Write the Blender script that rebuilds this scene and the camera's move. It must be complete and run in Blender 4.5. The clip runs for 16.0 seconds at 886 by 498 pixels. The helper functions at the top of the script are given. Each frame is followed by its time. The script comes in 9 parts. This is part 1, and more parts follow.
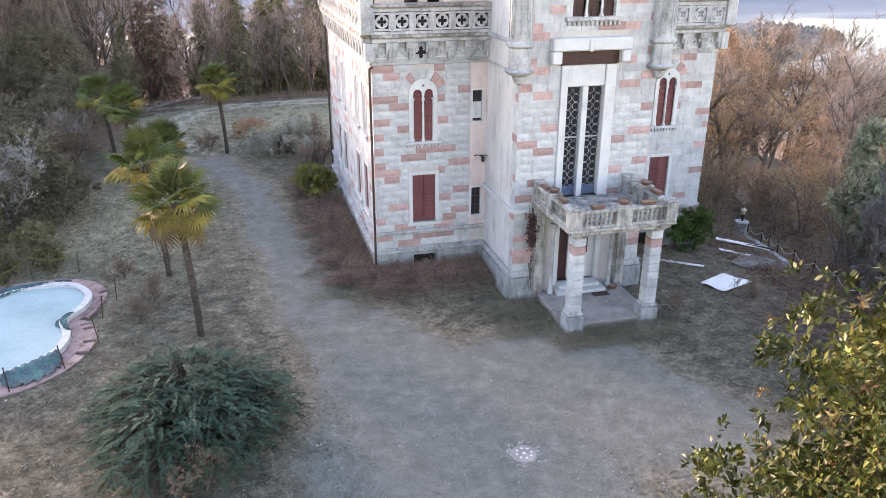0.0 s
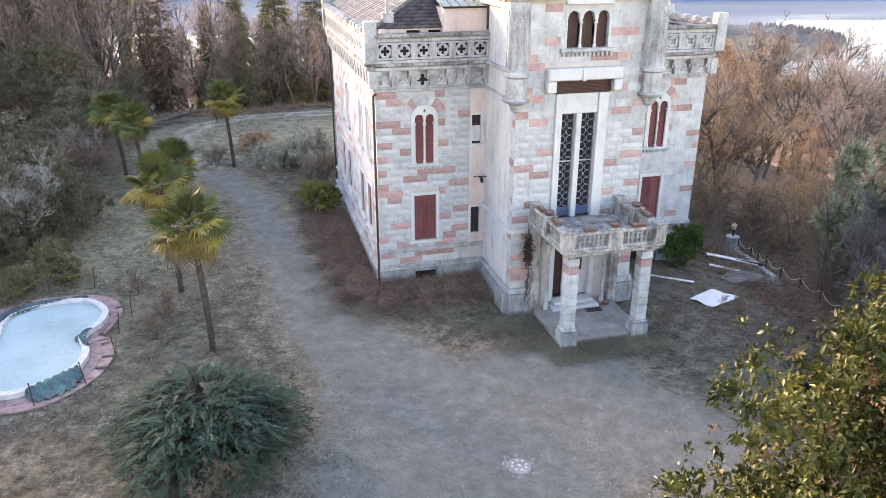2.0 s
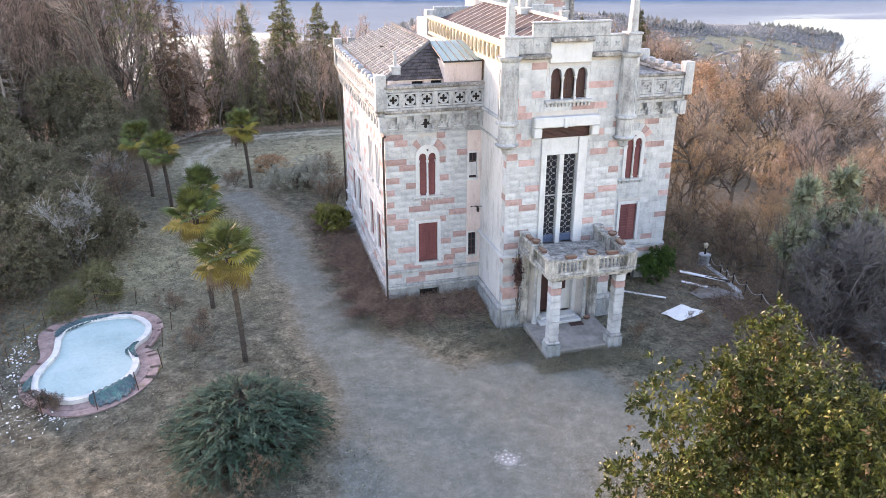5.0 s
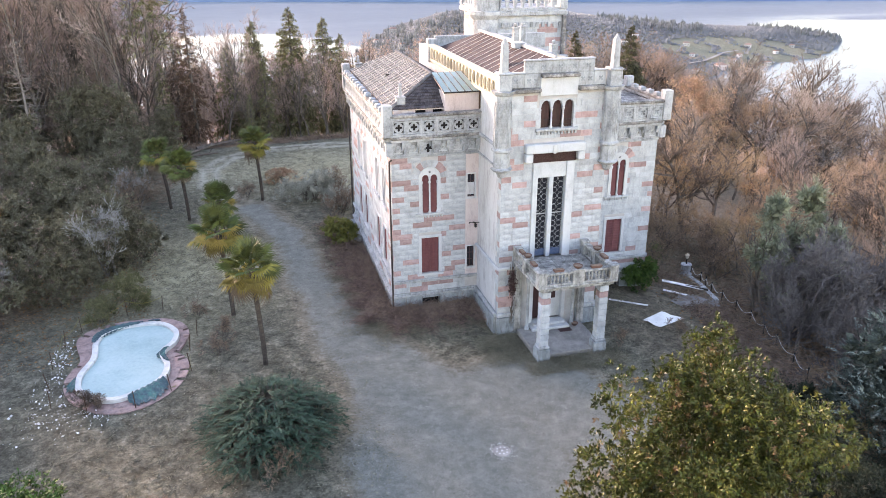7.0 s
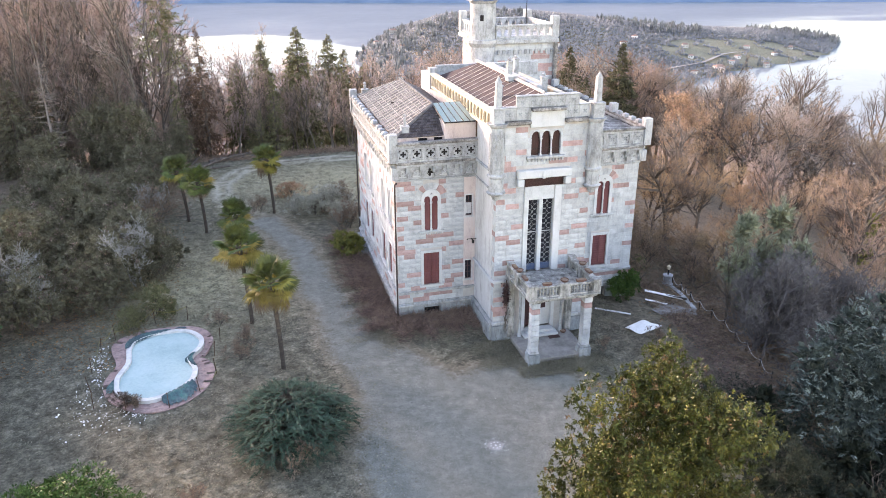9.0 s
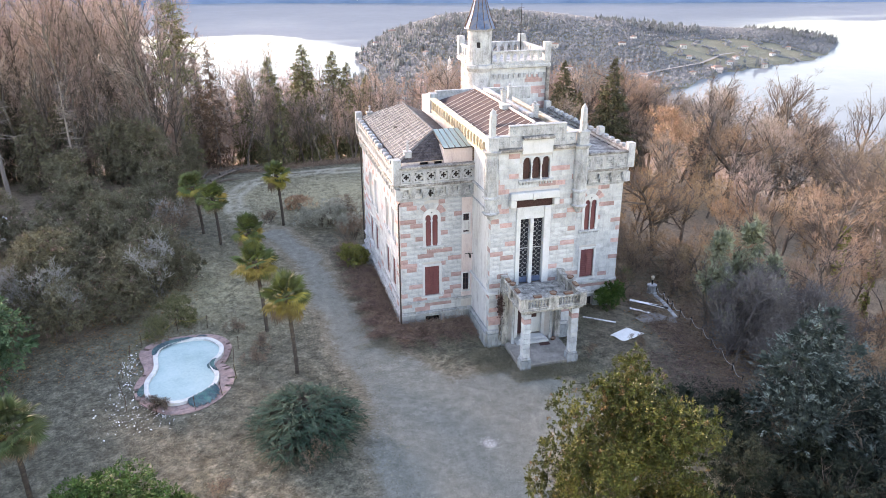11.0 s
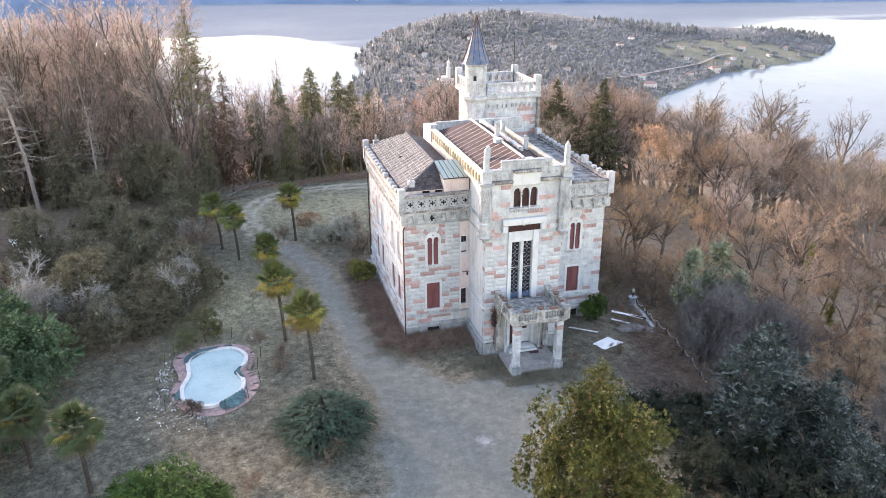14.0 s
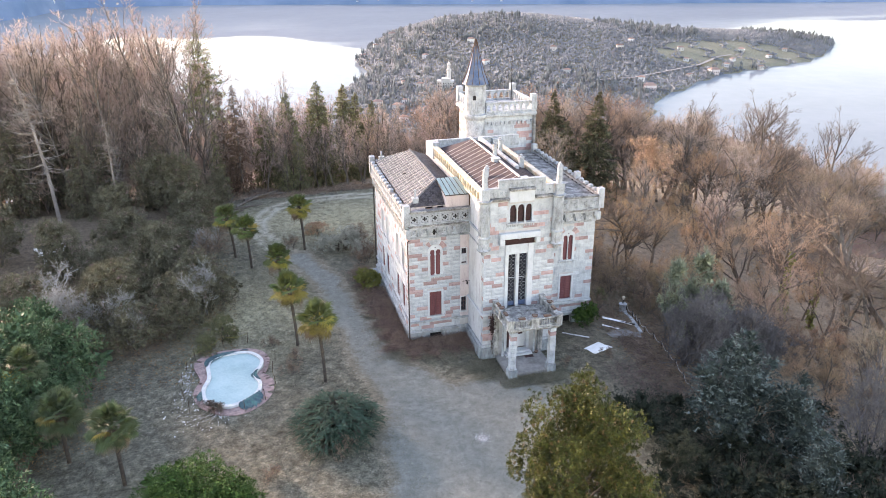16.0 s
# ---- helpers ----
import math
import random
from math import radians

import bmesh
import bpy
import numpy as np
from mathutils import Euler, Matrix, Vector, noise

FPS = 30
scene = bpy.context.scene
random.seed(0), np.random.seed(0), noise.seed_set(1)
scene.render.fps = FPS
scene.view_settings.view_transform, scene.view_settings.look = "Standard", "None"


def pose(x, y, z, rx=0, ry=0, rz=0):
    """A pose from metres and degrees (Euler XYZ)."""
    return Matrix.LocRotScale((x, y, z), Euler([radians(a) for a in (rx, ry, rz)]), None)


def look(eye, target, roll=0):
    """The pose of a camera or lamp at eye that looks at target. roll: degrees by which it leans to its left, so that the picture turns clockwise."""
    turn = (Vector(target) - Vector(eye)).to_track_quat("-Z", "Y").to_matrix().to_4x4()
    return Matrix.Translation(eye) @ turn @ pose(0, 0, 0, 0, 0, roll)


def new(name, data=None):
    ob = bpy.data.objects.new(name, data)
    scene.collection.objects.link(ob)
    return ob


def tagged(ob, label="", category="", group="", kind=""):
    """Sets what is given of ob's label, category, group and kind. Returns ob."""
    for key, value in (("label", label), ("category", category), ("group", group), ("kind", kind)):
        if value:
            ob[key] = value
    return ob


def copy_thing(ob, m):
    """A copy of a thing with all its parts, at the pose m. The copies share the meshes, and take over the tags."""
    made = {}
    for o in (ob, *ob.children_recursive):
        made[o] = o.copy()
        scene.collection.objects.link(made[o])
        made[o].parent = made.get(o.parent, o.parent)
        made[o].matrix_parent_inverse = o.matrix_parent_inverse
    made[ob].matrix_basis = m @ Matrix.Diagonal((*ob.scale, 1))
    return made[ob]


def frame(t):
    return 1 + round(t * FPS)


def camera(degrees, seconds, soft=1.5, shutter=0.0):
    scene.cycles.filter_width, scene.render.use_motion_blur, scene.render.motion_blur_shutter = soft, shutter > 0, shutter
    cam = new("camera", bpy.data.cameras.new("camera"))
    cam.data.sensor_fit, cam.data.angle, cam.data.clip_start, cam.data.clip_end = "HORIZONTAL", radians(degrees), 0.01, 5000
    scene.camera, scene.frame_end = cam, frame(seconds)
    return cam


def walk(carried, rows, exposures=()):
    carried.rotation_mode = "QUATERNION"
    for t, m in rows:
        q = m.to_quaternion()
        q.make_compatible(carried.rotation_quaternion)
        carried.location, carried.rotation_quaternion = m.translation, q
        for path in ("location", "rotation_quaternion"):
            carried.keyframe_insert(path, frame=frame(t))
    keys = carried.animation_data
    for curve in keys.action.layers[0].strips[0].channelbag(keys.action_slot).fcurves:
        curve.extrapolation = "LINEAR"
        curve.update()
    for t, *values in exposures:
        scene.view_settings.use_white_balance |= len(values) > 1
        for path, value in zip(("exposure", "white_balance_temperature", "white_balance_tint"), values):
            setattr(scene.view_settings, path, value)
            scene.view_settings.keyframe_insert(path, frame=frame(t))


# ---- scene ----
# seconds, eye x y z, heading, tilt, lean (degrees)
cam = camera(61.04, 16.0, soft=0.8)
PATH_ROWS = [
    (0.0, -7.006, -32.068, 14.564, -15.051, -22.398, -0.072),
    (0.5, -7.023, -32.166, 14.789, -15.029, -22.388, -0.075),
    (1.0, -7.077, -32.374, 15.091, -15.002, -22.369, -0.071),
    (1.5, -7.161, -32.715, 15.476, -14.973, -22.346, -0.058),
    (2.0, -7.262, -33.157, 15.869, -14.949, -22.337, -0.037),
    (2.5, -7.388, -33.661, 16.289, -14.933, -22.341, -0.007),
    (3.0, -7.538, -34.211, 16.721, -14.926, -22.356, 0.025),
    (3.5, -7.704, -34.800, 17.165, -14.929, -22.375, 0.049),
    (4.0, -7.917, -35.530, 17.714, -14.937, -22.373, 0.061),
    (6.5, -9.053, -39.452, 20.411, -14.999, -22.372, 0.108),
    (7.0, -9.304, -40.277, 20.977, -15.008, -22.369, 0.118),
    (7.5, -9.591, -41.176, 21.582, -15.000, -22.357, 0.117),
    (8.0, -9.845, -42.092, 22.199, -14.999, -22.349, 0.110),
    (8.5, -10.070, -42.990, 22.836, -15.007, -22.346, 0.106),
    (9.0, -10.291, -43.865, 23.479, -15.020, -22.351, 0.113),
    (11.5, -11.463, -48.176, 26.684, -15.074, -22.401, 0.170),
    (12.0, -11.698, -49.026, 27.309, -15.081, -22.426, 0.186),
    (12.5, -11.924, -49.858, 27.945, -15.085, -22.445, 0.205),
    (13.0, -12.151, -50.685, 28.588, -15.096, -22.449, 0.225),
    (13.5, -12.399, -51.518, 29.217, -15.110, -22.448, 0.244),
    (14.0, -12.640, -52.371, 29.851, -15.125, -22.443, 0.259),
    (14.5, -12.904, -53.236, 30.494, -15.126, -22.437, 0.275),
    (15.0, -13.184, -54.124, 31.121, -15.115, -22.443, 0.281),
    (15.5, -13.458, -55.014, 31.758, -15.102, -22.445, 0.281),
    (16.0, -13.698, -55.909, 32.398, -15.092, -22.443, 0.274),
]


def aim(x, y, z, yaw, pitch, lean):
    a, p = radians(yaw), radians(pitch)
    way = Vector((-math.sin(a) * math.cos(p), math.cos(a) * math.cos(p), math.sin(p)))
    return look((x, y, z), Vector((x, y, z)) + way * 20, -lean)


walk(cam, [(t, aim(*r)) for t, *r in PATH_ROWS], [(0, 3.06, 8150, 29), (16, 3.03, 8250, 26)])

# ---- light ----
SUN_AZ, SUN_EL = -34.0, 14.5          # degrees clockwise from +y, and above the horizon
world = bpy.data.worlds.new("sky")
scene.world = world
world.use_nodes = True
wn = world.node_tree.nodes
sky = wn.new("ShaderNodeTexSky")
sky.sky_type = 'NISHITA'
sky.sun_disc = False
sky.sun_elevation = radians(SUN_EL)
sky.sun_rotation = radians(SUN_AZ)
sky.air_density, sky.dust_density, sky.ozone_density = 1.0, 0.4, 1.2
wn["Background"].inputs[1].default_value = 0.135
world.node_tree.links.new(sky.outputs[0], wn["Background"].inputs[0])
sun_data = bpy.data.lights.new("sun", 'SUN')
sun_data.energy, sun_data.angle, sun_data.color = 1.6, radians(10.0), (1.0, 0.86, 0.75)
sun = new("sun", sun_data)
az, el = radians(SUN_AZ), radians(SUN_EL)
sun_from = Vector((math.sin(az) * math.cos(el), math.cos(az) * math.cos(el), math.sin(el)))
sun.matrix_world = look(sun_from * 200, (0, 0, 0))


# ---- mesh helpers ----
class Shell:
    """Collects vertices and faces, with a frame that places them."""

    def __init__(self, frame_of=None):
        self.v, self.f, self.m = [], [], []
        self.frame_of = frame_of

    def add(self, verts, faces, m=0):
        n = len(self.v)
        if self.frame_of is not None:
            verts = [tuple(self.frame_of @ Vector(p)) for p in verts]
        self.v.extend(verts)
        self.f.extend([tuple(i + n for i in q) for q in faces])
        self.m.extend([m] * len(faces))

    def box(self, x0, x1, y0, y1, z0, z1, m=0, b=0.0):
        if b <= 0:
            self.add([(x0, y0, z0), (x1, y0, z0), (x1, y1, z0), (x0, y1, z0), (x0, y0, z1), (x1, y0, z1), (x1, y1, z1), (x0, y1, z1)],
                     [(0, 3, 2, 1), (4, 5, 6, 7), (0, 1, 5, 4), (1, 2, 6, 5), (2, 3, 7, 6), (3, 0, 4, 7)], m)
            return
        b = min(b, (x1 - x0) / 2.2, (y1 - y0) / 2.2, (z1 - z0) / 2.2)
        rings = []
        for z, i in ((z0, b), (z0 + b, 0), (z1 - b, 0), (z1, b)):
            k = b if i == 0 else 2 * b
            o = 0 if i == 0 else b
            rings.append([(x0 + k, y0 + o, z), (x1 - k, y0 + o, z), (x1 - o, y0 + k, z), (x1 - o, y1 - k, z),
                          (x1 - k, y1 - o, z), (x0 + k, y1 - o, z), (x0 + o, y1 - k, z), (x0 + o, y0 + k, z)])
        vs = [p for r in rings for p in r]
        fs = [tuple(range(7, -1, -1)), tuple(range(24, 32))]
        for r in range(3):
            for i in range(8):
                j = (i + 1) % 8
                fs.append((r * 8 + i, r * 8 + j, r * 8 + 8 + j, r * 8 + 8 + i))
        self.add(vs, fs, m)

    def tube(self, p0, p1, r0, r1, n=6, m=0, caps=True):
        p0, p1 = Vector(p0), Vector(p1)
        w = (p1 - p0).normalized()
        a = w.orthogonal().normalized()
        c = w.cross(a)
        vs = []
        for p, r in ((p0, r0), (p1, r1)):
            for i in range(n):
                t = 2 * math.pi * i / n
                vs.append(tuple(p + (a * math.cos(t) + c * math.sin(t)) * r))
        fs = [(i, (i + 1) % n, n + (i + 1) % n, n + i) for i in range(n)]
        if caps:
            fs += [tuple(range(n - 1, -1, -1)), tuple(range(n, 2 * n))]
        self.add(vs, fs, m)

    def path(self, pts, radii, n=6, m=0):
        for i in range(len(pts) - 1):
            self.tube(pts[i], pts[i + 1], radii[i], radii[i + 1], n, m, True)

    def lathe(self, profile, x=0.0, y=0.0, z=0.0, n=10, m=0, turn=0.0):
        vs = []
        for r, h in profile:
            for i in range(n):
                t = 2 * math.pi * i / n + turn
                vs.append((x + r * math.cos(t), y + r * math.sin(t), z + h))
        fs = []
        for k in range(len(profile) - 1):
            for i in range(n):
                j = (i + 1) % n
                fs.append((k * n + i, k * n + j, k * n + n + j, k * n + n + i))
        fs.append(tuple(range(n - 1, -1, -1)))
        fs.append(tuple(range((len(profile) - 1) * n, len(profile) * n)))
        self.add(vs, fs, m)

    def column(self, u0, u1, low, high, d0, d1, n=16, m=0):
        """A slab between two outlines low(u) and high(u), from depth d0 to d1."""
        vs, fs = [], []
        for i in range(n + 1):
            u = u0 + (u1 - u0) * i / n
            a, b = low(u), high(u)
            vs += [(u, d0, a), (u, d0, b), (u, d1, b), (u, d1, a)]
        for i in range(n):
            k = 4 * i
            fs += [(k, k + 4, k + 5, k + 1), (k + 1, k + 5, k + 6, k + 2), (k + 2, k + 6, k + 7, k + 3), (k + 3, k + 7, k + 4, k)]
        fs += [(0, 1, 2, 3), (4 * n + 3, 4 * n + 2, 4 * n + 1, 4 * n)]
        self.add(vs, fs, m)

    def polar(self, cu, cz, inner, outer, d0, d1, n=24, m=0):
        """A ring between two outlines inner(angle) and outer(angle)."""
        vs, fs = [], []
        for i in range(n):
            t = 2 * math.pi * i / n
            a, b = inner(t), outer(t)
            c, s = math.cos(t), math.sin(t)
            vs += [(cu + a * c, d1, cz + a * s), (cu + b * c, d1, cz + b * s), (cu + b * c, d0, cz + b * s), (cu + a * c, d0, cz + a * s)]
        for i in range(n):
            k, j = 4 * i, 4 * ((i + 1) % n)
            fs += [(k, k + 1, j + 1, j), (k + 1, k + 2, j + 2, j + 1), (k + 3, k, j, j + 3)]
        self.add(vs, fs, m)

    def mesh(self, name, mats):
        me = bpy.data.meshes.new(name)
        me.from_pydata(self.v, [], self.f)
        for k in mats:
            me.materials.append(k)
        if len(mats) > 1:
            me.polygons.foreach_set("material_index", self.m)
        me.update()
        return me


def array_mesh(name, verts, faces, mats, index=None, smooth=False):
    """A mesh from arrays; all faces have the same number of corners."""
    me = bpy.data.meshes.new(name)
    verts, faces = np.asarray(verts, np.float32), np.asarray(faces, np.int32)
    k = faces.shape[1]
    me.vertices.add(len(verts))
    me.vertices.foreach_set("co", verts.ravel())
    me.loops.add(faces.size)
    me.loops.foreach_set("vertex_index", faces.ravel())
    me.polygons.add(len(faces))
    me.polygons.foreach_set("loop_start", np.arange(0, faces.size, k, dtype=np.int32))
    for q in mats:
        me.materials.append(q)
    if index is not None:
        me.polygons.foreach_set("material_index", np.asarray(index, np.int32))
    me.update(calc_edges=True)
    me.polygons.foreach_set("use_smooth", np.full(len(faces), smooth))
    return me


def part(name, shape, mats, parent=None, label=""):
    """Links a shell or a mesh as one object under a thing or a part."""
    mats = mats if isinstance(mats, (list, tuple)) else [mats]
    ob = new(name, shape.mesh(name, mats) if isinstance(shape, Shell) else shape)
    if parent is not None:
        ob.parent = parent
        ob.matrix_parent_inverse = BASE[parent.name].inverted() if parent.name in BASE else Matrix()
        BASE[ob.name] = BASE.get(parent.name, Matrix())
    if label:
        ob["label"] = label
    return ob


BASE = {}


def thing(name, place, label, category, group="", kind=""):
    """An empty at the base of a thing; its parts are given in its own frame."""
    ob = new(name)
    ob.empty_display_size = 0.2
    ob.matrix_basis = place if isinstance(place, Matrix) else Matrix.Translation(place)
    return tagged(ob, label, category, group, kind)


# ---- materials ----
def material(name, colors, scale=3.0, fine=30.0, rough=0.85, bump=0.3, metal=0.0, vary=0.0, by="", stretch=(1, 1, 1), spec=0.3, hue=0.0, coords="Object", thru=0.0, grime=0.0, gpos=0.54):
    """Colour from two noises through a ramp, a fine relief, and a change from piece to piece."""
    mt = bpy.data.materials.new(name)
    mt.use_nodes = True
    nt = mt.node_tree
    nd, ln = nt.nodes, nt.links.new
    out = nd["Principled BSDF"]
    tc = nd.new("ShaderNodeTexCoord")
    mp = nd.new("ShaderNodeMapping")
    mp.inputs["Scale"].default_value = stretch
    ln(tc.outputs[coords], mp.inputs[0])
    n1, n2 = nd.new("ShaderNodeTexNoise"), nd.new("ShaderNodeTexNoise")
    for n, s, d in ((n1, scale, 5), (n2, fine, 3)):
        n.inputs["Scale"].default_value = s
        n.inputs["Detail"].default_value = d
        n.inputs["Roughness"].default_value = 0.62
        ln(mp.outputs[0], n.inputs["Vector"])
    mx = nd.new("ShaderNodeMath")
    mx.operation = 'MULTIPLY_ADD'
    ln(n2.outputs[0], mx.inputs[0])
    mx.inputs[1].default_value = 0.45
    ln(n1.outputs[0], mx.inputs[2])
    sub = nd.new("ShaderNodeMath")
    sub.operation = 'SUBTRACT'
    ln(mx.outputs[0], sub.inputs[0])
    sub.inputs[1].default_value = 0.22
    ramp = nd.new("ShaderNodeValToRGB")
    e = ramp.color_ramp.elements
    while len(e) < len(colors):
        e.new(0.5)
    for i, c in enumerate(colors):
        e[i].position = 0.28 + 0.44 * i / max(1, len(colors) - 1)
        e[i].color = (*c, 1)
    ln(sub.outputs[0], ramp.inputs[0])
    col = ramp.outputs[0]
    if by:
        info = nd.new("ShaderNodeObjectInfo" if by == "object" else "ShaderNodeNewGeometry")
        rnd = info.outputs["Random" if by == "object" else "Random Per Island"]
        hs = nd.new("ShaderNodeHueSaturation")
        mv = nd.new("ShaderNodeMapRange")
        mv.inputs["To Min"].default_value, mv.inputs["To Max"].default_value = 1 - vary, 1 + vary
        ln(rnd, mv.inputs[0])
        ln(mv.outputs[0], hs.inputs["Value"])
        if hue:
            mh = nd.new("ShaderNodeMapRange")
            mh.inputs["To Min"].default_value, mh.inputs["To Max"].default_value = 0.5 - hue, 0.5 + hue
            wr = nd.new("ShaderNodeMath")
            wr.operation = 'MULTIPLY'
            ln(rnd, wr.inputs[0])
            wr.inputs[1].default_value = 7.31
            fr = nd.new("ShaderNodeMath")
            fr.operation = 'FRACT'
            ln(wr.outputs[0], fr.inputs[0])
            ln(fr.outputs[0], mh.inputs[0])
            ln(mh.outputs[0], hs.inputs["Hue"])
        ln(col, hs.inputs["Color"])
        col = hs.outputs[0]
    if grime:
        # black lichen and rain streaks, drawn out downwards
        ge, gm = nd.new("ShaderNodeNewGeometry"), nd.new("ShaderNodeMapping")
        gm.inputs["Scale"].default_value = (2.6, 2.6, 0.7)
        ln(ge.outputs["Position"], gm.inputs[0])
        gn, gr, gx_ = nd.new("ShaderNodeTexNoise"), nd.new("ShaderNodeMapRange"), nd.new("ShaderNodeMix")
        gn.inputs["Scale"].default_value, gn.inputs["Detail"].default_value, gn.inputs["Roughness"].default_value = 1.0, 8, 0.72
        ln(gm.outputs[0], gn.inputs["Vector"])
        ln(gn.outputs[0], gr.inputs[0])
        gr.inputs["From Min"].default_value, gr.inputs["From Max"].default_value = gpos - 0.06, gpos + 0.14
        gr.inputs["To Max"].default_value = grime
        gx_.data_type, gx_.blend_type = 'RGBA', 'MIX'
        ln(gr.outputs[0], gx_.inputs[0])
        ln(col, gx_.inputs[6])
        gx_.inputs[7].default_value = (0.06, 0.06, 0.057, 1)
        col = gx_.outputs[2]
    ln(col, out.inputs["Base Color"])
    out.inputs["Roughness"].default_value = rough
    out.inputs["Metallic"].default_value = metal
    out.inputs["Specular IOR Level"].default_value = spec
    if bump:
        bp = nd.new("ShaderNodeBump")
        bp.inputs["Strength"].default_value = bump
        bp.inputs["Distance"].default_value = 0.03
        ln(mx.outputs[0], bp.inputs["Height"])
        ln(bp.outputs[0], out.inputs["Normal"])
    if thru:
        # thin leaves and twigs let light through
        tr, ms = nd.new("ShaderNodeBsdfTranslucent"), nd.new("ShaderNodeMixShader")
        ln(col, tr.inputs["Color"])
        ms.inputs[0].default_value = thru
        ln(out.outputs[0], ms.inputs[1])
        ln(tr.outputs[0], ms.inputs[2])
        ln(ms.outputs[0], nd["Material Output"].inputs[0])
    return mt


STONE = material("grey_ashlar", [(0.275, 0.297, 0.316), (0.376, 0.403, 0.425), (0.458, 0.486, 0.510)], 1.6, 25, 0.85, 0.22, vary=0.11, by="object", grime=0.3, gpos=0.55)
STONE_J = material("grey_ashlar_rest", [(0.275, 0.297, 0.316), (0.376, 0.403, 0.425), (0.458, 0.486, 0.510)], 1.6, 25, 0.85, 0.22, vary=0.11, by="island", grime=0.3, gpos=0.55)
PINK = material("pink_stone", [(0.25, 0.165, 0.16), (0.345, 0.232, 0.224), (0.40, 0.295, 0.287)], 2.0, 25, 0.85, 0.22, vary=0.2, by="object", grime=0.25, gpos=0.56)
PINK_J = material("pink_stone_rest", [(0.25, 0.165, 0.16), (0.345, 0.232, 0.224), (0.40, 0.295, 0.287)], 2.0, 25, 0.85, 0.22, vary=0.2, by="island", grime=0.25, gpos=0.56)
MORTAR = material("mortar", [(0.33, 0.32, 0.31), (0.45, 0.44, 0.43)], 2.0, 30, 0.95, 0.4)
PLASTER = material("stained_plaster", [(0.397, 0.390, 0.397), (0.491, 0.495, 0.507), (0.548, 0.560, 0.575)], 0.7, 12, 0.9, 0.15, stretch=(1, 1, 0.45), grime=0.4, gpos=0.56)
ROSY = material("rosy_plaster", [(0.42, 0.345, 0.33), (0.54, 0.46, 0.445), (0.58, 0.52, 0.505)], 0.8, 14, 0.9, 0.15, stretch=(1, 1, 0.5), grime=0.3, gpos=0.57)
CARVED = material("weathered_carved_stone", [(0.183, 0.196, 0.205), (0.333, 0.352, 0.366), (0.425, 0.447, 0.463)], 1.1, 9, 0.85, 0.3, grime=0.55, gpos=0.54)
DARKSTONE = material("stained_coping_stone", [(0.045, 0.045, 0.045), (0.17, 0.165, 0.16), (0.40, 0.39, 0.375)], 1.6, 9, 0.9, 0.4)
WHITE = material("white_marble", [(0.373, 0.398, 0.416), (0.448, 0.471, 0.492), (0.498, 0.521, 0.540)], 1.0, 15, 0.6, 0.1, grime=0.25, gpos=0.58)
OLDSTONE = material("lichen_blackened_stone", [(0.16, 0.16, 0.155), (0.33, 0.328, 0.315), (0.45, 0.445, 0.43)], 2.2, 14, 0.9, 0.35, grime=0.85, gpos=0.50)
BRAMBLE = material("dead_bramble_canes", [(0.10, 0.068, 0.06), (0.25, 0.18, 0.155)], 0.8, 8, 0.95, 0.0, vary=0.55, by="island", hue=0.012, thru=0.1, spec=0.08)
PALESHRUB = material("pale_grey_leaves", [(0.23, 0.235, 0.20), (0.40, 0.40, 0.345)], 1.6, 6, 0.8, 0.0, vary=0.3, by="island", thru=0.2, spec=0.08)
PEBBLE = material("pale_pebbles", [(0.14, 0.14, 0.132), (0.29, 0.285, 0.265)], 3, 20, 0.9, 0.0, vary=0.5, by="island")
PLINTH = material("damp_plinth_stone", [(0.144, 0.169, 0.185), (0.252, 0.282, 0.301), (0.333, 0.362, 0.381)], 1.2, 14, 0.9, 0.4, grime=0.6, gpos=0.52)
OCHRE = material("ochre_frieze_stone", [(0.36, 0.30, 0.215), (0.46, 0.405, 0.315), (0.50, 0.455, 0.38)], 1.4, 18, 0.85, 0.3, grime=0.35)
SHUTTER = material("red_brown_shutter_paint", [(0.10, 0.032, 0.036), (0.145, 0.05, 0.052), (0.175, 0.066, 0.066)], 2.0, 40, 0.7, 0.15, stretch=(1, 1, 0.2))
DARKWOOD = material("dark_wine_wood", [(0.03, 0.014, 0.014), (0.055, 0.022, 0.024)], 3, 40, 0.5, 0.2)
# near-black colour for openings; the unlit depth behind them is painted in
VOID = material("dark_interior", [(0.012, 0.011, 0.012), (0.02, 0.018, 0.02)], 2, 20, 0.9, 0.0)
SLATE = material("slate_shingle", [(0.04, 0.036, 0.04), (0.075, 0.066, 0.07), (0.115, 0.10, 0.10)], 3, 30, 0.8, 0.3, vary=0.3, by="island", spec=0.15)
STONEROOF = material("grey_stone_roof_slab", [(0.085, 0.085, 0.09), (0.145, 0.143, 0.148), (0.20, 0.198, 0.202)], 2, 25, 0.95, 0.35, vary=0.2, by="island", spec=0.1, grime=0.45)
BROWNROOF = material("brown_metal_roof", [(0.035, 0.026, 0.028), (0.062, 0.046, 0.048), (0.085, 0.066, 0.066)], 1.2, 14, 0.9, 0.2, spec=0.12)
BATTEN = material("pale_roof_batten", [(0.30, 0.27, 0.255), (0.46, 0.43, 0.40)], 2, 20, 0.8, 0.2)
PIPE = material("dark_drainpipe", [(0.035, 0.03, 0.03), (0.06, 0.05, 0.048)], 4, 40, 0.5, 0.1, metal=0.3)
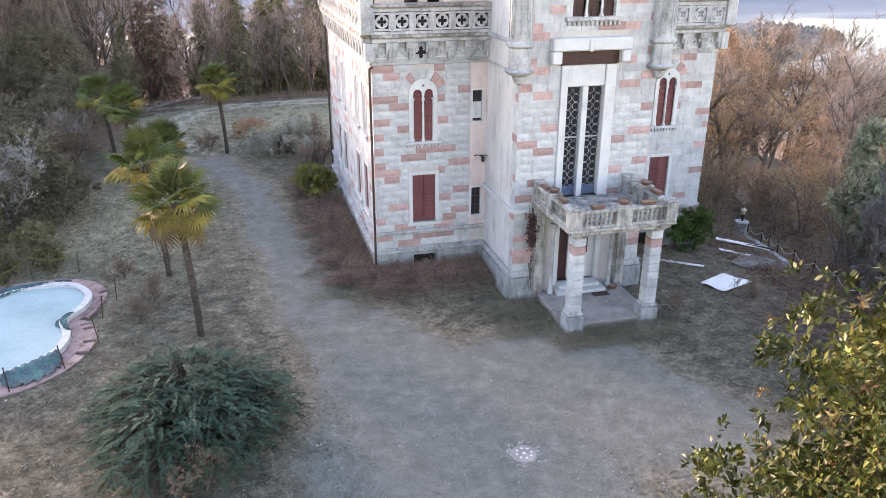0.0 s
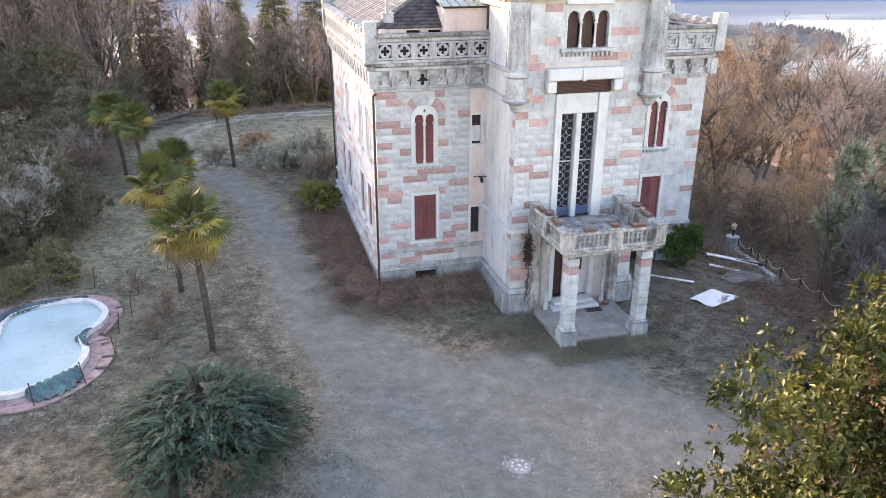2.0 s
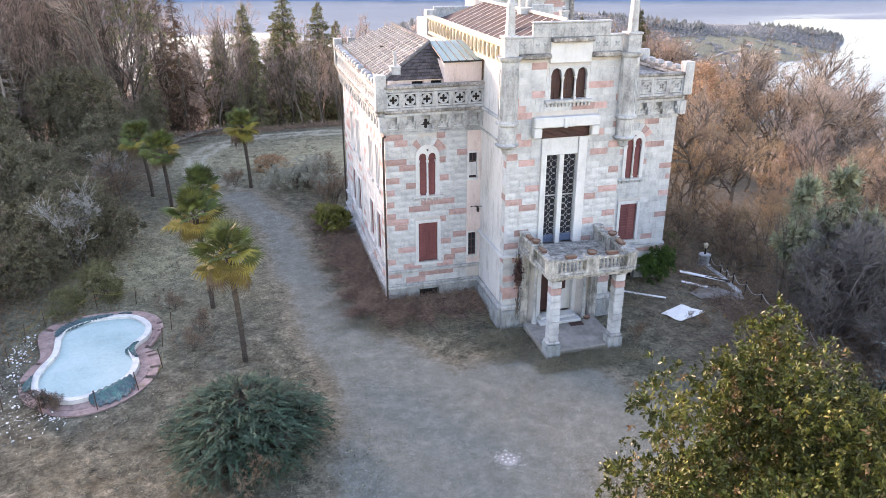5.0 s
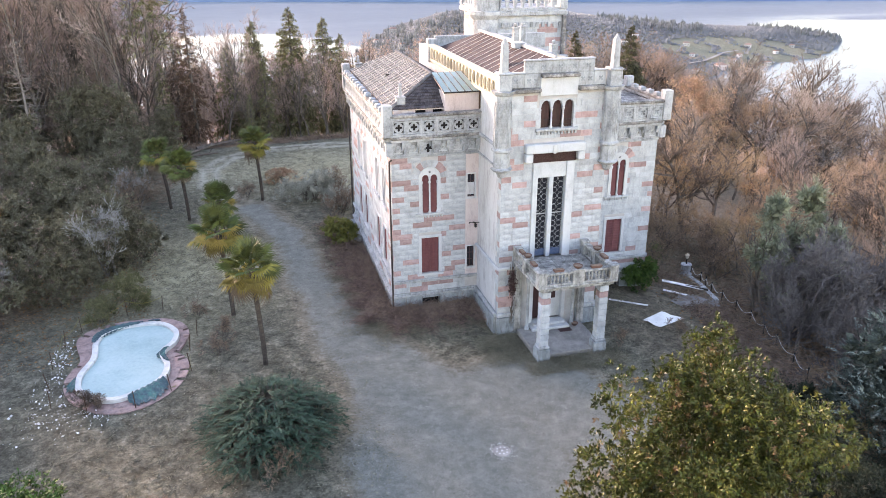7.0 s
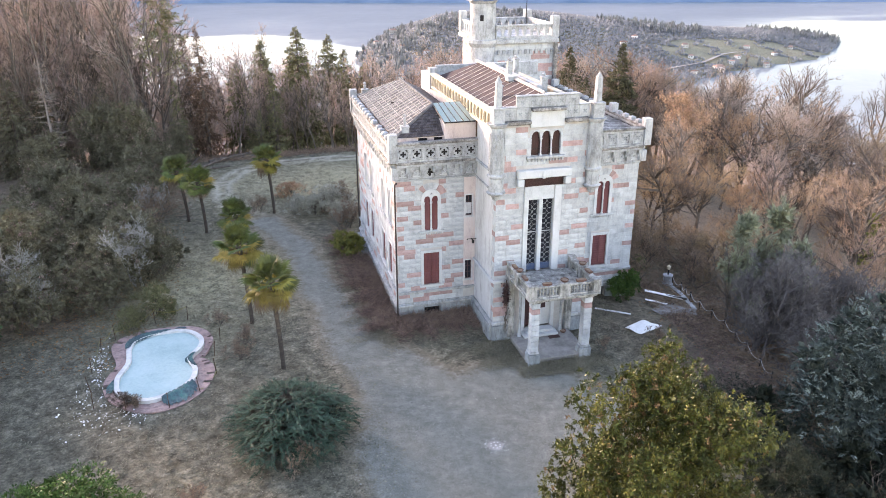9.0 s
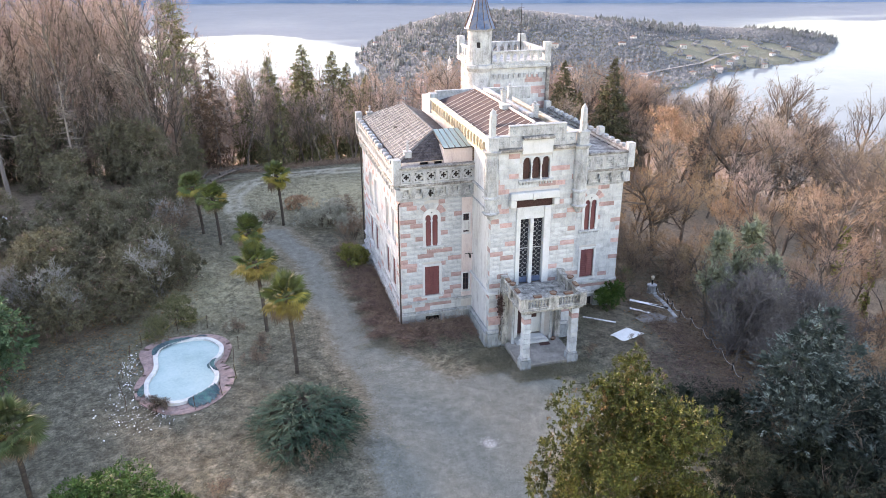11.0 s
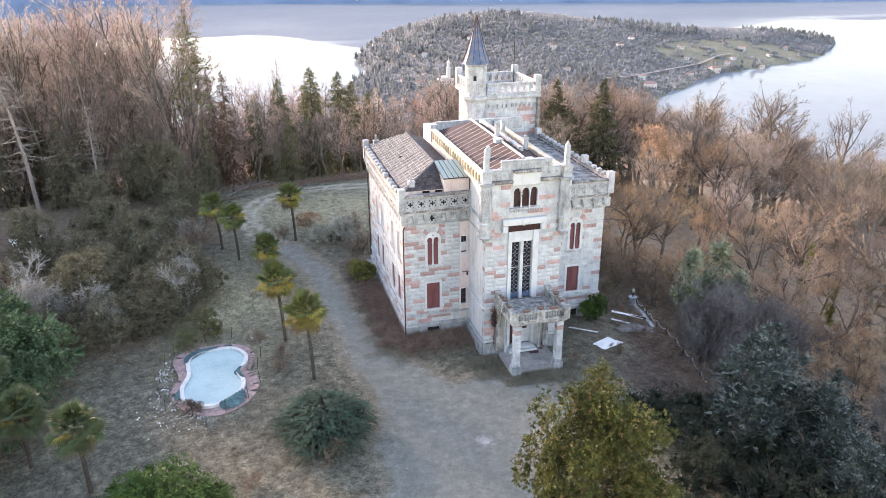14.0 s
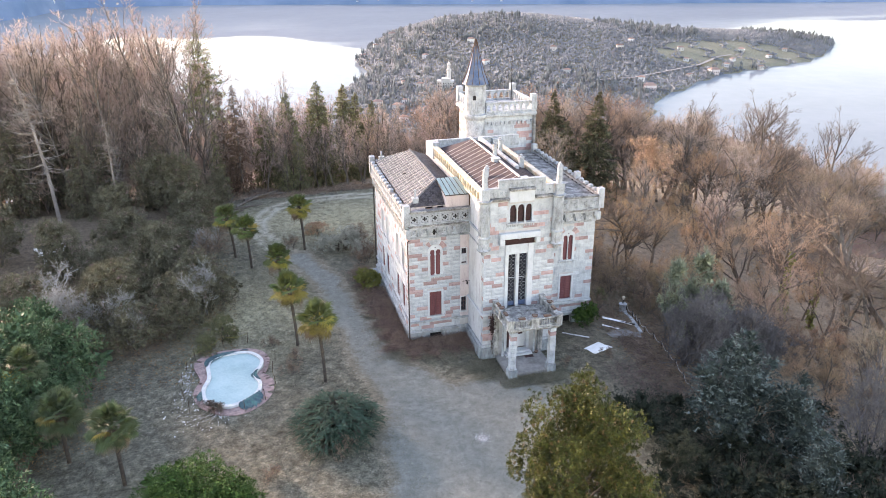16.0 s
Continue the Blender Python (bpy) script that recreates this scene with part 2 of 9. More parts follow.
SPIRE = material("blue_patinated_roof", [(0.035, 0.06, 0.12), (0.075, 0.115, 0.19), (0.17, 0.155, 0.15)], 1.5, 16, 0.6, 0.2, metal=0.1)
HATCHPAINT = material("faded_blue_grey_paint", [(0.15, 0.18, 0.205), (0.22, 0.255, 0.285)], 1.5, 20, 0.6, 0.1, grime=0.3)
IRON = material("black_iron", [(0.02, 0.02, 0.02), (0.045, 0.042, 0.04)], 6, 50, 0.6, 0.2, metal=0.5)
RUST = material("rusty_iron", [(0.05, 0.03, 0.022), (0.10, 0.055, 0.035)], 6, 50, 0.8, 0.2)
CONCRETE = material("stained_concrete", [(0.153, 0.146, 0.140), (0.236, 0.225, 0.216), (0.319, 0.304, 0.292)], 1.0, 18, 0.9, 0.2, grime=0.3)
TERRACOTTA = material("terracotta", [(0.111, 0.059, 0.046), (0.170, 0.090, 0.068)], 4, 40, 0.9, 0.2, grime=0.6)
POOLSKIN = material("pale_pool_cover", [(0.25, 0.365, 0.37), (0.31, 0.43, 0.435), (0.36, 0.475, 0.48)], 0.5, 6, 0.7, 0.05, spec=0.2, grime=0.15, gpos=0.6)
POOLRIM = material("white_pool_coping", [(0.48, 0.48, 0.47), (0.60, 0.60, 0.59)], 2, 20, 0.7, 0.2, grime=0.3)
APRON = material("red_paving", [(0.23, 0.155, 0.143), (0.33, 0.225, 0.21), (0.39, 0.285, 0.265)], 1.2, 14, 0.9, 0.3, grime=0.6, gpos=0.52)
TARP = material("green_tarpaulin", [(0.02, 0.05, 0.062), (0.045, 0.095, 0.11), (0.05, 0.18, 0.155)], 1.3, 12, 0.6, 0.4)
SHEET = material("white_sheet", [(0.66, 0.66, 0.66), (0.80, 0.80, 0.80)], 2, 15, 0.6, 0.2)
TAPE = material("yellow_tape", [(0.22, 0.19, 0.05), (0.32, 0.28, 0.08)], 3, 20, 0.5, 0.0)
BARK = material("grey_brown_bark", [(0.06, 0.05, 0.044), (0.115, 0.098, 0.084), (0.17, 0.148, 0.128)], 2, 14, 0.95, 0.5, vary=0.2, by="object", stretch=(1, 1, 0.25), spec=0.08)
PALEBARK = material("pale_dead_bark", [(0.15, 0.125, 0.112), (0.27, 0.235, 0.212)], 2, 14, 0.95, 0.4, stretch=(1, 1, 0.25))
TWIG = material("brown_twigs", [(0.20, 0.145, 0.11), (0.37, 0.275, 0.208)], 0.6, 6, 0.9, 0.0, vary=0.3, by="object", hue=0.02, thru=0.25, spec=0.08)
DUSKTWIG = material("dusky_brown_twigs", [(0.184, 0.147, 0.131), (0.345, 0.281, 0.248)], 0.6, 6, 0.9, 0.0, vary=0.3, by="object", hue=0.02, thru=0.25, spec=0.08)
MAUVETWIG = material("mauve_brown_twigs", [(0.25, 0.19, 0.17), (0.42, 0.33, 0.295)], 0.6, 6, 0.9, 0.0, vary=0.3, by="object", hue=0.02, thru=0.38, spec=0.08)
TWIG_FAR = material("brown_twigs_far", [(0.26, 0.20, 0.17), (0.40, 0.32, 0.275)], 0.03, 0.4, 0.9, 0.0, vary=0.3, by="island", hue=0.012, thru=0.4, spec=0.08)
TWIGGREY = material("grey_twigs", [(0.075, 0.07, 0.072), (0.165, 0.155, 0.155)], 0.6, 6, 0.9, 0.0, vary=0.2, by="object", thru=0.1, spec=0.08)
PALETWIG = material("pale_grey_twigs", [(0.174, 0.171, 0.164), (0.362, 0.355, 0.336)], 0.6, 6, 0.9, 0.0, vary=0.2, by="object", thru=0.1, spec=0.08)
BROWNLEAF = material("dry_brown_leaves", [(0.20, 0.105, 0.055), (0.36, 0.20, 0.10)], 0.6, 6, 0.8, 0.0, vary=0.35, by="island", thru=0.15, spec=0.08)
EVERGREEN = material("dark_evergreen_leaves", [(0.056, 0.053, 0.034), (0.122, 0.114, 0.075), (0.205, 0.19, 0.14)], 0.9, 5, 0.7, 0.0, vary=0.3, by="island", hue=0.02, thru=0.18, spec=0.08)
RHODO = material("glossy_green_leaves", [(0.016, 0.036, 0.012), (0.046, 0.09, 0.024), (0.09, 0.15, 0.042)], 1.2, 7, 0.55, 0.0, vary=0.35, by="island", hue=0.02, thru=0.06, spec=0.1)
LAUREL = material("dark_laurel_leaves", [(0.024, 0.047, 0.025), (0.064, 0.109, 0.056), (0.127, 0.193, 0.106)], 1.2, 7, 0.5, 0.0, vary=0.35, by="island", hue=0.02, thru=0.05, spec=0.06)
MAGNOLIA = material("olive_green_leaves", [(0.015, 0.021, 0.006), (0.051, 0.060, 0.013), (0.151, 0.141, 0.034)], 0.9, 6, 0.42, 0.0, vary=0.45, by="island", hue=0.03, thru=0.04, spec=0.22)
TANLEAF = material("tan_leaves", [(0.30, 0.19, 0.125), (0.48, 0.32, 0.215)], 0.9, 6, 0.7, 0.0, vary=0.35, by="island", hue=0.02, thru=0.15, spec=0.08)
RUSSET = material("russet_leaves", [(0.10, 0.062, 0.028), (0.19, 0.115, 0.05)], 0.6, 6, 0.6, 0.0, vary=0.4, by="island", hue=0.02, thru=0.08)
BLUEGREEN = material("blue_green_needles", [(0.014, 0.033, 0.023), (0.040, 0.076, 0.053), (0.086, 0.137, 0.101)], 1.6, 9, 0.75, 0.0, vary=0.4, by="island", hue=0.02, thru=0.04, spec=0.1)
CEDAR = material("grey_blue_needles", [(0.016, 0.022, 0.019), (0.039, 0.053, 0.048), (0.083, 0.108, 0.099)], 1.0, 7, 0.7, 0.0, vary=0.35, by="island", hue=0.015, thru=0.04, spec=0.08)
CONIFER = material("dark_conifer_needles", [(0.055, 0.058, 0.034), (0.14, 0.135, 0.08)], 0.6, 5, 0.7, 0.0, vary=0.45, by="island", hue=0.03, thru=0.2, spec=0.08)
OLIVECON = material("olive_conifer_needles", [(0.101, 0.105, 0.054), (0.223, 0.213, 0.115)], 0.6, 5, 0.7, 0.0, vary=0.4, by="island", hue=0.03, thru=0.25, spec=0.08)
REDCON = material("rusty_conifer_needles", [(0.10, 0.068, 0.052), (0.19, 0.128, 0.09)], 0.6, 5, 0.7, 0.0, vary=0.4, by="island", hue=0.02, thru=0.25, spec=0.08)
# silvery needles; the brightness of lit outer tips is put into this colour
PALETIP = material("frosted_grey_green_needles", [(0.101, 0.133, 0.127), (0.202, 0.249, 0.232)], 0.9, 6, 0.7, 0.0, vary=0.3, by="island", thru=0.06, spec=0.08)
OAKTWIG = material("dark_oak_twigs", [(0.10, 0.078, 0.066), (0.19, 0.155, 0.13)], 0.6, 6, 0.9, 0.0, vary=0.2, by="object", thru=0.15, spec=0.08)
RUSTTWIG = material("rust_brown_twigs", [(0.215, 0.143, 0.094), (0.385, 0.268, 0.18)], 0.6, 6, 0.9, 0.0, vary=0.3, by="object", hue=0.015, thru=0.25, spec=0.08)
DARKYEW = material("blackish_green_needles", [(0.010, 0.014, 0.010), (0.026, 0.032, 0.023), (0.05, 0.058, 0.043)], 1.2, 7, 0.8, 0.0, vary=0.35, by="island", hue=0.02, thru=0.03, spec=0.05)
PALEGREEN = material("pale_blue_green_needles", [(0.099, 0.120, 0.087), (0.214, 0.237, 0.168), (0.363, 0.375, 0.252)], 1.0, 5, 0.6, 0.0, vary=0.3, by="island", hue=0.03, thru=0.12, spec=0.1)
YELLOWGREEN = material("yellow_green_leaves", [(0.09, 0.10, 0.025), (0.20, 0.20, 0.055)], 1.2, 5, 0.6, 0.0, vary=0.35, by="island", hue=0.02, thru=0.1)
PALMGREEN = material("palm_fan_green", [(0.040, 0.058, 0.016), (0.105, 0.125, 0.036)], 2, 12, 0.6, 0.0, vary=0.4, by="object", hue=0.025, thru=0.12)
PALMDARK = material("palm_fan_dark_green", [(0.026, 0.040, 0.014), (0.072, 0.096, 0.038)], 2, 12, 0.6, 0.0, vary=0.35, by="object", hue=0.02, thru=0.1)
PALMYELLOW = material("palm_fan_yellow", [(0.15, 0.125, 0.026), (0.26, 0.215, 0.052)], 2, 12, 0.7, 0.0, vary=0.35, by="object", hue=0.025, thru=0.15)
PALMDEAD = material("palm_fan_dead", [(0.12, 0.085, 0.06), (0.20, 0.145, 0.10)], 2, 12, 0.9, 0.0, vary=0.3, by="object", thru=0.12)
PALMTRUNK = material("fibrous_palm_trunk", [(0.03, 0.024, 0.02), (0.058, 0.046, 0.038), (0.09, 0.073, 0.06)], 3, 16, 0.95, 0.8, stretch=(1, 1, 2.2))
BRUSH = material("dry_brown_brush", [(0.17, 0.12, 0.09), (0.29, 0.215, 0.165)], 0.8, 8, 0.95, 0.0, vary=0.45, by="island", hue=0.012, thru=0.12, spec=0.08)
STRAW = material("dry_straw_grass", [(0.13, 0.124, 0.094), (0.275, 0.258, 0.20)], 0.8, 8, 0.95, 0.0, vary=0.45, by="island", hue=0.03, thru=0.2, spec=0.08)
# lightened blue-grey: the air's haze is put into both woodland colours
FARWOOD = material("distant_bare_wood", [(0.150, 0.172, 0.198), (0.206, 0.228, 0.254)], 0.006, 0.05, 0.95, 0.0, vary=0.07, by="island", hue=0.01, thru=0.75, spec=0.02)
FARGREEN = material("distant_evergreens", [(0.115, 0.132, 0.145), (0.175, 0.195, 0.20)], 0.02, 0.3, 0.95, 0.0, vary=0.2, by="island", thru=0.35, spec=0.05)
RENDERWALL = material("house_render", [(0.385, 0.371, 0.350), (0.490, 0.476, 0.455)], 0.2, 2, 0.9, 0.0, vary=0.2, by="object")
TILEROOF = material("house_tiles", [(0.20, 0.13, 0.11), (0.30, 0.20, 0.17)], 0.2, 2, 0.9, 0.0, vary=0.2, by="object")


def glass(name, tint, rough, clear=0.6):
    mt = bpy.data.materials.new(name)
    mt.use_nodes = True
    b = mt.node_tree.nodes["Principled BSDF"]
    b.inputs["Base Color"].default_value = (*tint, 1)
    b.inputs["Roughness"].default_value = rough
    b.inputs["Transmission Weight"].default_value = clear
    b.inputs["IOR"].default_value = 1.45
    return mt


PANE = glass("dark_window_glass", (0.02, 0.02, 0.026), 0.12, 0.0)
SKYGLASS = glass("greenish_roof_glass", (0.42, 0.56, 0.54), 0.45)


# ---- ground ----
LAKE = -150.0
# faint emission of the mountainside, imitating light in the hazy air
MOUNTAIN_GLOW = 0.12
COAST = [(60, 420), (90, 800), (112, 930), (150, 1000), (172, 1060), (166, 1156), (206, 1280), (306, 1552), (430, 1760), (560, 1800), (680, 1620), (780, 1440),
         (930, 1370), (1060, 1290), (1105, 1200), (1059, 1127), (883, 964), (738, 909), (670, 893), (585, 833), (475, 748), (420, 660), (432, 560), (470, 470), (420, 380)]
DRIVE = [((-6.2, 8, 1.15), (-6.9, 15, 1.05)), ((-6.9, 15, 1.05), (-9.2, 21.7, 1.15)), ((-6.2, 8, 1.15), (-4.9, -2.0, 1.55)), ((-4.9, -2.0, 1.55), (-2.4, -9, 3.0)),
         ((-2.4, -9, 3.2), (-1.6, -14, 4.4)), ((-1, -11.5, 4.3), (3.2, -11.0, 3.8)), ((3.0, -11.5, 3.4), (6.2, -14.5, 2.4)), ((-1.6, -14, 4.8), (-2.8, -24, 4.2)), ((-2.8, -24, 4.2), (-3, -90, 3.6))]
RUTS = [(-9.2, 21.7), (-11.6, 25.5), (-13.0, 30), (-13.0, 34.5), (-11.2, 39), (-7.5, 41.6), (-2, 41.6), (6, 40.3), (14, 38.5)]


def smooth(a, b, x):
    t = np.clip((x - a) / (b - a), 0, 1)
    return t * t * (3 - 2 * t)


def seg(x, y, a, b):
    ax, ay, bx, by = a[0], a[1], b[0], b[1]
    dx, dy = bx - ax, by - ay
    t = np.clip(((x - ax) * dx + (y - ay) * dy) / (dx * dx + dy * dy), 0, 1)
    return np.hypot(x - ax - t * dx, y - ay - t * dy), t


def land(x, y):
    """Height of the ground."""
    x, y = np.asarray(x, float), np.asarray(y, float)
    qx, qy = np.abs(x + 33) - 45, np.abs(y + 78) - 120
    d = np.hypot(np.maximum(qx, 0), np.maximum(qy, 0)) + np.minimum(np.maximum(qx, qy), 0)
    d = np.maximum(d + 2, 0)
    z = -0.30 * np.maximum(d - 2, 0) ** 2 / (np.maximum(d - 2, 0) + 9)
    z = z + 0.12 * np.sin(x * 0.21 + 1) * np.sin(y * 0.17) * (d < 60)
    z = np.maximum(z, LAKE - 12)
    # the wooded peninsula
    dist, inside = np.full(x.shape, 1e9), np.zeros(x.shape, bool)
    for i in range(len(COAST)):
        a, b = COAST[i], COAST[(i + 1) % len(COAST)]
        dist = np.minimum(dist, seg(x, y, a, b)[0])
        cross = ((a[1] > y) != (b[1] > y)) & (x < (b[0] - a[0]) * (y - a[1]) / (b[1] - a[1] + 1e-9) + a[0])
        inside ^= cross
    top = 6 + 48 * np.exp(-((x - 455) / 250) ** 2 - ((y - 1270) / 260) ** 2) + 14 * np.exp(-((x - 820) / 260) ** 2 - ((y - 1150) / 160) ** 2)
    hill = LAKE + np.clip(dist / 110, 0, 1) ** 0.75 * top
    z = np.where(inside, np.maximum(z, hill), z)
    return z


def cover(x, y):
    """Gravel, woodland floor and sunlight-brightened lawn, 0 to 1."""
    g = np.zeros(x.shape)
    wob = 0.35 * np.sin(x * 0.9 + 2 * np.sin(y * 0.7)) + 0.3 * np.sin(y * 1.3 + x * 0.4)
    for a, b in DRIVE:
        d, t = seg(x, y, a, b)
        w = a[2] + (b[2] - a[2]) * t
        g = np.maximum(g, 1 - smooth(w - 1.2, w + 1.7, d + wob * 0.5))
    wood = np.maximum(smooth(14.5, 19, x + 0.6 * np.sin(y * 0.5)) * smooth(-14, -8, y), smooth(19, 22, x))
    wood = np.maximum(wood, smooth(43.5, 46, y + 0.6 * np.sin(x * 0.6)))
    wood = np.maximum(wood, smooth(20, 24, -x + 1.0 * np.sin(y * 0.35)) * smooth(0, 8, y))
    wood = np.maximum(wood, smooth(29, 32, -x + 0.8 * np.sin(y * 0.4)))
    wood = np.maximum(wood, 0.5 * smooth(7.5, 12, x) * smooth(-20, -14, y) * (1 - smooth(0, 3, y)))
    far_field = ((x - 760) / 150) ** 2 + ((y - 985) / 85) ** 2 < 1
    wood = np.where(far_field | (y > 520), 0, wood)
    # mask of the yellower lawn, whose sunshine is painted in below
    green = far_field * 0.3 + np.exp(-((x + 16) / 7) ** 2 - ((y - 10) / 8) ** 2) + 0.9 * np.exp(-((x + 4) / 12) ** 2 - ((y - 33) / 8) ** 2)
    return g, np.clip(wood, 0, 1), np.clip(green, 0, 1)


def ruts(x, y):
    """The two worn wheel tracks looping over the far lawn."""
    r = np.zeros(x.shape)
    for i in range(len(RUTS) - 1):
        d, t = seg(x, y, RUTS[i], RUTS[i + 1])
        r = np.maximum(r, 1 - smooth(0.12, 0.5, np.abs(d - 0.75)))
    return r


def steps(*runs):
    out = [runs[0][0]]
    for a, b, n in runs:
        out += list(np.linspace(a, b, n + 1)[1:])
    return np.array(out)


gx = steps((-3000, -600, 20), (-600, -150, 20), (-150, -36, 38), (-36, 26, 105), (26, 120, 40), (120, 1300, 62), (1300, 4200, 20))
gy = steps((-900, -120, 20), (-120, -44, 30), (-44, 50, 158), (50, 160, 36), (160, 600, 30), (600, 1800, 60), (1800, 4600, 20))
GX, GY = np.meshgrid(gx, gy)
GZ = land(GX, GY)
nxg, nyg = len(gx), len(gy)
ii = np.arange(nxg * nyg).reshape(nyg, nxg)
quads = np.stack([ii[:-1, :-1], ii[:-1, 1:], ii[1:, 1:], ii[1:, :-1]], -1).reshape(-1, 4)
cov = cover(GX, GY)


def ground_material():
    mt = bpy.data.materials.new("grass_and_gravel")
    mt.use_nodes = True
    nd, ln = mt.node_tree.nodes, mt.node_tree.links.new
    out = nd["Principled BSDF"]
    out.inputs["Roughness"].default_value = 0.95
    out.inputs["Specular IOR Level"].default_value = 0.15
    tc = nd.new("ShaderNodeTexCoord")
    at = nd.new("ShaderNodeAttribute")
    at.attribute_name = "cover"
    sp = nd.new("ShaderNodeSeparateColor")
    ln(at.outputs["Color"], sp.inputs[0])

    def noise_at(scale, detail=4, rough=0.65):
        n = nd.new("ShaderNodeTexNoise")
        n.inputs["Scale"].default_value, n.inputs["Detail"].default_value, n.inputs["Roughness"].default_value = scale, detail, rough
        ln(tc.outputs["Object"], n.inputs["Vector"])
        return n.outputs[0]

    def ramp(fac, stops):
        r = nd.new("ShaderNodeValToRGB")
        e = r.color_ramp.elements
        while len(e) < len(stops):
            e.new(0.5)
        for k, (p, c) in enumerate(stops):
            e[k].position, e[k].color = p, (*c, 1)
        ln(fac, r.inputs[0])
        return r.outputs[0]

    def mix(fac, a, b, kind='MIX'):
        m = nd.new("ShaderNodeMix")
        m.data_type, m.blend_type = 'RGBA', kind
        if isinstance(fac, float):
            m.inputs[0].default_value = fac
        else:
            ln(fac, m.inputs[0])
        ln(a, m.inputs[6])
        ln(b, m.inputs[7])
        return m.outputs[2]

    def math_node(op, a, b, c=None):
        m = nd.new("ShaderNodeMath")
        m.operation = op
        for k, q in enumerate((a, b, c)):
            if q is None:
                continue
            if isinstance(q, (int, float)):
                m.inputs[k].default_value = q
            else:
                ln(q, m.inputs[k])
        return m.outputs[0]

    big, mid, fine, grit = noise_at(0.18, 4), noise_at(1.3, 7, 0.8), noise_at(6, 5, 0.8), noise_at(30, 3, 0.75)
    straw = ramp(mid, [(0.32, (0.048, 0.046, 0.034)), (0.50, (0.138, 0.132, 0.102)), (0.68, (0.288, 0.274, 0.218))])
    # yellow-green grass, with the far lawn's sunlight lifted into its tones
    green = ramp(mid, [(0.28, (0.18, 0.166, 0.11)), (0.52, (0.36, 0.33, 0.22)), (0.72, (0.52, 0.475, 0.33))])
    gfac = math_node('MULTIPLY_ADD', big, 1.1, -0.60)
    gfac = math_node('ADD', gfac, math_node('MULTIPLY', sp.outputs[2], 1.0))
    clamp = nd.new("ShaderNodeClamp")
    ln(gfac, clamp.inputs[0])
    lawn = mix(clamp.outputs[0], straw, green)
    speck = ramp(fine, [(0.33, (0.45, 0.43, 0.40)), (0.50, (0.95, 0.95, 0.95)), (0.70, (1.5, 1.48, 1.4))])
    lawn = mix(0.9, lawn, speck, 'MULTIPLY')
    gravel = ramp(mid, [(0.30, (0.13, 0.136, 0.121)), (0.52, (0.198, 0.205, 0.184)), (0.72, (0.285, 0.291, 0.262))])
    gspeck = ramp(grit, [(0.35, (0.55, 0.55, 0.55)), (0.5, (1.0, 1.0, 1.0)), (0.68, (1.5, 1.5, 1.48))])
    gravel = mix(0.8, gravel, gspeck, 'MULTIPLY')
    litter = ramp(mid, [(0.30, (0.088, 0.068, 0.052)), (0.52, (0.19, 0.15, 0.115)), (0.72, (0.31, 0.25, 0.19))])
    litter = mix(0.9, litter, speck, 'MULTIPLY')
    edge = math_node('ADD', sp.outputs[0], math_node('MULTIPLY_ADD', mid, 0.9, -0.45))
    edge = math_node('ADD', edge, math_node('MULTIPLY_ADD', fine, 0.5, -0.25))
    er = ramp(edge, [(0.35, (0, 0, 0)), (0.75, (1, 1, 1))])
    wr = ramp(math_node('ADD', sp.outputs[1], math_node('MULTIPLY_ADD', mid, 0.6, -0.3)), [(0.3, (0, 0, 0)), (0.7, (1, 1, 1))])
    worn = ramp(mid, [(0.30, (0.27, 0.25, 0.20)), (0.55, (0.42, 0.395, 0.32)), (0.75, (0.52, 0.49, 0.40))])
    lawn = mix(math_node('SUBTRACT', 1.0, at.outputs["Alpha"]), lawn, worn)
    # trodden leaves and straw along the edges of the drive
    verge = ramp(mid, [(0.30, (0.13, 0.112, 0.085)), (0.52, (0.235, 0.205, 0.158)), (0.72, (0.35, 0.31, 0.245))])
    verge = mix(0.9, verge, speck, 'MULTIPLY')
    vr = ramp(edge, [(0.05, (0, 0, 0)), (0.38, (0.85, 0.85, 0.85)), (0.85, (0, 0, 0))])
    col = mix(wr, mix(vr, mix(er, lawn, gravel), verge), litter)
    ln(col, out.inputs["Base Color"])
    bp = nd.new("ShaderNodeBump")
    bp.inputs["Strength"].default_value, bp.inputs["Distance"].default_value = 1.0, 0.12
    tuft = math_node('MULTIPLY', mid, math_node('SUBTRACT', 1.6, math_node('MULTIPLY', sp.outputs[0], 1.5)))
    ln(math_node('ADD', tuft, math_node('ADD', fine, math_node('MULTIPLY', grit, 0.4))), bp.inputs["Height"])
    ln(bp.outputs[0], out.inputs["Normal"])
    return mt


GROUND = ground_material()


def sheet_of(name, verts, faces, colors, label, category):
    used, inv = np.unique(faces, return_inverse=True)
    me = array_mesh(name, verts[used], inv.reshape(-1, 4), [GROUND], smooth=True)
    attr = me.attributes.new("cover", 'FLOAT_COLOR', 'POINT')
    attr.data.foreach_set("color", colors[used].astype(np.float32).ravel())
    return tagged(new(name, me), label, category, kind="structure")


gverts = np.stack([GX, GY, GZ], -1).reshape(-1, 3)
gcol = np.stack([cov[0], cov[1], cov[2], 1 - ruts(GX, GY)], -1).reshape(-1, 4)
sheet_of("ground", gverts, quads, gcol, "winter lawn and leaf-strewn hill with straw-coloured grass", "ground")
on_road = gcol[quads, 0].mean(1) > 0.5
sheet_of("road", gverts + np.array([0, 0, 0.012]), quads[on_road & (gcol[quads, 1].mean(1) < 0.5)], gcol, "pale grey gravel drive widening to a forecourt", "road")


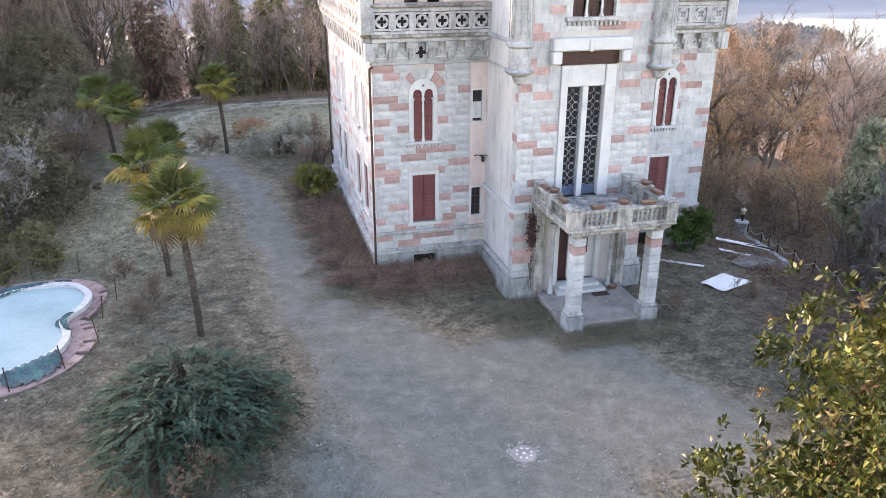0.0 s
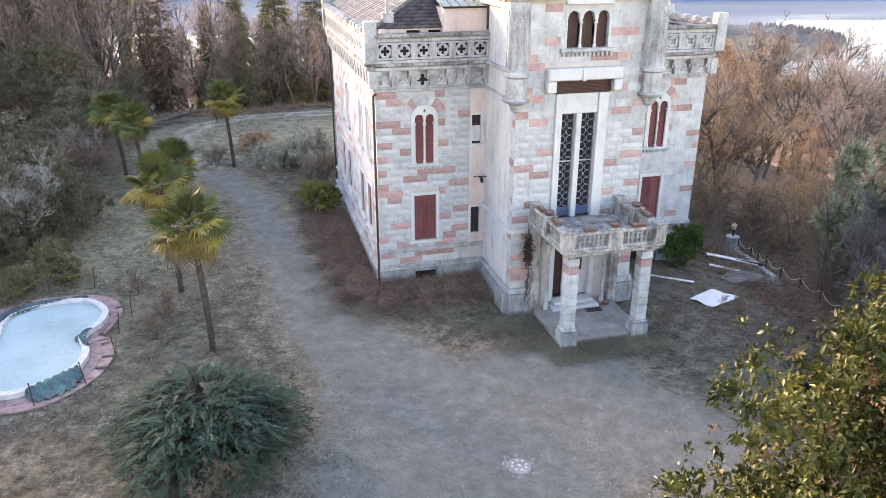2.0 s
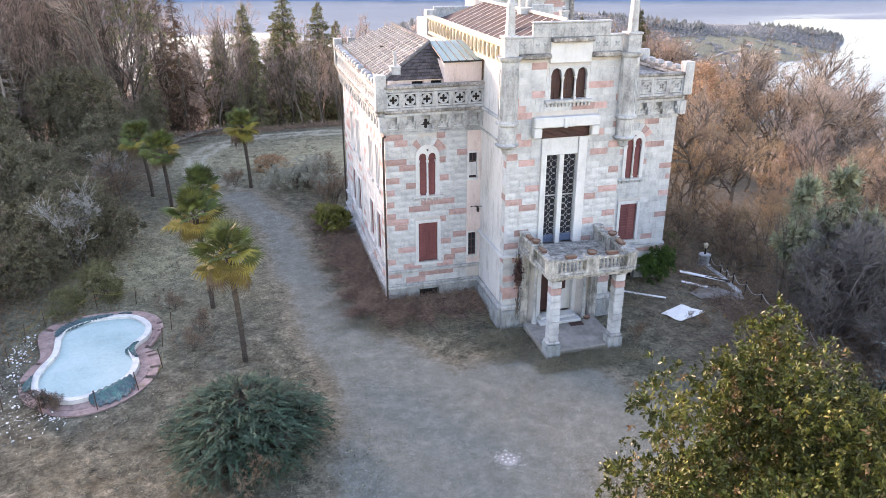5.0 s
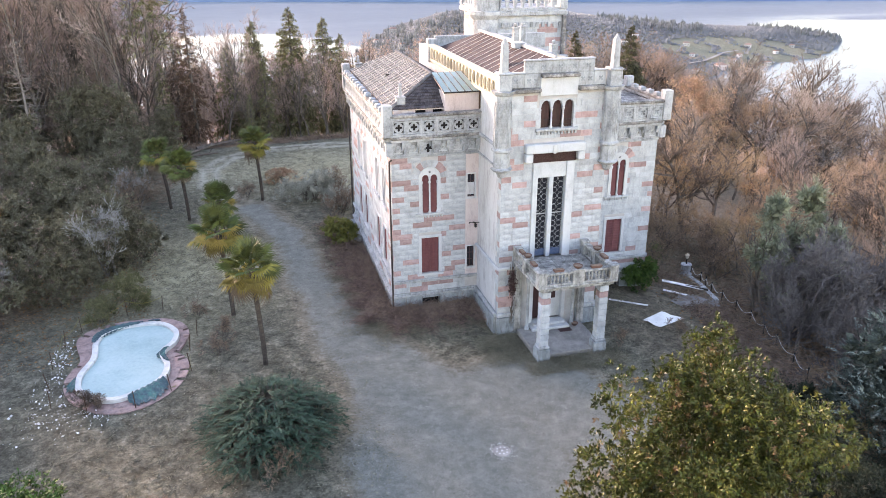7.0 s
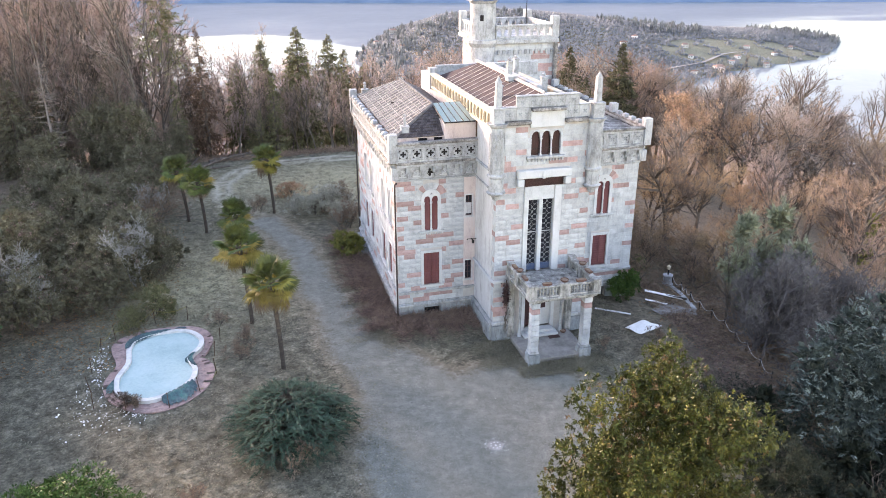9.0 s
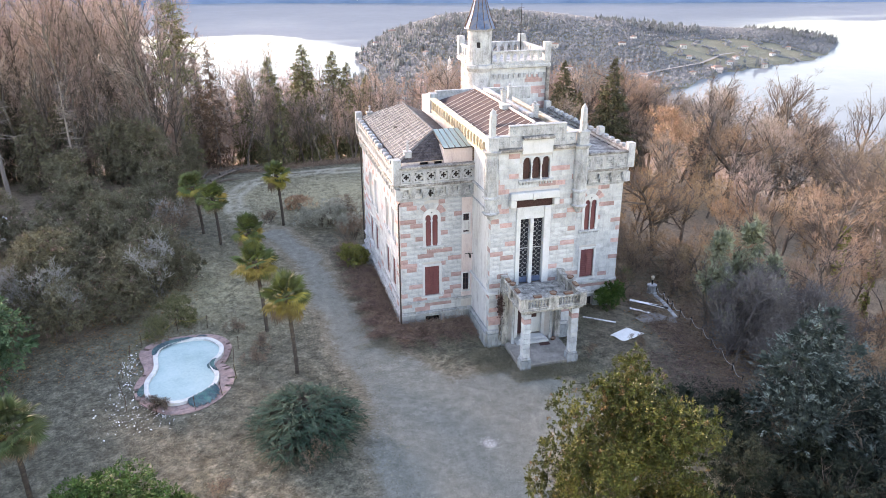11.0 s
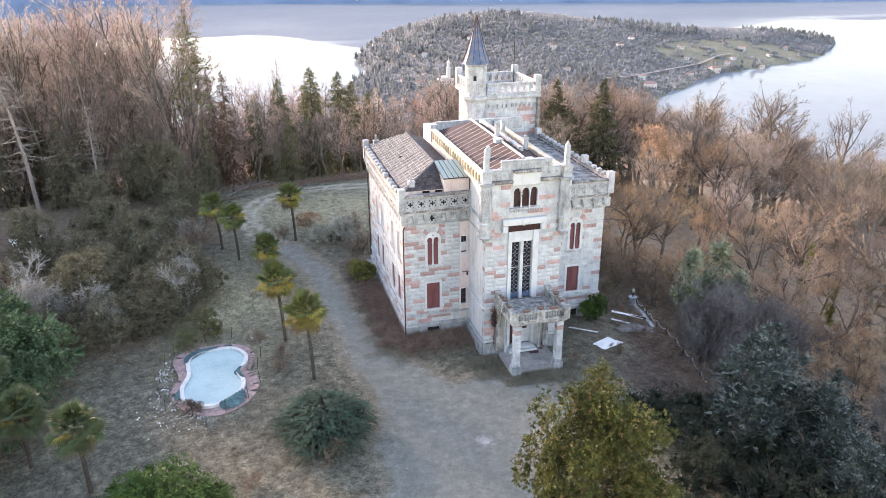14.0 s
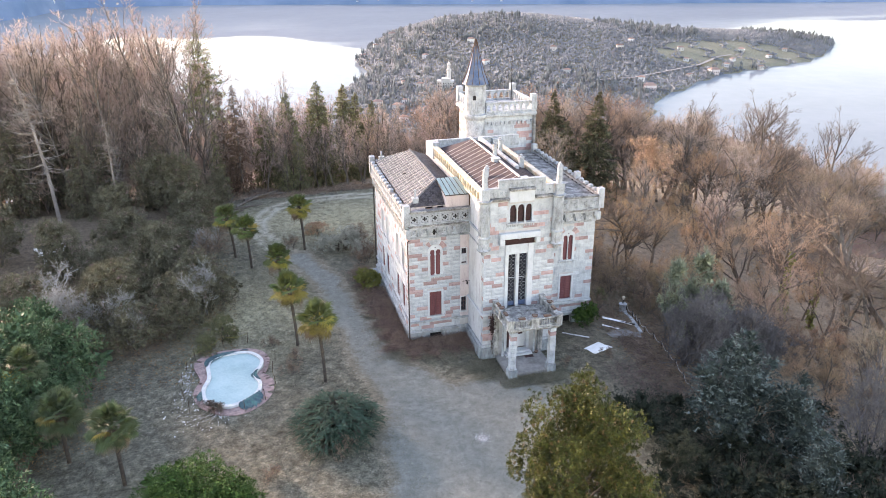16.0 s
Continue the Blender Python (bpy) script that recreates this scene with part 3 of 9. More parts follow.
def water():
    # pale base colour carries some of the haze over the water
    mt = material("lake_water", [(0.12, 0.15, 0.178), (0.17, 0.20, 0.228)], 0.004, 0.05, 0.14, 0.0, spec=0.3)
    mt.node_tree.nodes["Principled BSDF"].inputs["IOR"].default_value = 1.075
    nd, ln = mt.node_tree.nodes, mt.node_tree.links.new
    tc, n, bp = nd.new("ShaderNodeTexCoord"), nd.new("ShaderNodeTexNoise"), nd.new("ShaderNodeBump")
    n.inputs["Scale"].default_value, n.inputs["Detail"].default_value = 0.012, 3
    ln(tc.outputs["Object"], n.inputs["Vector"])
    bp.inputs["Strength"].default_value, bp.inputs["Distance"].default_value = 0.006, 1.0
    ln(n.outputs[0], bp.inputs["Height"])
    ln(bp.outputs[0], nd["Principled BSDF"].inputs["Normal"])
    # long cat's-paws of wind between calm stretches
    mp, wind, rr = nd.new("ShaderNodeMapping"), nd.new("ShaderNodeTexNoise"), nd.new("ShaderNodeMapRange")
    mp.inputs["Scale"].default_value = (0.0012, 0.0075, 1.0)
    mp.inputs["Rotation"].default_value = (0, 0, 0.26)
    ln(tc.outputs["Object"], mp.inputs[0])
    ln(mp.outputs[0], wind.inputs["Vector"])
    wind.inputs["Scale"].default_value, wind.inputs["Detail"].default_value, wind.inputs["Roughness"].default_value = 1.0, 5, 0.6
    ln(wind.outputs[0], rr.inputs[0])
    rr.inputs["From Min"].default_value, rr.inputs["From Max"].default_value = 0.50, 0.62
    rr.inputs["To Min"].default_value, rr.inputs["To Max"].default_value = 0.022, 0.14
    ln(rr.outputs[0], nd["Principled BSDF"].inputs["Roughness"])
    # a plain diffuse share dims the sky's reflection and lifts the lake like haze
    veil, both = nd.new("ShaderNodeBsdfDiffuse"), nd.new("ShaderNodeMixShader")
    veil.inputs["Color"].default_value = (0.235, 0.25, 0.25, 1)
    both.inputs[0].default_value = 0.32
    ln(nd["Principled BSDF"].outputs[0], both.inputs[1])
    ln(veil.outputs[0], both.inputs[2])
    ln(both.outputs[0], nd["Material Output"].inputs["Surface"])
    s = Shell()
    s.add([(-3000, 200, LAKE), (4200, 200, LAKE), (4200, 4600, LAKE), (-3000, 4600, LAKE)], [(0, 1, 2, 3)])
    ob = part("water", s, mt)
    tagged(ob, "calm pale lake with silvery reflections", "lake", kind="structure")


water()


def ground_at(x, y):
    return float(land(np.array([x]), np.array([y]))[0])


# ---- the villa ----
XL, XR, YB = -1.53, 15.15, 15.3        # outer faces of the side walls and the back
TL, TR, TF = 3.64, 9.62, -4.0          # the projecting centre: its sides and its front
villa = thing("villa", (0, 0, 0), "abandoned three-storey villa of grey and pink stone with a turret", "villa")


def front(y):
    """u runs to the right, d towards the forecourt."""
    return Matrix(((1, 0, 0, 0), (0, -1, 0, y), (0, 0, 1, 0), (0, 0, 0, 1)))


def west(x):
    """u runs back along +y, d towards -x."""
    return Matrix(((0, -1, 0, x), (1, 0, 0, 0), (0, 0, 1, 0), (0, 0, 0, 1)))


def east(x):
    return Matrix(((0, 1, 0, x), (1, 0, 0, 0), (0, 0, 1, 0), (0, 0, 0, 1)))


def pierced(s, u0, u1, z0, z1, holes, d0, d1, m=0):
    """A wall with rectangular openings (u0, u1, z0, z1) through it, in one closed skin."""
    us = sorted({u0, u1, *[min(max(h[k], u0), u1) for h in holes for k in (0, 1)]})
    zs = sorted({z0, z1, *[min(max(h[k], z0), z1) for h in holes for k in (2, 3)]})

    def solid(i, j):
        if not (0 <= i < len(us) - 1 and 0 <= j < len(zs) - 1):
            return False
        u, z = (us[i] + us[i + 1]) / 2, (zs[j] + zs[j + 1]) / 2
        return not any(h[0] < u < h[1] and h[2] < z < h[3] for h in holes)
    index, vs, fs = {}, [], []

    def at(i, j, d):
        if (i, j, d) not in index:
            index[i, j, d] = len(vs)
            vs.append((us[i], d, zs[j]))
        return index[i, j, d]
    for i in range(len(us) - 1):
        for j in range(len(zs) - 1):
            if not solid(i, j):
                continue
            a, b, c, d = (i, j), (i + 1, j), (i + 1, j + 1), (i, j + 1)
            fs.append(tuple(at(*q, d0) for q in (a, b, c, d)))
            fs.append(tuple(at(*q, d1) for q in (d, c, b, a)))
            for p, q, ok in ((a, b, solid(i, j - 1)), (b, c, solid(i + 1, j)), (c, d, solid(i, j + 1)), (d, a, solid(i - 1, j))):
                if not ok:
                    fs.append((at(*q, d0), at(*p, d0), at(*p, d1), at(*q, d1)))
    s.add(vs, fs, m)


def unit_block(name, mt):
    s = Shell()
    s.box(-0.5, 0.5, -0.5, 0.5, -0.5, 0.5, 0, 0.03)
    return s.mesh(name, [mt])


BLOCK_GREY, BLOCK_PINK = unit_block("stone_block", STONE), unit_block("stone_block", PINK)
rng = random.Random(7)


def courses(u0, u1, z0, z1, holes, pale_left=True, pale_right=True, course=0.335, pink=0.04):
    """The stones of an ashlar face: (u0, u1, z0, z1, pink)."""
    out = []
    rows = int(round((z1 - z0) / course))
    h = (z1 - z0) / rows
    for r in range(rows):
        a, b = z0 + r * h, z0 + (r + 1) * h
        u, n = u0, 0
        while u < u1 - 0.05:
            w = rng.uniform(0.62, 1.25)
            if n == 0 and r % 2:
                w *= 0.62
            e = min(u + w, u1)
            if u1 - e < 0.3:
                e = u1
            # stepped pairs of pink stones follow the corners
            k = r % 7
            is_pink = rng.random() < pink
            if pale_left and ((n == 0 and k in (1, 4)) or (n == 1 and k in (0, 3))):
                is_pink = rng.random() < 0.85
            if pale_right and ((e >= u1 - 0.01 and k in (2, 5)) or (u1 - 1.9 < e < u1 - 0.5 and k in (1, 4))):
                is_pink = rng.random() < 0.8
            spans = [(u, e)]
            for p, q, c, d in holes:
                if c < b - 0.02 and d > a + 0.02:
                    nxt = []
                    for s0, s1 in spans:
                        if q <= s0 or p >= s1:
                            nxt.append((s0, s1))
                        else:
                            if p - s0 > 0.06:
                                nxt.append((s0, p))
                            if s1 - q > 0.06:
                                nxt.append((q, s1))
                    spans = nxt
            out += [(s0, s1, a, b, is_pink) for s0, s1 in spans]
            u, n = e, n + 1
    return out


STONE_JOBS = []                         # (frame, stones, parent, as single pieces)


def arch(cu, half, spring, sharp=1.0):
    return lambda u: spring + sharp * math.sqrt(max(0.0, half * half - (u - cu) ** 2))


def shuttered_window(mf, cu, z0, z1):
    """A tall window with a white stone frame and closed shutters."""
    s = Shell(mf)
    hw = 0.70
    s.box(cu - hw, cu - hw + 0.17, -0.15, 0.06, z0, z1, 0, 0.012)
    s.box(cu + hw - 0.17, cu + hw, -0.15, 0.06, z0, z1, 0, 0.012)
    s.box(cu - hw + 0.171, cu + hw - 0.171, -0.15, 0.058, z1 - 0.16, z1, 0, 0.012)
    s.box(cu - hw - 0.1, cu + hw + 0.1, -0.15, 0.12, z0 - 0.14, z0 - 0.002, 0, 0.015)
    w = part("window", s, WHITE, villa, "tall window with white stone frame and closed red shutters")
    for side in (-1, 1):
        p = Shell(mf)
        a, b = sorted((cu + side * 0.008, cu + side * 0.515))
        za, zb = z0 + 0.04, z1 - 0.17
        p.box(a, b, -0.10, -0.06, za, zb)
        for q0, q1 in ((a, a + 0.07), (b - 0.07, b)):
            p.box(q0, q1, -0.0599, -0.035, za, zb, 0, 0.006)
        for k in range(4):
            z = za + (zb - za - 0.08) * k / 3
            p.box(a + 0.071, b - 0.071, -0.0599, -0.036, z, z + 0.08, 0, 0.006)
        n = 12
        for k in range(n):
            z = za + 0.1 + (zb - za - 0.2) * k / n
            p.add([(a + 0.072, -0.0598, z), (b - 0.072, -0.0598, z), (b - 0.072, -0.042, z + 0.03), (a + 0.072, -0.042, z + 0.03), (a + 0.072, -0.0598, z + 0.06), (b - 0.072, -0.0598, z + 0.06)],
                  [(0, 1, 2, 3), (3, 2, 5, 4)])
        part("shutter", p, SHUTTER, w, "closed red-brown louvred shutter")
    return w


def twin_arch(mf, cu, z0=6.2, z1=8.97):
    """Twin lights with trefoil heads under a round white arch with a small star."""
    hw, spring = 0.645, z1 - 0.645
    s = Shell(mf)
    outer = arch(cu, hw, spring)
    ih = 0.20
    heads = []
    for side in (-1, 1):
        heads.append((cu + side * 0.255, ih))

    def low(u):
        z = None
        for c, h in heads:
            if abs(u - c) < h:
                z = spring - 0.02 + math.sqrt(max(0, h * h - (u - c) ** 2)) * 1.1
        return spring - 0.2 if z is None else z
    s.column(cu - hw, cu + hw, low, lambda u: max(outer(u), low(u) + 0.02), -0.14, 0.05, 44)
    s.box(cu - hw, cu - 0.47, -0.14, 0.05, z0, spring - 0.2)
    s.box(cu + 0.47, cu + hw, -0.14, 0.05, z0, spring - 0.2)
    # slim columns with capitals and bases
    for c in (cu, cu - 0.475, cu + 0.475):
        s.lathe([(0.085, 0), (0.085, 0.1), (0.055, 0.16), (0.05, spring - z0 - 0.36), (0.085, spring - z0 - 0.26), (0.09, spring - z0 - 0.19)], c, 0.0, z0, 8)
    w = part("window", s, WHITE, villa, "twin round-headed window in white stone, red shutters closed")
    st = Shell(mf)
    for k in range(6):
        a = math.pi * k / 3 + math.pi / 6
        c, sn = math.cos(a), math.sin(a)
        st.add([(cu + 0.09 * c, 0.055, spring + 0.36 + 0.09 * sn), (cu - 0.02 * sn, 0.055, spring + 0.36 + 0.02 * c), (cu, 0.056, spring + 0.36), (cu + 0.02 * sn, 0.055, spring + 0.36 - 0.02 * c)], [(0, 1, 2, 3)])
    part("star_opening", st, VOID, w)
    for c, h in heads:
        p = Shell(mf)
        p.box(c - h - 0.03, c + h + 0.03, -0.12, -0.08, z0, spring + 0.22)
        for k in range(30):
            z = z0 + 0.08 + k * (spring - z0) / 30
            p.add([(c - h, -0.0799, z), (c + h, -0.0799, z), (c + h, -0.062, z + 0.02), (c - h, -0.062, z + 0.02), (c - h, -0.0799, z + 0.045), (c + h, -0.0799, z + 0.045)], [(0, 1, 2, 3), (3, 2, 5, 4)])
        part("shutter", p, SHUTTER, w, "closed red-brown louvred shutter")
    p = Shell(mf)
    p.box(cu - 0.86, cu + 0.86, -0.1, 0.14, z0 - 0.11, z0 - 0.002, 0, 0.02)
    n = 10
    for k in range(n):
        u = cu - 0.74 + 1.48 * k / (n - 1)
        p.box(u - 0.045, u + 0.045, -0.05, 0.08, z0 - 0.27, z0 - 0.111, 0, 0.01)
    part("sill", p, STONE_J, w, "bracketed grey stone sill")
    # voussoirs of the relieving arch
    n = 9
    for k in range(n):
        a0, a1 = math.pi * k / n + 0.012, math.pi * (k + 1) / n - 0.012
        v = Shell(mf)
        vs = []
        for a in (a0, (a0 + a1) / 2, a1):
            for r in (0.66, 1.08):
                for d in (-0.02, 0.03):
                    vs.append((cu + r * math.cos(a), d, spring + r * math.sin(a)))
        fs = []
        for i in range(2):
            k0 = 4 * i
            fs += [(k0, k0 + 1, k0 + 5, k0 + 4), (k0 + 2, k0 + 6, k0 + 7, k0 + 3), (k0 + 1, k0 + 3, k0 + 7, k0 + 5)]
        fs += [(0, 2, 3, 1), (8, 9, 11, 10)]
        v.add(vs, fs)
        part("voussoir", v, PINK if k in (1, 2, 6) else STONE, w)
    return w


def slit_window(mf, cu, z0, z1, bars):
    s = Shell(mf)
    s.box(cu - 0.34, cu - 0.22, -0.15, 0.02, z0 - 0.02, z1 + 0.02)
    s.box(cu + 0.22, cu + 0.30, -0.15, 0.02, z0 - 0.02, z1 + 0.02)
    s.box(cu - 0.38, cu + 0.34, -0.15, 0.05, z0 - 0.14, z0 - 0.021, 0, 0.01)
    s.box(cu - 0.34, cu + 0.30, -0.15, 0.02, z1 + 0.021, z1 + 0.1, 0, 0.01)
    w = part("window", s, PLASTER, villa, "narrow window in plaster surround")
    p = Shell(mf)
    p.box(cu - 0.22, cu + 0.22, -0.14, -0.12, z0, z1)
    part("pane", p, PANE, w, "dark dusty glass")
    f = Shell(mf)
    for u in (cu - 0.205, cu, cu + 0.205):
        f.box(u - 0.018, u + 0.018, -0.1199, -0.09, z0, z1)
    for k in range(4):
        z = z0 + (z1 - z0) * k / 3
        f.box(cu - 0.22, cu + 0.22, -0.1198, -0.095, z - 0.018, z + 0.018)
    part("frame", f, DARKWOOD, w)
    if not bars:
        b = Shell(mf)
        b.box(cu - 0.2, cu + 0.2, -0.088, -0.08, z0 + 0.1, z0 + (z1 - z0) * 0.62)
        part("blind", b, PLASTER, w, "pale half-lowered blind")


def quatrefoil(t):
    return 0.075 + 0.125 * abs(math.cos(2 * t)) ** 0.8


def tracery_mesh(name):
    """One balustrade panel: a square border, a ring with a pierced quatrefoil, its own dark hollow behind."""
    s = Shell(front(0))
    s.polar(0, 0, quatrefoil, lambda t: 0.275, -0.06, 0.0, 32, 0)
    for a, b, c, d in ((-0.36, -0.28, -0.36, 0.36), (0.28, 0.36, -0.36, 0.36), (-0.28, 0.28, 0.28, 0.36), (-0.28, 0.28, -0.36, -0.28)):
        s.box(a, b, -0.08, 0.02, c, d, 0)
    s.box(-0.28, 0.28, -0.16, -0.12, -0.28, 0.28, 1)
    return s.mesh(name, [CARVED, VOID])


TRACERY = tracery_mesh("tracery_panel")


def rosette_mesh(name):
    """A balustrade panel with a shallow carved rosette."""
    s = Shell(front(0))
    s.polar(0, 0, lambda t: 0.05 + 0.13 * abs(math.sin(2 * t)), lambda t: 0.275, -0.06, 0.0, 32, 0)
    s.polar(0, 0, lambda t: 0.001, lambda t: 0.045, -0.06, -0.01, 10, 0)
    for a, b, c, d in ((-0.36, -0.28, -0.36, 0.36), (0.28, 0.36, -0.36, 0.36), (-0.28, 0.28, 0.28, 0.36), (-0.28, 0.28, -0.36, -0.28)):
        s.box(a, b, -0.08, 0.02, c, d, 0)
    s.box(-0.28, 0.28, -0.12, -0.06, -0.28, 0.28, 1)
    return s.mesh(name, [CARVED, PLINTH])


ROSETTE = rosette_mesh("rosette_panel")


def place_piece(name, me, m, parent):
    ob = new(name, me)
    ob.parent = parent
    ob.matrix_basis = m
    return ob


def crown(mf, u0, u1, panels, parent, holes_at=(), panel=TRACERY):
    """The corbelled cornice with niches and its pierced balustrade, from 9.6 up to the coping."""
    s = Shell(mf)
    s.box(u0, u1, 0.0, 0.10, 9.60, 9.72, 0, 0.02)                  # lower moulding
    s.box(u0, u1, -0.2, 0.02, 9.72, 10.72, 0)
    n = panels
    w = (u1 - u0) / n
    for k in range(n):
        a = u0 + k * w
        for q0, q1 in ((a, a + 0.17 * w), (a + 0.83 * w, a + w)):     # stepped brackets beside each niche
            s.box(q0, q1, 0.0, 0.26, 9.84, 10.56, 0, 0.015)
        s.box(a, a + 0.30 * w, 0.0, 0.30, 10.30, 10.561, 0, 0.012)
        s.box(a + 0.70 * w, a + w, 0.0, 0.30, 10.30, 10.562, 0, 0.012)
        s.box(a + 0.17 * w, a + 0.30 * w, 0.0, 0.2, 10.12, 10.299, 0, 0.01)
        s.box(a + 0.70 * w, a + 0.83 * w, 0.0, 0.2, 10.12, 10.298, 0, 0.01)
    s.box(u0 - 0.0, u1, -0.1, 0.36, 10.56, 10.74, 0, 0.03)
    frieze = part("cornice", s, CARVED, parent, "stepped stone corbels with shallow carved niches")
    for k in range(n):
        a = u0 + (k + 0.5) * w
        c = Shell(mf)
        if k in holes_at:
            c.polar(a, 10.1, lambda t: 0.001, lambda t: 0.10 + 0.16 * abs(math.cos(2 * t)), 0.03, 0.034, 24)
            part("niche_opening", c, VOID, frieze)
        else:
            for j in range(3):
                r = 0.19 - 0.05 * j
                c.polar(a, 10.12, lambda t: r - 0.022, lambda t: r + 0.008, 0.02, 0.05 + 0.008 * j, 16)
            c.box(a - 0.24, a + 0.24, 0.02, 0.045, 9.86, 9.92)
            part("relief", c, PINK if (k * 7 + n) % 5 == 0 else WHITE, frieze)
    t = Shell(mf)
    t.box(u0 - 0.06, u1 + 0.0, -0.2, 0.46, 10.741, 10.90, 0, 0.04)
    part("string_course", t, DARKSTONE, parent, "moss-blackened projecting string course")
    b = Shell(mf)
    b.box(u0, u1, 0.10, 0.38, 10.90, 11.02, 0, 0.01)
    b.box(u0, u1, 0.10, 0.38, 11.80, 11.96, 0, 0.01)
    for k in range(n + 1):
        a = u0 + k * w
        b.box(max(u0, a - (w - 0.72) / 2), min(u1, a + (w - 0.72) / 2), 0.10, 0.37, 11.02, 11.80, 0)
    rail = part("balustrade", b, CARVED, parent, "balustrade with pierced quatrefoil panels")
    for k in range(n):
        a = u0 + (k + 0.5) * w
        place_piece("tracery_panel", panel, mf @ Matrix.Translation((a, 0.36, 11.41)) @ front(0).inverted(), rail)
    c = Shell(mf)
    c.box(u0 - 0.08, u1, 0.04, 0.48, 11.96, 12.14, 0, 0.045)
    part("coping", c, DARKSTONE, parent, "lichen-darkened coping stones")


def post(x, y, z0, z1, r, parent, mt=None, point=False):
    s = Shell()
    s.box(x - r, x + r, y - r, y + r, z0, z1 - (0.25 if point else 0.0), 0, 0.03)
    if point:
        s.add([(x - r, y - r, z1 - 0.25), (x + r, y - r, z1 - 0.25), (x + r, y + r, z1 - 0.25), (x - r, y + r, z1 - 0.25), (x, y, z1)], [(0, 1, 4), (1, 2, 4), (2, 3, 4), (3, 0, 4)])
    part("post", s, mt or CARVED, parent)


def merlons(mf, u0, u1, d, z, n, parent):
    for k in range(n):
        u = u0 + (u1 - u0) * (k + 0.5) / n
        s = Shell(mf)
        s.box(u - 0.22, u + 0.22, d - 0.18, d + 0.18, z, z + 0.2, 0, 0.03)
        s.add([(u - 0.22, d - 0.18, z + 0.2), (u + 0.22, d - 0.18, z + 0.2), (u + 0.22, d + 0.18, z + 0.2), (u - 0.22, d + 0.18, z + 0.2), (u, d, z + 0.28)], [(0, 1, 4), (1, 2, 4), (2, 3, 4), (3, 0, 4)])
        part("merlon", s, CARVED, parent)


# wings
DOOR = (2.38, 4.81)
left_holes = [(0.02, 1.38, *DOOR), (0.07, 1.35, 6.2, 8.35), (0.2, 1.2, 8.35, 8.62), (2.98, 3.43, 6.98, 8.36), (2.98, 3.43, 2.5, 3.84), (0.15, 1.25, 0.22, 0.8)]
RC = 12.68
right_holes = [(RC - 0.68, RC + 0.68, *DOOR), (RC - 0.64, RC + 0.64, 6.2, 8.35), (RC - 0.5, RC + 0.5, 8.35, 8.62), (RC - 0.9, RC + 0.7, -0.2, 0.75)]
side_u = (2.3, 4.6, 9.2, 11.5)
side_holes = [(u - 0.68, u + 0.68, *DOOR) for u in side_u] + [(u - 0.64, u + 0.64, 6.2, 8.35) for u in side_u] + [(u - 0.5, u + 0.5, 8.35, 8.62) for u in side_u]


def wing_wall(name, mf, u0, u1, holes, label):
    s = Shell(mf)
    pierced(s, u0, u1, -3.5, 10.7, holes, -0.55, 0.0)
    w = part(name, s, MORTAR, villa, label)
    return w


wall_left = wing_wall("front_wall", front(0), XL, TL, left_holes, "ashlar wall of grey stones with pink blocks")
wall_right = wing_wall("front_wall", front(0), TR, XR, right_holes, "ashlar wall of grey stones with pink blocks")
wall_west = wing_wall("side_wall", west(XL), 0.551, YB, side_holes, "sunlit ashlar side wall with white windows")
wing_wall("side_wall", east(XR), 0.551, YB, [], "ashlar side wall")
s = Shell()
s.box(XL + 0.551, XR - 0.551, YB - 0.55, YB, -3.5, 10.7)
part("back_wall", s, MORTAR, villa, "plain rear wall")

for cu, mf, u0, u1, holes, wall, single in ((0.70, front(0), XL, 2.87, left_holes, wall_left, True), (RC, front(0), TR + 0.02, XR, right_holes, wall_right, False)):
    extra = [(cu - 0.82, cu + 0.82, 8.35, 9.0), (cu - 1.05, cu + 1.05, 8.33, 8.9), (cu - 0.5, cu + 0.5, 9.0, 9.36)]
    STONE_JOBS.append((mf, courses(u0, u1, 2.02, 9.6, holes + extra), wall, single))
    STONE_JOBS.append((mf, courses(u0, u1, 1.2, 1.88, [], pink=0.25), wall, False))
STONE_JOBS.append((west(XL), courses(0.0, YB, 2.02, 9.6, side_holes + [(u - 0.6, u + 0.6, 8.3, 9.0) for u in side_u], pink=0.10), wall_west, False))
STONE_JOBS.append((west(XL), courses(0.0, YB, 1.2, 1.88, [], pink=0.25), wall_west, False))

s = Shell(front(0))
pierced(s, 2.88, TL, 2.0, 9.6, left_holes, 0.0, 0.012)
part("plaster_strip", s, ROSY, wall_left, "stained rosy plaster strip")
for mf, a, b in ((front(0), XL - 0.05, TL), (front(0), TR, XR + 0.05), (west(XL), 0.06, YB), (east(XR), 0.06, YB)):
    s = Shell(mf)
    s.box(a, b, 0.0, 0.17, 1.92, 2.03, 0, 0.02)
    s.box(a, b, 0.0, 0.10, 1.82, 1.919, 0, 0.02)
    part("ledge", s, CARVED, villa)
    holes = [(h[0], h[1], -5, h[3]) for h in (left_holes[-1:] if b == TL else right_holes[-1:] if a == TR else [])]
    s = Shell(mf)
    pierced(s, a - 0.06, b, -3.5, 0.98, holes, 0.0, 0.16)
    s.box(a - 0.04, b, 0.0, 0.24, 0.981, 1.10, 1, 0.03)
    s.box(a - 0.04, b, 0.0, 0.14, 1.101, 1.2, 1, 0.03)
    part("plinth", s, [PLINTH, CARVED], villa, "damp grey stone plinth")
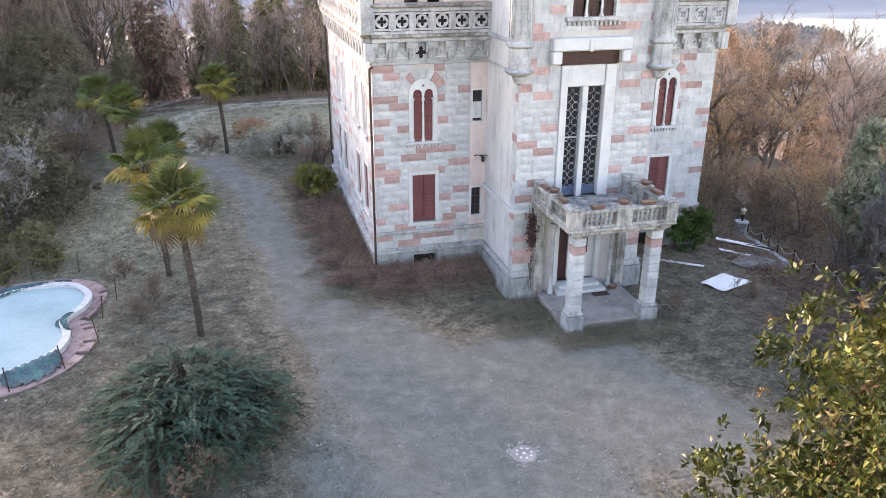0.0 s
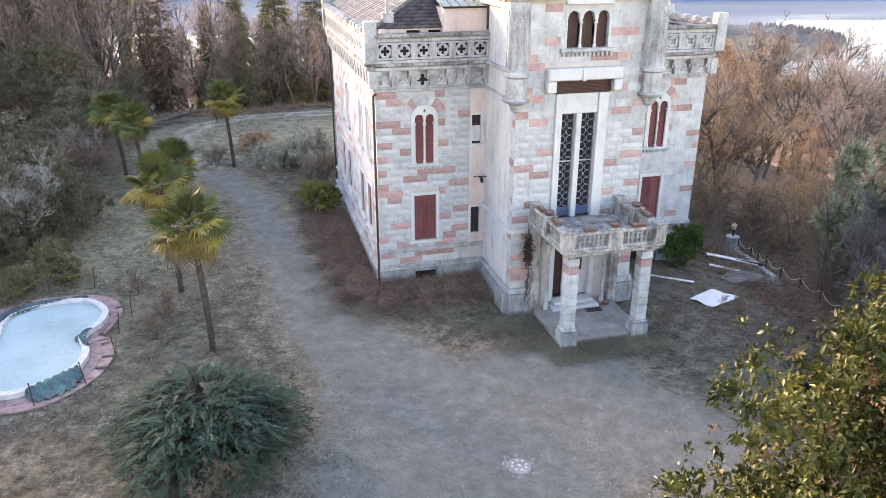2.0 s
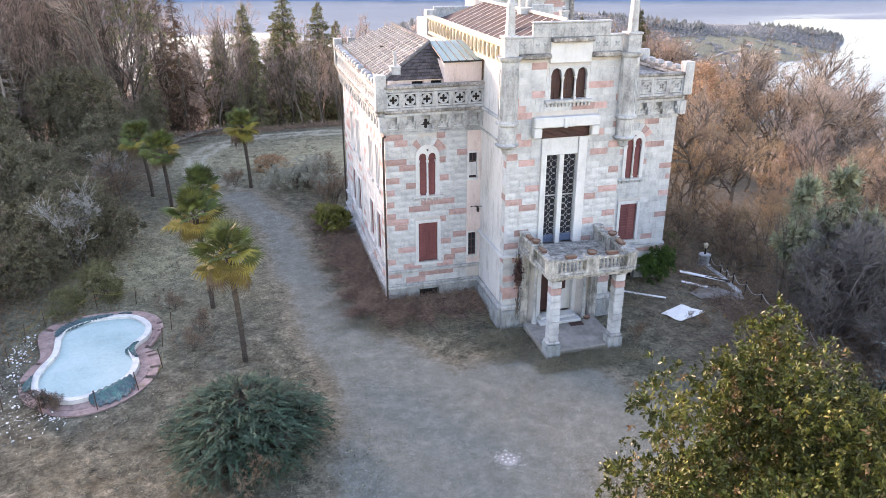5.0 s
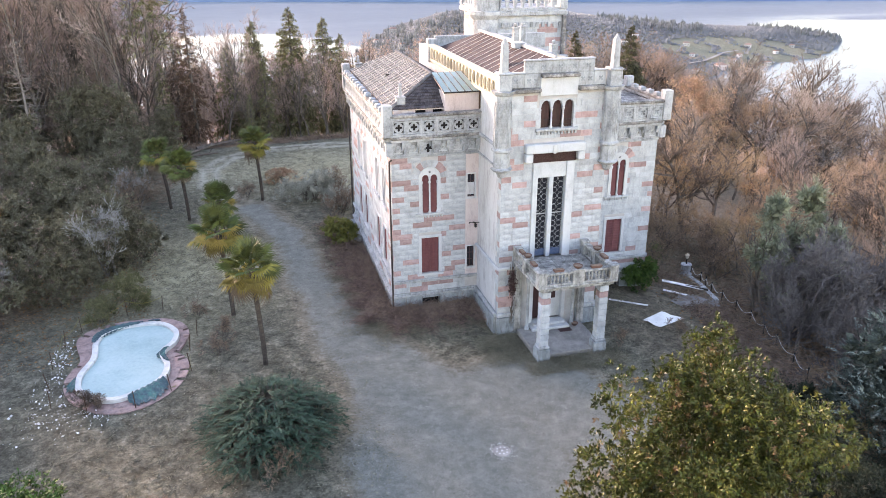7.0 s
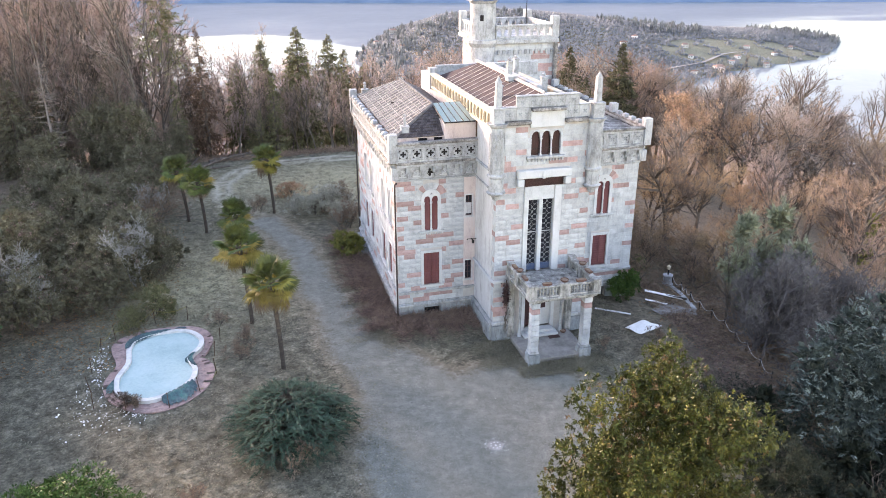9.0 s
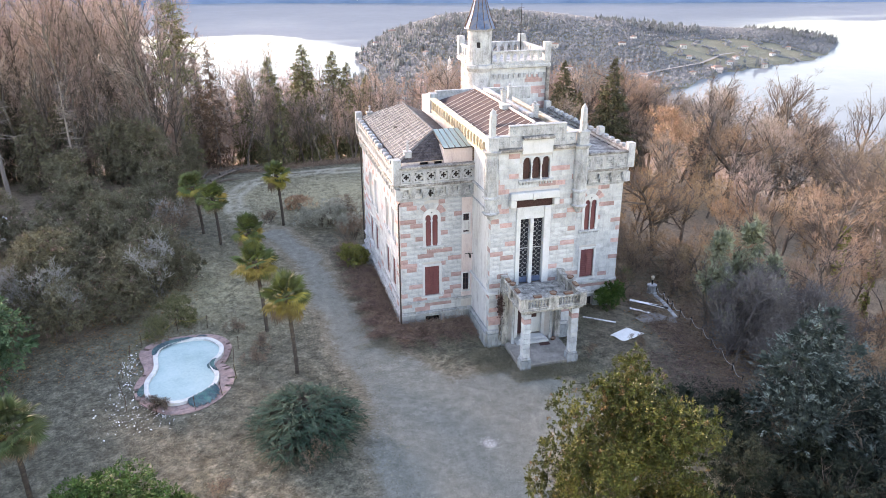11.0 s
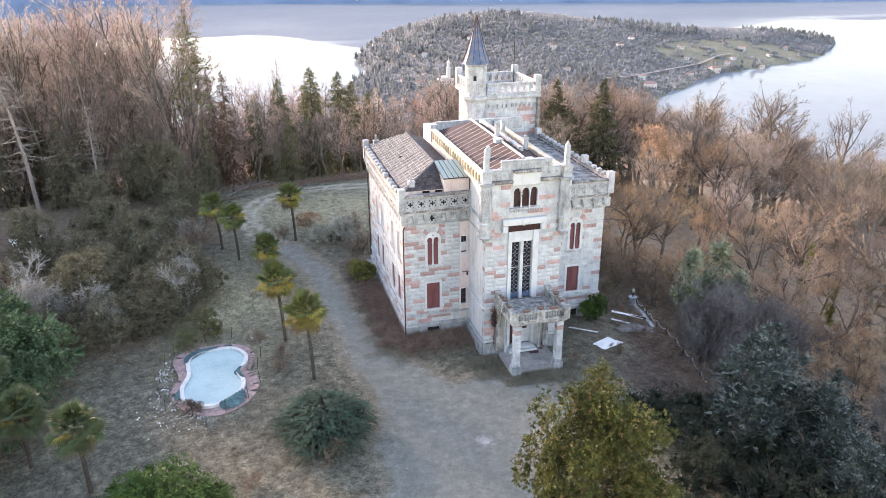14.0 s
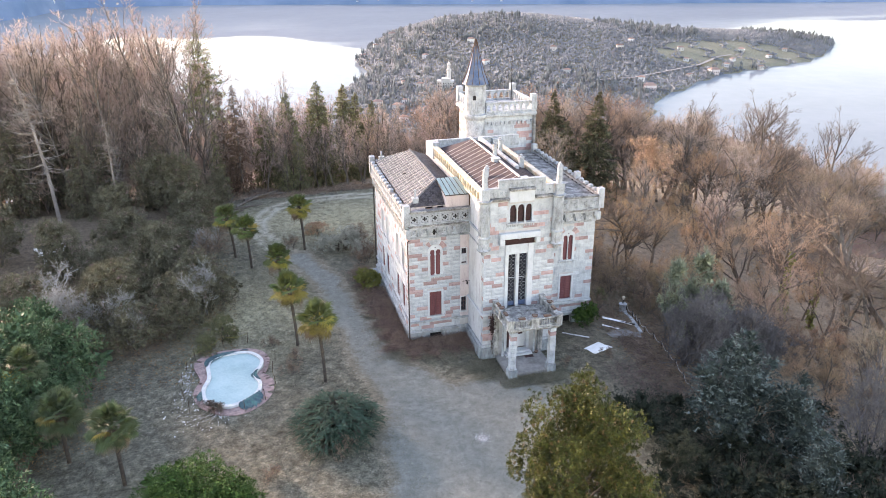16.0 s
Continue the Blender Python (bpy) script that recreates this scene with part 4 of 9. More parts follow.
for mf, (a, b, c, d) in ((front(0), left_holes[-1]), (front(0), right_holes[-1])):
    s = Shell(mf)
    s.box(a - 0.05, b + 0.05, -0.3, -0.25, c - 0.1, d + 0.05)
    w = part("basement_window", s, VOID, villa, "dark basement opening with iron bars")
    f = Shell(mf)
    for k in range(6):
        u = a + (b - a) * (k + 0.5) / 6
        f.tube((u, -0.05, c - 0.1), (u, -0.05, d), 0.012, 0.012, 5)
    part("bar", f, IRON, w)
for cu in (0.70, RC):
    shuttered_window(front(0), cu, *DOOR)
    twin_arch(front(0), cu)
for u in side_u:
    shuttered_window(west(XL), u, *DOOR)
    twin_arch(west(XL), u)
slit_window(front(0), 3.205, 7.0, 8.35, False)
slit_window(front(0), 3.205, 2.52, 3.82, True)
crown(front(0), XL, TL, 6, villa, holes_at=(2,))
crown(front(0), TR, XR, 6, villa, holes_at=(2,), panel=ROSETTE)
crown(west(XL), 0.0, YB, 18, villa)
crown(east(XR), 0.0, YB, 18, villa)
for cx in (XL, XR):
    s = Shell()
    k = -1 if cx == XL else 1
    s.box(min(cx - k * 0.06, cx + k * 0.315), max(cx - k * 0.06, cx + k * 0.315), -0.315, 0.06, 9.80, 10.55, 0, 0.012)
    part("corner_block", s, CARVED, villa)
for x in (XL - 0.2, XR + 0.2):
    for y in (-0.2, YB - 0.1):
        post(x, y, 10.9, 12.68, 0.27, villa)
post(XR + 0.2, 4.6, 12.1, 12.75, 0.25, villa)
for x, e in ((XL, west(XL)), (XR, east(XR))):
    merlons(e, 0.5, 4.3, 0.26, 12.12, 4, villa)
    merlons(e, 5.0, YB - 0.6, 0.26, 12.12, 10, villa)


def lamp_bracket():
    s = Shell()
    s.tube((3.40, -0.02, 5.35), (3.40, -0.35, 5.42), 0.05, 0.04, 6)
    s.tube((3.02, -0.38, 5.50), (3.72, -0.36, 5.44), 0.022, 0.022, 6)
    for x in (3.02, 3.72):
        s.lathe([(0.0, -0.05), (0.05, 0), (0.0, 0.05)], x, -0.37, 5.47, 6)
    s.box(3.34, 3.46, -0.46, -0.30, 5.16, 5.40, 0, 0.02)
    part("lamp_bracket", s, IRON, villa, "rusty iron lamp bracket")



lamp_bracket()


def cellar_hatch():
    """A low lean-to cover of painted sheet against the west wall."""
    t = thing("cellar_hatch", (XL - 0.14, 13.2, 0.0), "blue-grey sheet-metal cellar cover against the wall", "hatch")
    s = Shell()
    s.add([(-0.85, -1.9, -0.3), (0, -1.9, -0.3), (0, 1.9, -0.3), (-0.85, 1.9, -0.3), (-0.85, -1.9, 0.42), (0, -1.9, 0.72), (0, 1.9, 0.72), (-0.85, 1.9, 0.42)],
          [(0, 1, 5, 4), (3, 7, 6, 2), (0, 4, 7, 3), (1, 2, 6, 5), (0, 3, 2, 1)])
    part("side_wall", s, PLINTH, t)
    for k in range(3):
        y0 = -1.95 + 1.31 * k
        s = Shell()
        s.add([(-0.92, y0, 0.43), (0.0, y0, 0.755), (0.0, y0 + 1.29, 0.755), (-0.92, y0 + 1.29, 0.43), (-0.92, y0, 0.40), (0.0, y0, 0.725), (0.0, y0 + 1.29, 0.725), (-0.92, y0 + 1.29, 0.40)],
              [(0, 1, 2, 3), (7, 6, 5, 4), (0, 4, 5, 1), (1, 5, 6, 2), (2, 6, 7, 3), (3, 7, 4, 0)])
        part("lid", s, HATCHPAINT, t, "faded blue-grey metal lid")


cellar_hatch()
for y in (-0.14,):
    s = Shell()
    s.path([(XL + 0.02, -0.1, 9.55), (XL - 0.12, -0.18, 9.5), (XL - 0.13, -0.16, 9.3), (XL - 0.13, -0.16, -0.2)], [0.055] * 4, 8)
    part("drainpipe", s, PIPE, villa, "dark metal drainpipe")
s = Shell()
s.path([(XL - 0.05, YB - 0.25, 10.4), (XL - 0.14, YB + 0.1, 10.3), (XL - 0.14, YB + 0.1, -1.0)], [0.055] * 3, 8)
part("drainpipe", s, PIPE, villa, "dark metal drainpipe")

# left wing roof, hipped, of stone slabs with a scaled slate front slope
EV, RG, RX, RY0, RY1 = 12.28, 13.78, 1.44, 2.36, 12.3
E0, E1 = (XL + 0.05, 0.25), (4.2, YB - 0.3)


def slope(corners, along, across, mt, name, gap, thick, parent, label, lap=0.02):
    """Covers a planar four- or three-cornered slope (eave a, b; ridge c, d) with overlapping pieces."""
    a, b, c, d = [Vector(p) for p in corners]
    nrm = (b - a).cross(d - a).normalized()
    if nrm.z < 0:
        nrm = -nrm
    s = Shell()
    for r in range(across):
        t0, t1 = r / across, (r + 1) / across
        p0, q0 = a.lerp(d, t0), b.lerp(c, t0)
        p1, q1 = a.lerp(d, t1), b.lerp(c, t1)
        n = max(1, int(round((q0 - p0).length / along)))
        for k in range(n):
            f0, f1 = (k + gap) / n, (k + 1 - gap) / n
            j = rng.uniform(0, lap)
            lo, hi = nrm * (thick + j), nrm * (0.004 + j * 0.2)
            v = [p0.lerp(q0, f0) + lo, p0.lerp(q0, f1) + lo, p1.lerp(q1, f1) + hi, p1.lerp(q1, f0) + hi, p0.lerp(q0, f0), p0.lerp(q0, f1)]
            s.add([tuple(x) for x in v], [(0, 1, 2, 3), (4, 5, 1, 0)])
    return part(name, s, mt, parent, label)


roof_left = Shell()
rp = [(E0[0], E0[1], EV), (E1[0], E0[1], EV), (E1[0], E1[1], EV), (E0[0], E1[1], EV), (RX, RY0, RG), (RX, RY1, RG)]
roof_left.add(rp, [(0, 1, 4), (1, 2, 5, 4), (2, 3, 5), (3, 0, 4, 5), (3, 2, 1, 0)])
roof_left = part("roof", roof_left, STONEROOF, villa, "hipped roof of grey stone slabs and dark slate")
slope([rp[3], rp[0], rp[4], rp[5]], 0.62, 7, STONEROOF, "roof_slab", 0.012, 0.05, roof_left, "weathered grey stone roof slabs")
s = Shell()
qa, qb, qc, qd = [Vector(rp[k]) for k in (3, 0, 4, 5)]
qn = (qb - qa).cross(qd - qa).normalized()
qn = qn if qn.z > 0 else -qn
for k in range(1, 8):
    p0, p1 = qa.lerp(qd, k / 8) + qn * 0.062, qb.lerp(qc, k / 8) + qn * 0.062
    s.tube(p0, p1, 0.014, 0.014, 4)
for k in range(1, 16):
    p0, p1 = qa.lerp(qb, k / 16) + qn * 0.066, qd.lerp(qc, k / 16) + qn * 0.05
    s.tube(p0, p1, 0.014, 0.014, 4)
part("joint_strip", s, MORTAR, roof_left, "pale mortar joints between the roof slabs")
slope([rp[0], rp[1], rp[4], rp[4]], 0.22, 11, SLATE, "slate", 0.02, 0.04, roof_left, "dark scaled slates")
slope([rp[1], rp[2], rp[5], rp[4]], 0.5, 7, SLATE, "slate", 0.012, 0.05, roof_left, "dark slates")
s = Shell()
for a, b in ((rp[0], rp[4]), (rp[4], rp[5])):
    a, b = Vector(a), Vector(b)
    n = int((b - a).length / 0.36)
    for k in range(n):
        s.tube(a.lerp(b, k / n) + Vector((0, 0, 0.05)), a.lerp(b, (k + 0.92) / n) + Vector((0, 0, 0.08)), 0.08, 0.10, 7)
part("ridge_tile", s, STONEROOF, roof_left)
for x, y, z, h in ((-0.75, 0.75, 12.5, 0.95), (-0.95, 14.2, 12.4, 0.75)):
    s = Shell()
    s.box(x - 0.24, x + 0.24, y - 0.24, y + 0.24, z, z + 0.36, 0, 0.02)
    s.box(x - 0.28, x + 0.28, y - 0.28, y + 0.28, z + 0.361, z + 0.44, 0, 0.02)
    s.box(x - 0.08, x + 0.08, y - 0.08, y + 0.08, z + 0.441, z + h, 0, 0.01)
    s.lathe([(0.02, 0), (0.11, 0.08), (0.11, 0.16), (0.0, 0.25)], x, y, z + h, 8)
    part("chimney", s, CARVED, roof_left, "small stone chimney with round cap")
s = Shell()
s.polar(0, 0, lambda t: 0.10, lambda t: 0.17, 0, 0.06, 16)
ob = part("roof_vent", s, IRON, roof_left)
ob.matrix_basis = Matrix.Translation((-0.15, 7.2, 13.1)) @ Euler((radians(-90), 0, 0)).to_matrix().to_4x4() @ Euler((0, 0, 0)).to_matrix().to_4x4()
s = Shell(front(0.32))
pierced(s, XL + 0.25, TL, 11.6, 12.3, [(0.0, 0.62, 11.95, 12.2), (1.0, 1.6, 11.95, 12.2)], -0.3, 0.0)
part("attic_band", s, ROSY, roof_left, "pale plaster band under the eaves")
# near-black box behind the attic openings imitates their shade
s = Shell(front(0.32))
s.box(XL + 0.3, TL - 0.1, -0.45, -0.35, 11.7, 12.28)
part("attic_shadow_board", s, VOID, roof_left)
s = Shell(west(XL + 0.25))
pierced(s, 0.05, YB - 0.35, 11.6, 12.3, [], -0.3, 0.0)
part("attic_band", s, ROSY, roof_left, "pale plaster band under the eaves")
# pale mortar lines down the stone slope
a0, b0, c0, d0 = [Vector(rp[k]) for k in (3, 0, 4, 5)]
for k in range(1, 24):
    f = k / 24
    p = a0.lerp(b0, f)
    g0, g1 = 2.1 / 15.0, 1 - 2.95 / 15.0
    t = 1.0
    if f < 1 - g1:
        t = f / (1 - g1)
    if f > 1 - g0:
        t = (1 - f) / g0
    q = Vector((p.x + (RX - p.x) * t, p.y, p.z + (RG - p.z) * t))
    s = Shell()
    s.tube(p + Vector((-0.02, 0, 0.07)), q + Vector((-0.02, 0, 0.06)), 0.026, 0.026, 4)
    part("mortar_line", s, BATTEN, roof_left)
# attic light against the centre block
s = Shell()
s.box(1.62, TL - 0.02, 0.02, 2.6, 12.1, 13.12)
box = part("attic_room", s, ROSY, villa, "pale pink plastered attic room with glass roof")
gl = [(1.54, -0.12, 13.16), (TL - 0.03, -0.12, 13.16), (TL - 0.35, 2.5, 13.86), (1.45, 2.5, 13.86)]
n = 5
for k in range(n):
    a, b, c, d = [Vector(p) for p in gl]
    f0, f1 = k / n + 0.012, (k + 1) / n - 0.012
    v = Shell()
    q = [a.lerp(b, f0), a.lerp(b, f1), d.lerp(c, f1), d.lerp(c, f0)]
    v.add([tuple(p + Vector((0, 0, h))) for h in (0, 0.02) for p in q], [(0, 3, 2, 1), (4, 5, 6, 7), (0, 1, 5, 4), (2, 3, 7, 6), (1, 2, 6, 5), (3, 0, 4, 7)])
    part("roof_pane", v, SKYGLASS, box)
s = Shell()
for k in range(n + 1):
    a, b, c, d = [Vector(p) for p in gl]
    s.tube(a.lerp(b, k / n) + Vector((0, 0, 0.02)), d.lerp(c, k / n) + Vector((0, 0, 0.02)), 0.03, 0.03, 5)
s.tube(gl[0], gl[1], 0.045, 0.045, 6)
part("glazing_bar", s, IRON, box)
s = Shell()
s.path([(TL - 0.05, -0.18, 13.6), (TL - 0.05, -0.18, 12.2)], [0.05, 0.05], 6)
part("drainpipe", s, RUST, box)

# right wing roof: flat leads behind the parapet
s = Shell()
s.box(TR, XR + 0.05, 0.0, YB, 11.55, 11.75)
s.box(TR, XR - 2.0, 0.3, YB, 11.751, 12.05)
part("flat_roof", s, DARKSTONE, villa, "flat roof of dark lichen-stained leads")

# centre block
big_hole = (5.45, 7.72, 4.3, 10.5)
tri_holes = [(5.70, 7.60, 11.78, 13.3)]
porch_hole = [(5.6, 7.6, 0.3, 3.2)]
s = Shell(front(TF))
pierced(s, TL, TR, -3.5, 14.0, [big_hole] + tri_holes + porch_hole, -0.5, 0.0)
wall_tower = part("front_wall", s, MORTAR, villa, "centre front of grey ashlar with pink blocks")
s = Shell()
s.box(TL, TL + 0.5, TF + 0.501, YB - 0.6, -3.5, 14.0)
s.box(TR - 0.5, TR, TF + 0.501, YB - 0.6, -3.5, 14.0)
s.box(TL + 0.501, TR - 0.501, YB - 1.1, YB - 0.6, 9, 14.0)
side = part("side_wall", s, PLASTER, villa, "stained pale plaster flank of the centre block")
tower_cut = [(5.40, 7.80, 4.3, 10.6), (4.85, 8.25, 10.0, 11.05), (5.62, 7.68, 11.6, 13.1), (5.5, 7.7, 13.1, 13.3)]
ST = courses(TL, TR, 4.0, 13.55, tower_cut)
STONE_JOBS.append((front(TF), [q for q in ST if q[2] < 8.2], wall_tower, True))
STONE_JOBS.append((front(TF), [q for q in ST if q[2] >= 8.2], wall_tower, False))
STONE_JOBS.append((front(TF), courses(TL, 4.7, 1.2, 3.86, [], pink=0.1), wall_tower, False))
STONE_JOBS.append((front(TF), courses(8.5, TR, 1.2, 3.86, [], pink=0.1), wall_tower, False))
# quoins returning round the corners
for mf, u0 in ((west(TL), TF), (east(TR), TF)):
    STONE_JOBS.append((mf, [(u0, u0 + (0.55 if k % 2 else 0.32), 1.2 + 0.335 * k, 1.535 + 0.335 * k, k % 5 == 2) for k in range(37)], wall_tower, False))
for mf, a, b in ((front(TF), TL - 0.08, 4.75), (front(TF), 8.45, TR + 0.08), (west(TL), TF - 0.0, 0.0), (east(TR), TF, 0.0)):
    s = Shell(mf)
    s.box(a, b, 0.0, 0.14, 3.86, 4.02, 0, 0.03)
    part("ledge", s, WHITE, villa)
    s = Shell(mf)
    s.box(a - 0.02, b, 0.0, 0.26, -3.5, 0.95, 0)
    s.box(a - 0.02, b, 0.0, 0.20, 0.951, 1.2, 1, 0.05)
    part("plinth", s, [PLINTH, CARVED], villa, "damp grey stone plinth")
for mf, a, b in ((west(TL), TF, -0.0), (east(TR), TF, 0.0), (west(TL), 0.0, 8.0)):
    s = Shell(mf)
    s.box(a, b, 0.0, 0.09, 9.60, 9.72, 0, 0.02)
    s.box(a, b, 0.0, 0.16, 10.74, 10.90, 0, 0.03)
    part("string_course", s, CARVED, villa)


def great_window():
    mf = front(TF)
    s = Shell(mf)
    z0 = 4.42
    s.box(5.701, 7.339, -0.3, 0.02, 9.08, 9.94, 0, 0.02)
    w = part("great_window", s, WHITE, villa, "tall leaded stair window in white marble frame")
    for name, a, b, d0, d1, top in (("jamb", 5.40, 5.70, -0.4, 0.10, 9.94), ("jamb", 7.34, 7.80, -0.4, 0.10, 9.94), ("mullion", 6.38, 6.63, -0.25, 0.05, 9.08)):
        k = Shell(mf)
        k.box(a, b, d0, d1, z0, top, 0, 0.02)
        part(name, k, WHITE, w)
    h = Shell(mf)
    h.box(4.85, 8.25, 0.0, 0.40, 10.52, 11.02, 0, 0.05)
    h.box(4.85, 5.28, 0.0, 0.38, 10.02, 10.519, 0, 0.05)
    h.box(7.85, 8.25, 0.0, 0.38, 10.02, 10.519, 0, 0.05)
    h.box(6.36, 6.54, 0.39, 0.46, 10.50, 10.99, 0, 0.02)
    part("hood", h, WHITE, w, "heavy white hood moulding with drop ends")
    g = Shell(mf)
    g.box(5.30, 7.86, -0.3, 0.06, 9.95, 10.50)
    shutter = part("roller_shutter", g, DARKWOOD, w, "dark slatted roller blind box")
    for k in range(9):
        q = Shell(mf)
        q.box(5.32, 7.82, 0.06, 0.10, 9.97 + 0.058 * k, 10.01 + 0.058 * k)
        part("slat", q, DARKWOOD, shutter)
    for a, b in ((5.70, 6.38), (6.63, 7.34)):
        p = Shell(mf)
        p.box(a, b, -0.22, -0.20, 4.85, 9.08)
        pane = part("pane", p, PANE, w, "dark leaded glass")
        lead = Shell(mf)
        n, c = 13, (b - a) / 2
        dz = (9.06 - 4.87) / n
        for k in range(n):
            for j in range(2):
                cu, cz = a + c * (j + 0.5), 4.87 + dz * (k + 0.5)
                hw, hh, ch = c * 0.40, dz * 0.43, 0.07
                pts = [(cu - hw, cz - hh + ch), (cu - hw + ch, cz - hh), (cu + hw - ch, cz - hh), (cu + hw, cz - hh + ch), (cu + hw, cz + hh - ch), (cu + hw - ch, cz + hh), (cu - hw + ch, cz + hh), (cu - hw, cz + hh - ch)]
                for i in range(8):
                    (u0, w0), (u1, w1) = pts[i], pts[(i + 1) % 8]
                    lead.tube((u0, -0.19, w0), (u1, -0.19, w1), 0.0075, 0.0075, 4, 0, False)
                for u0, u1 in ((cu - c * 0.5, cu - hw), (cu + hw, cu + c * 0.5)):
                    lead.tube((u0, -0.19, cz), (u1, -0.19, cz), 0.0075, 0.0075, 4, 0, False)
                for w0, w1 in ((cz - dz * 0.5, cz - hh), (cz + hh, cz + dz * 0.5)):
                    lead.tube((cu, -0.19, w0), (cu, -0.19, w1), 0.0075, 0.0075, 4, 0, False)
        for u in (a + 0.02, b - 0.02):
            lead.tube((u, -0.19, 4.86), (u, -0.19, 9.07), 0.012, 0.012, 4, 0, False)
        lead.box(a, b, -0.2, -0.17, 6.93, 6.99)
        part("leading", lead, CARVED, pane, "slim grey lead tracery")
        k = Shell(mf)
        k.box(a, b, -0.26, -0.18, 4.42, 4.849, 0, 0.02)
        part("door_panel", k, SPIRE, w, "blue-grey painted lower panel")


great_window()


def triple_window():
    mf = front(TF)
    s = Shell(mf)
    cs = (6.0, 6.65, 7.30)
    spring = 12.95

    def low(u):
        for c in cs:
            if abs(u - c) < 0.26:
                return spring + math.sqrt(max(0, 0.26 ** 2 - (u - c) ** 2)) * 1.15
        return spring - 0.12
    s.column(5.62, 7.68, low, lambda u: 13.32, -0.3, 0.02, 48)
    s.box(5.62, 5.73, -0.3, 0.02, 11.78, spring - 0.12)
    s.box(7.57, 7.68, -0.3, 0.02, 11.78, spring - 0.12)
    w = part("triple_window", s, STONE_J, villa, "triple arched window with wine-red boards behind slim columns")
    for c in (6.325, 6.975):
        k = Shell(mf)
        k.lathe([(0.085, 0), (0.085, 0.09), (0.055, 0.14), (0.05, 0.9), (0.09, 1.02), (0.09, 1.06)], c, -0.02, 11.78, 8)
        part("column", k, WHITE, w)
    for c in cs:
        k = Shell(mf)
        k.box(c - 0.27, c + 0.27, -0.26, -0.22, 11.75, 13.28)
        k.box(c - 0.012, c + 0.012, -0.2199, -0.2, 11.75, 13.2)
        part("board", k, DARKWOOD, w)
    k = Shell(mf)
    k.box(5.44, 7.86, -0.1, 0.16, 11.62, 11.779, 0, 0.03)
    for j in range(12):
        u = 5.58 + 2.14 * j / 11
        k.box(u - 0.05, u + 0.05, 0.0, 0.10, 11.45, 11.619, 0, 0.01)
    part("sill", k, CARVED, w)
    r = Shell(mf)
    for z in (11.95, 12.22):
        r.tube((5.7, -0.06, z), (7.6, -0.06, z), 0.012, 0.012, 5)
    part("rail", r, IRON, w)


triple_window()
# corner piers with blind lancets, corbels and obelisks
for sgn, cx in ((-1, TL - 0.06), (1, TR + 0.06)):
    cy = TF - 0.12
    s = Shell()
    s.lathe([(0.02, 9.25), (0.2, 9.35), (0.3, 9.62), (0.52, 9.72), (0.60, 9.82), (0.44, 9.9), (0.44, 10.7), (0.56, 10.78), (0.56, 10.88), (0.45, 10.95), (0.45, 13.65), (0.56, 13.75), (0.62, 13.9)], cx, cy, 0, 8, 0, math.pi / 8)
    pier = part("corner_pier", s, CARVED, villa, "octagonal corner pier on a moulded corbel")
    for k in range(8):
        a = math.pi / 4 * k
        mf = Matrix.Translation((cx, cy, 0)) @ Euler((0, 0, a)).to_matrix().to_4x4() @ front(0)
        t = Shell(mf)
        dd = 0.45 * math.cos(math.pi / 8)
        t.box(-0.14, -0.09, dd - 0.02, dd + 0.03, 11.1, 13.0)
        t.box(0.09, 0.14, dd - 0.02, dd + 0.03, 11.1, 13.0)
        t.column(-0.14, 0.14, lambda u: 13.0 + 0.3 * (1 - abs(u) / 0.14) ** 0.7 - 0.06, lambda u: 13.03 + 0.34 * (1 - abs(u) / 0.14) ** 0.7, dd - 0.02, dd + 0.03, 8)
        part("blind_lancet", t, CARVED, pier)
    s = Shell()
    s.box(cx - 0.34, cx + 0.34, cy - 0.34, cy + 0.34, 13.9, 14.7, 0, 0.03)
    s.box(cx - 0.38, cx + 0.38, cy - 0.38, cy + 0.38, 14.701, 14.82, 0, 0.03)
    r0, r1 = 0.18, 0.15
    s.add([(cx - r0, cy - r0, 14.82), (cx + r0, cy - r0, 14.82), (cx + r0, cy + r0, 14.82), (cx - r0, cy + r0, 14.82),
           (cx - r1, cy - r1, 16.2), (cx + r1, cy - r1, 16.2), (cx + r1, cy + r1, 16.2), (cx - r1, cy + r1, 16.2), (cx, cy, 16.55)],
          [(0, 1, 5, 4), (1, 2, 6, 5), (2, 3, 7, 6), (3, 0, 4, 7), (4, 5, 8), (5, 6, 8), (6, 7, 8), (7, 4, 8)])
    part("obelisk", s, CARVED, villa, "grey stone obelisk on a square base")
# stepped parapet
s = Shell(front(TF))
for a, b in ((TL + 0.4, 5.6), (7.70, TR - 0.4)):
    s.box(a, b, -0.3, 0.34, 13.72, 13.95, 0, 0.05)
s.box(5.6, 7.7, -0.3, 0.40, 14.46, 14.66, 0, 0.05)
part("parapet_moulding", s, DARKSTONE, villa, "mossy dark parapet moulding")
s = Shell(front(TF))
s.box(5.6, 7.7, -0.3, 0.12, 13.5, 14.459, 0, 0.02)
part("plaque", s, WHITE, villa, "white marble plaque block")
s = Shell(front(TF))
for a, b, z0, z1 in ((TL + 0.35, 4.72, 13.95, 14.66), (8.58, TR - 0.35, 13.95, 14.66), (4.72, 8.58, 14.66, 15.28)):
    s.box(a, b, -0.15, 0.08, z0, z1, 0, 0.03)
    s.box(a - 0.03, b + 0.03, -0.2, 0.13, z1 + 0.001, z1 + 0.09, 0, 0.03)
s.box(4.72, 5.6, -0.15, 0.07, 13.95, 14.659, 0, 0.02)
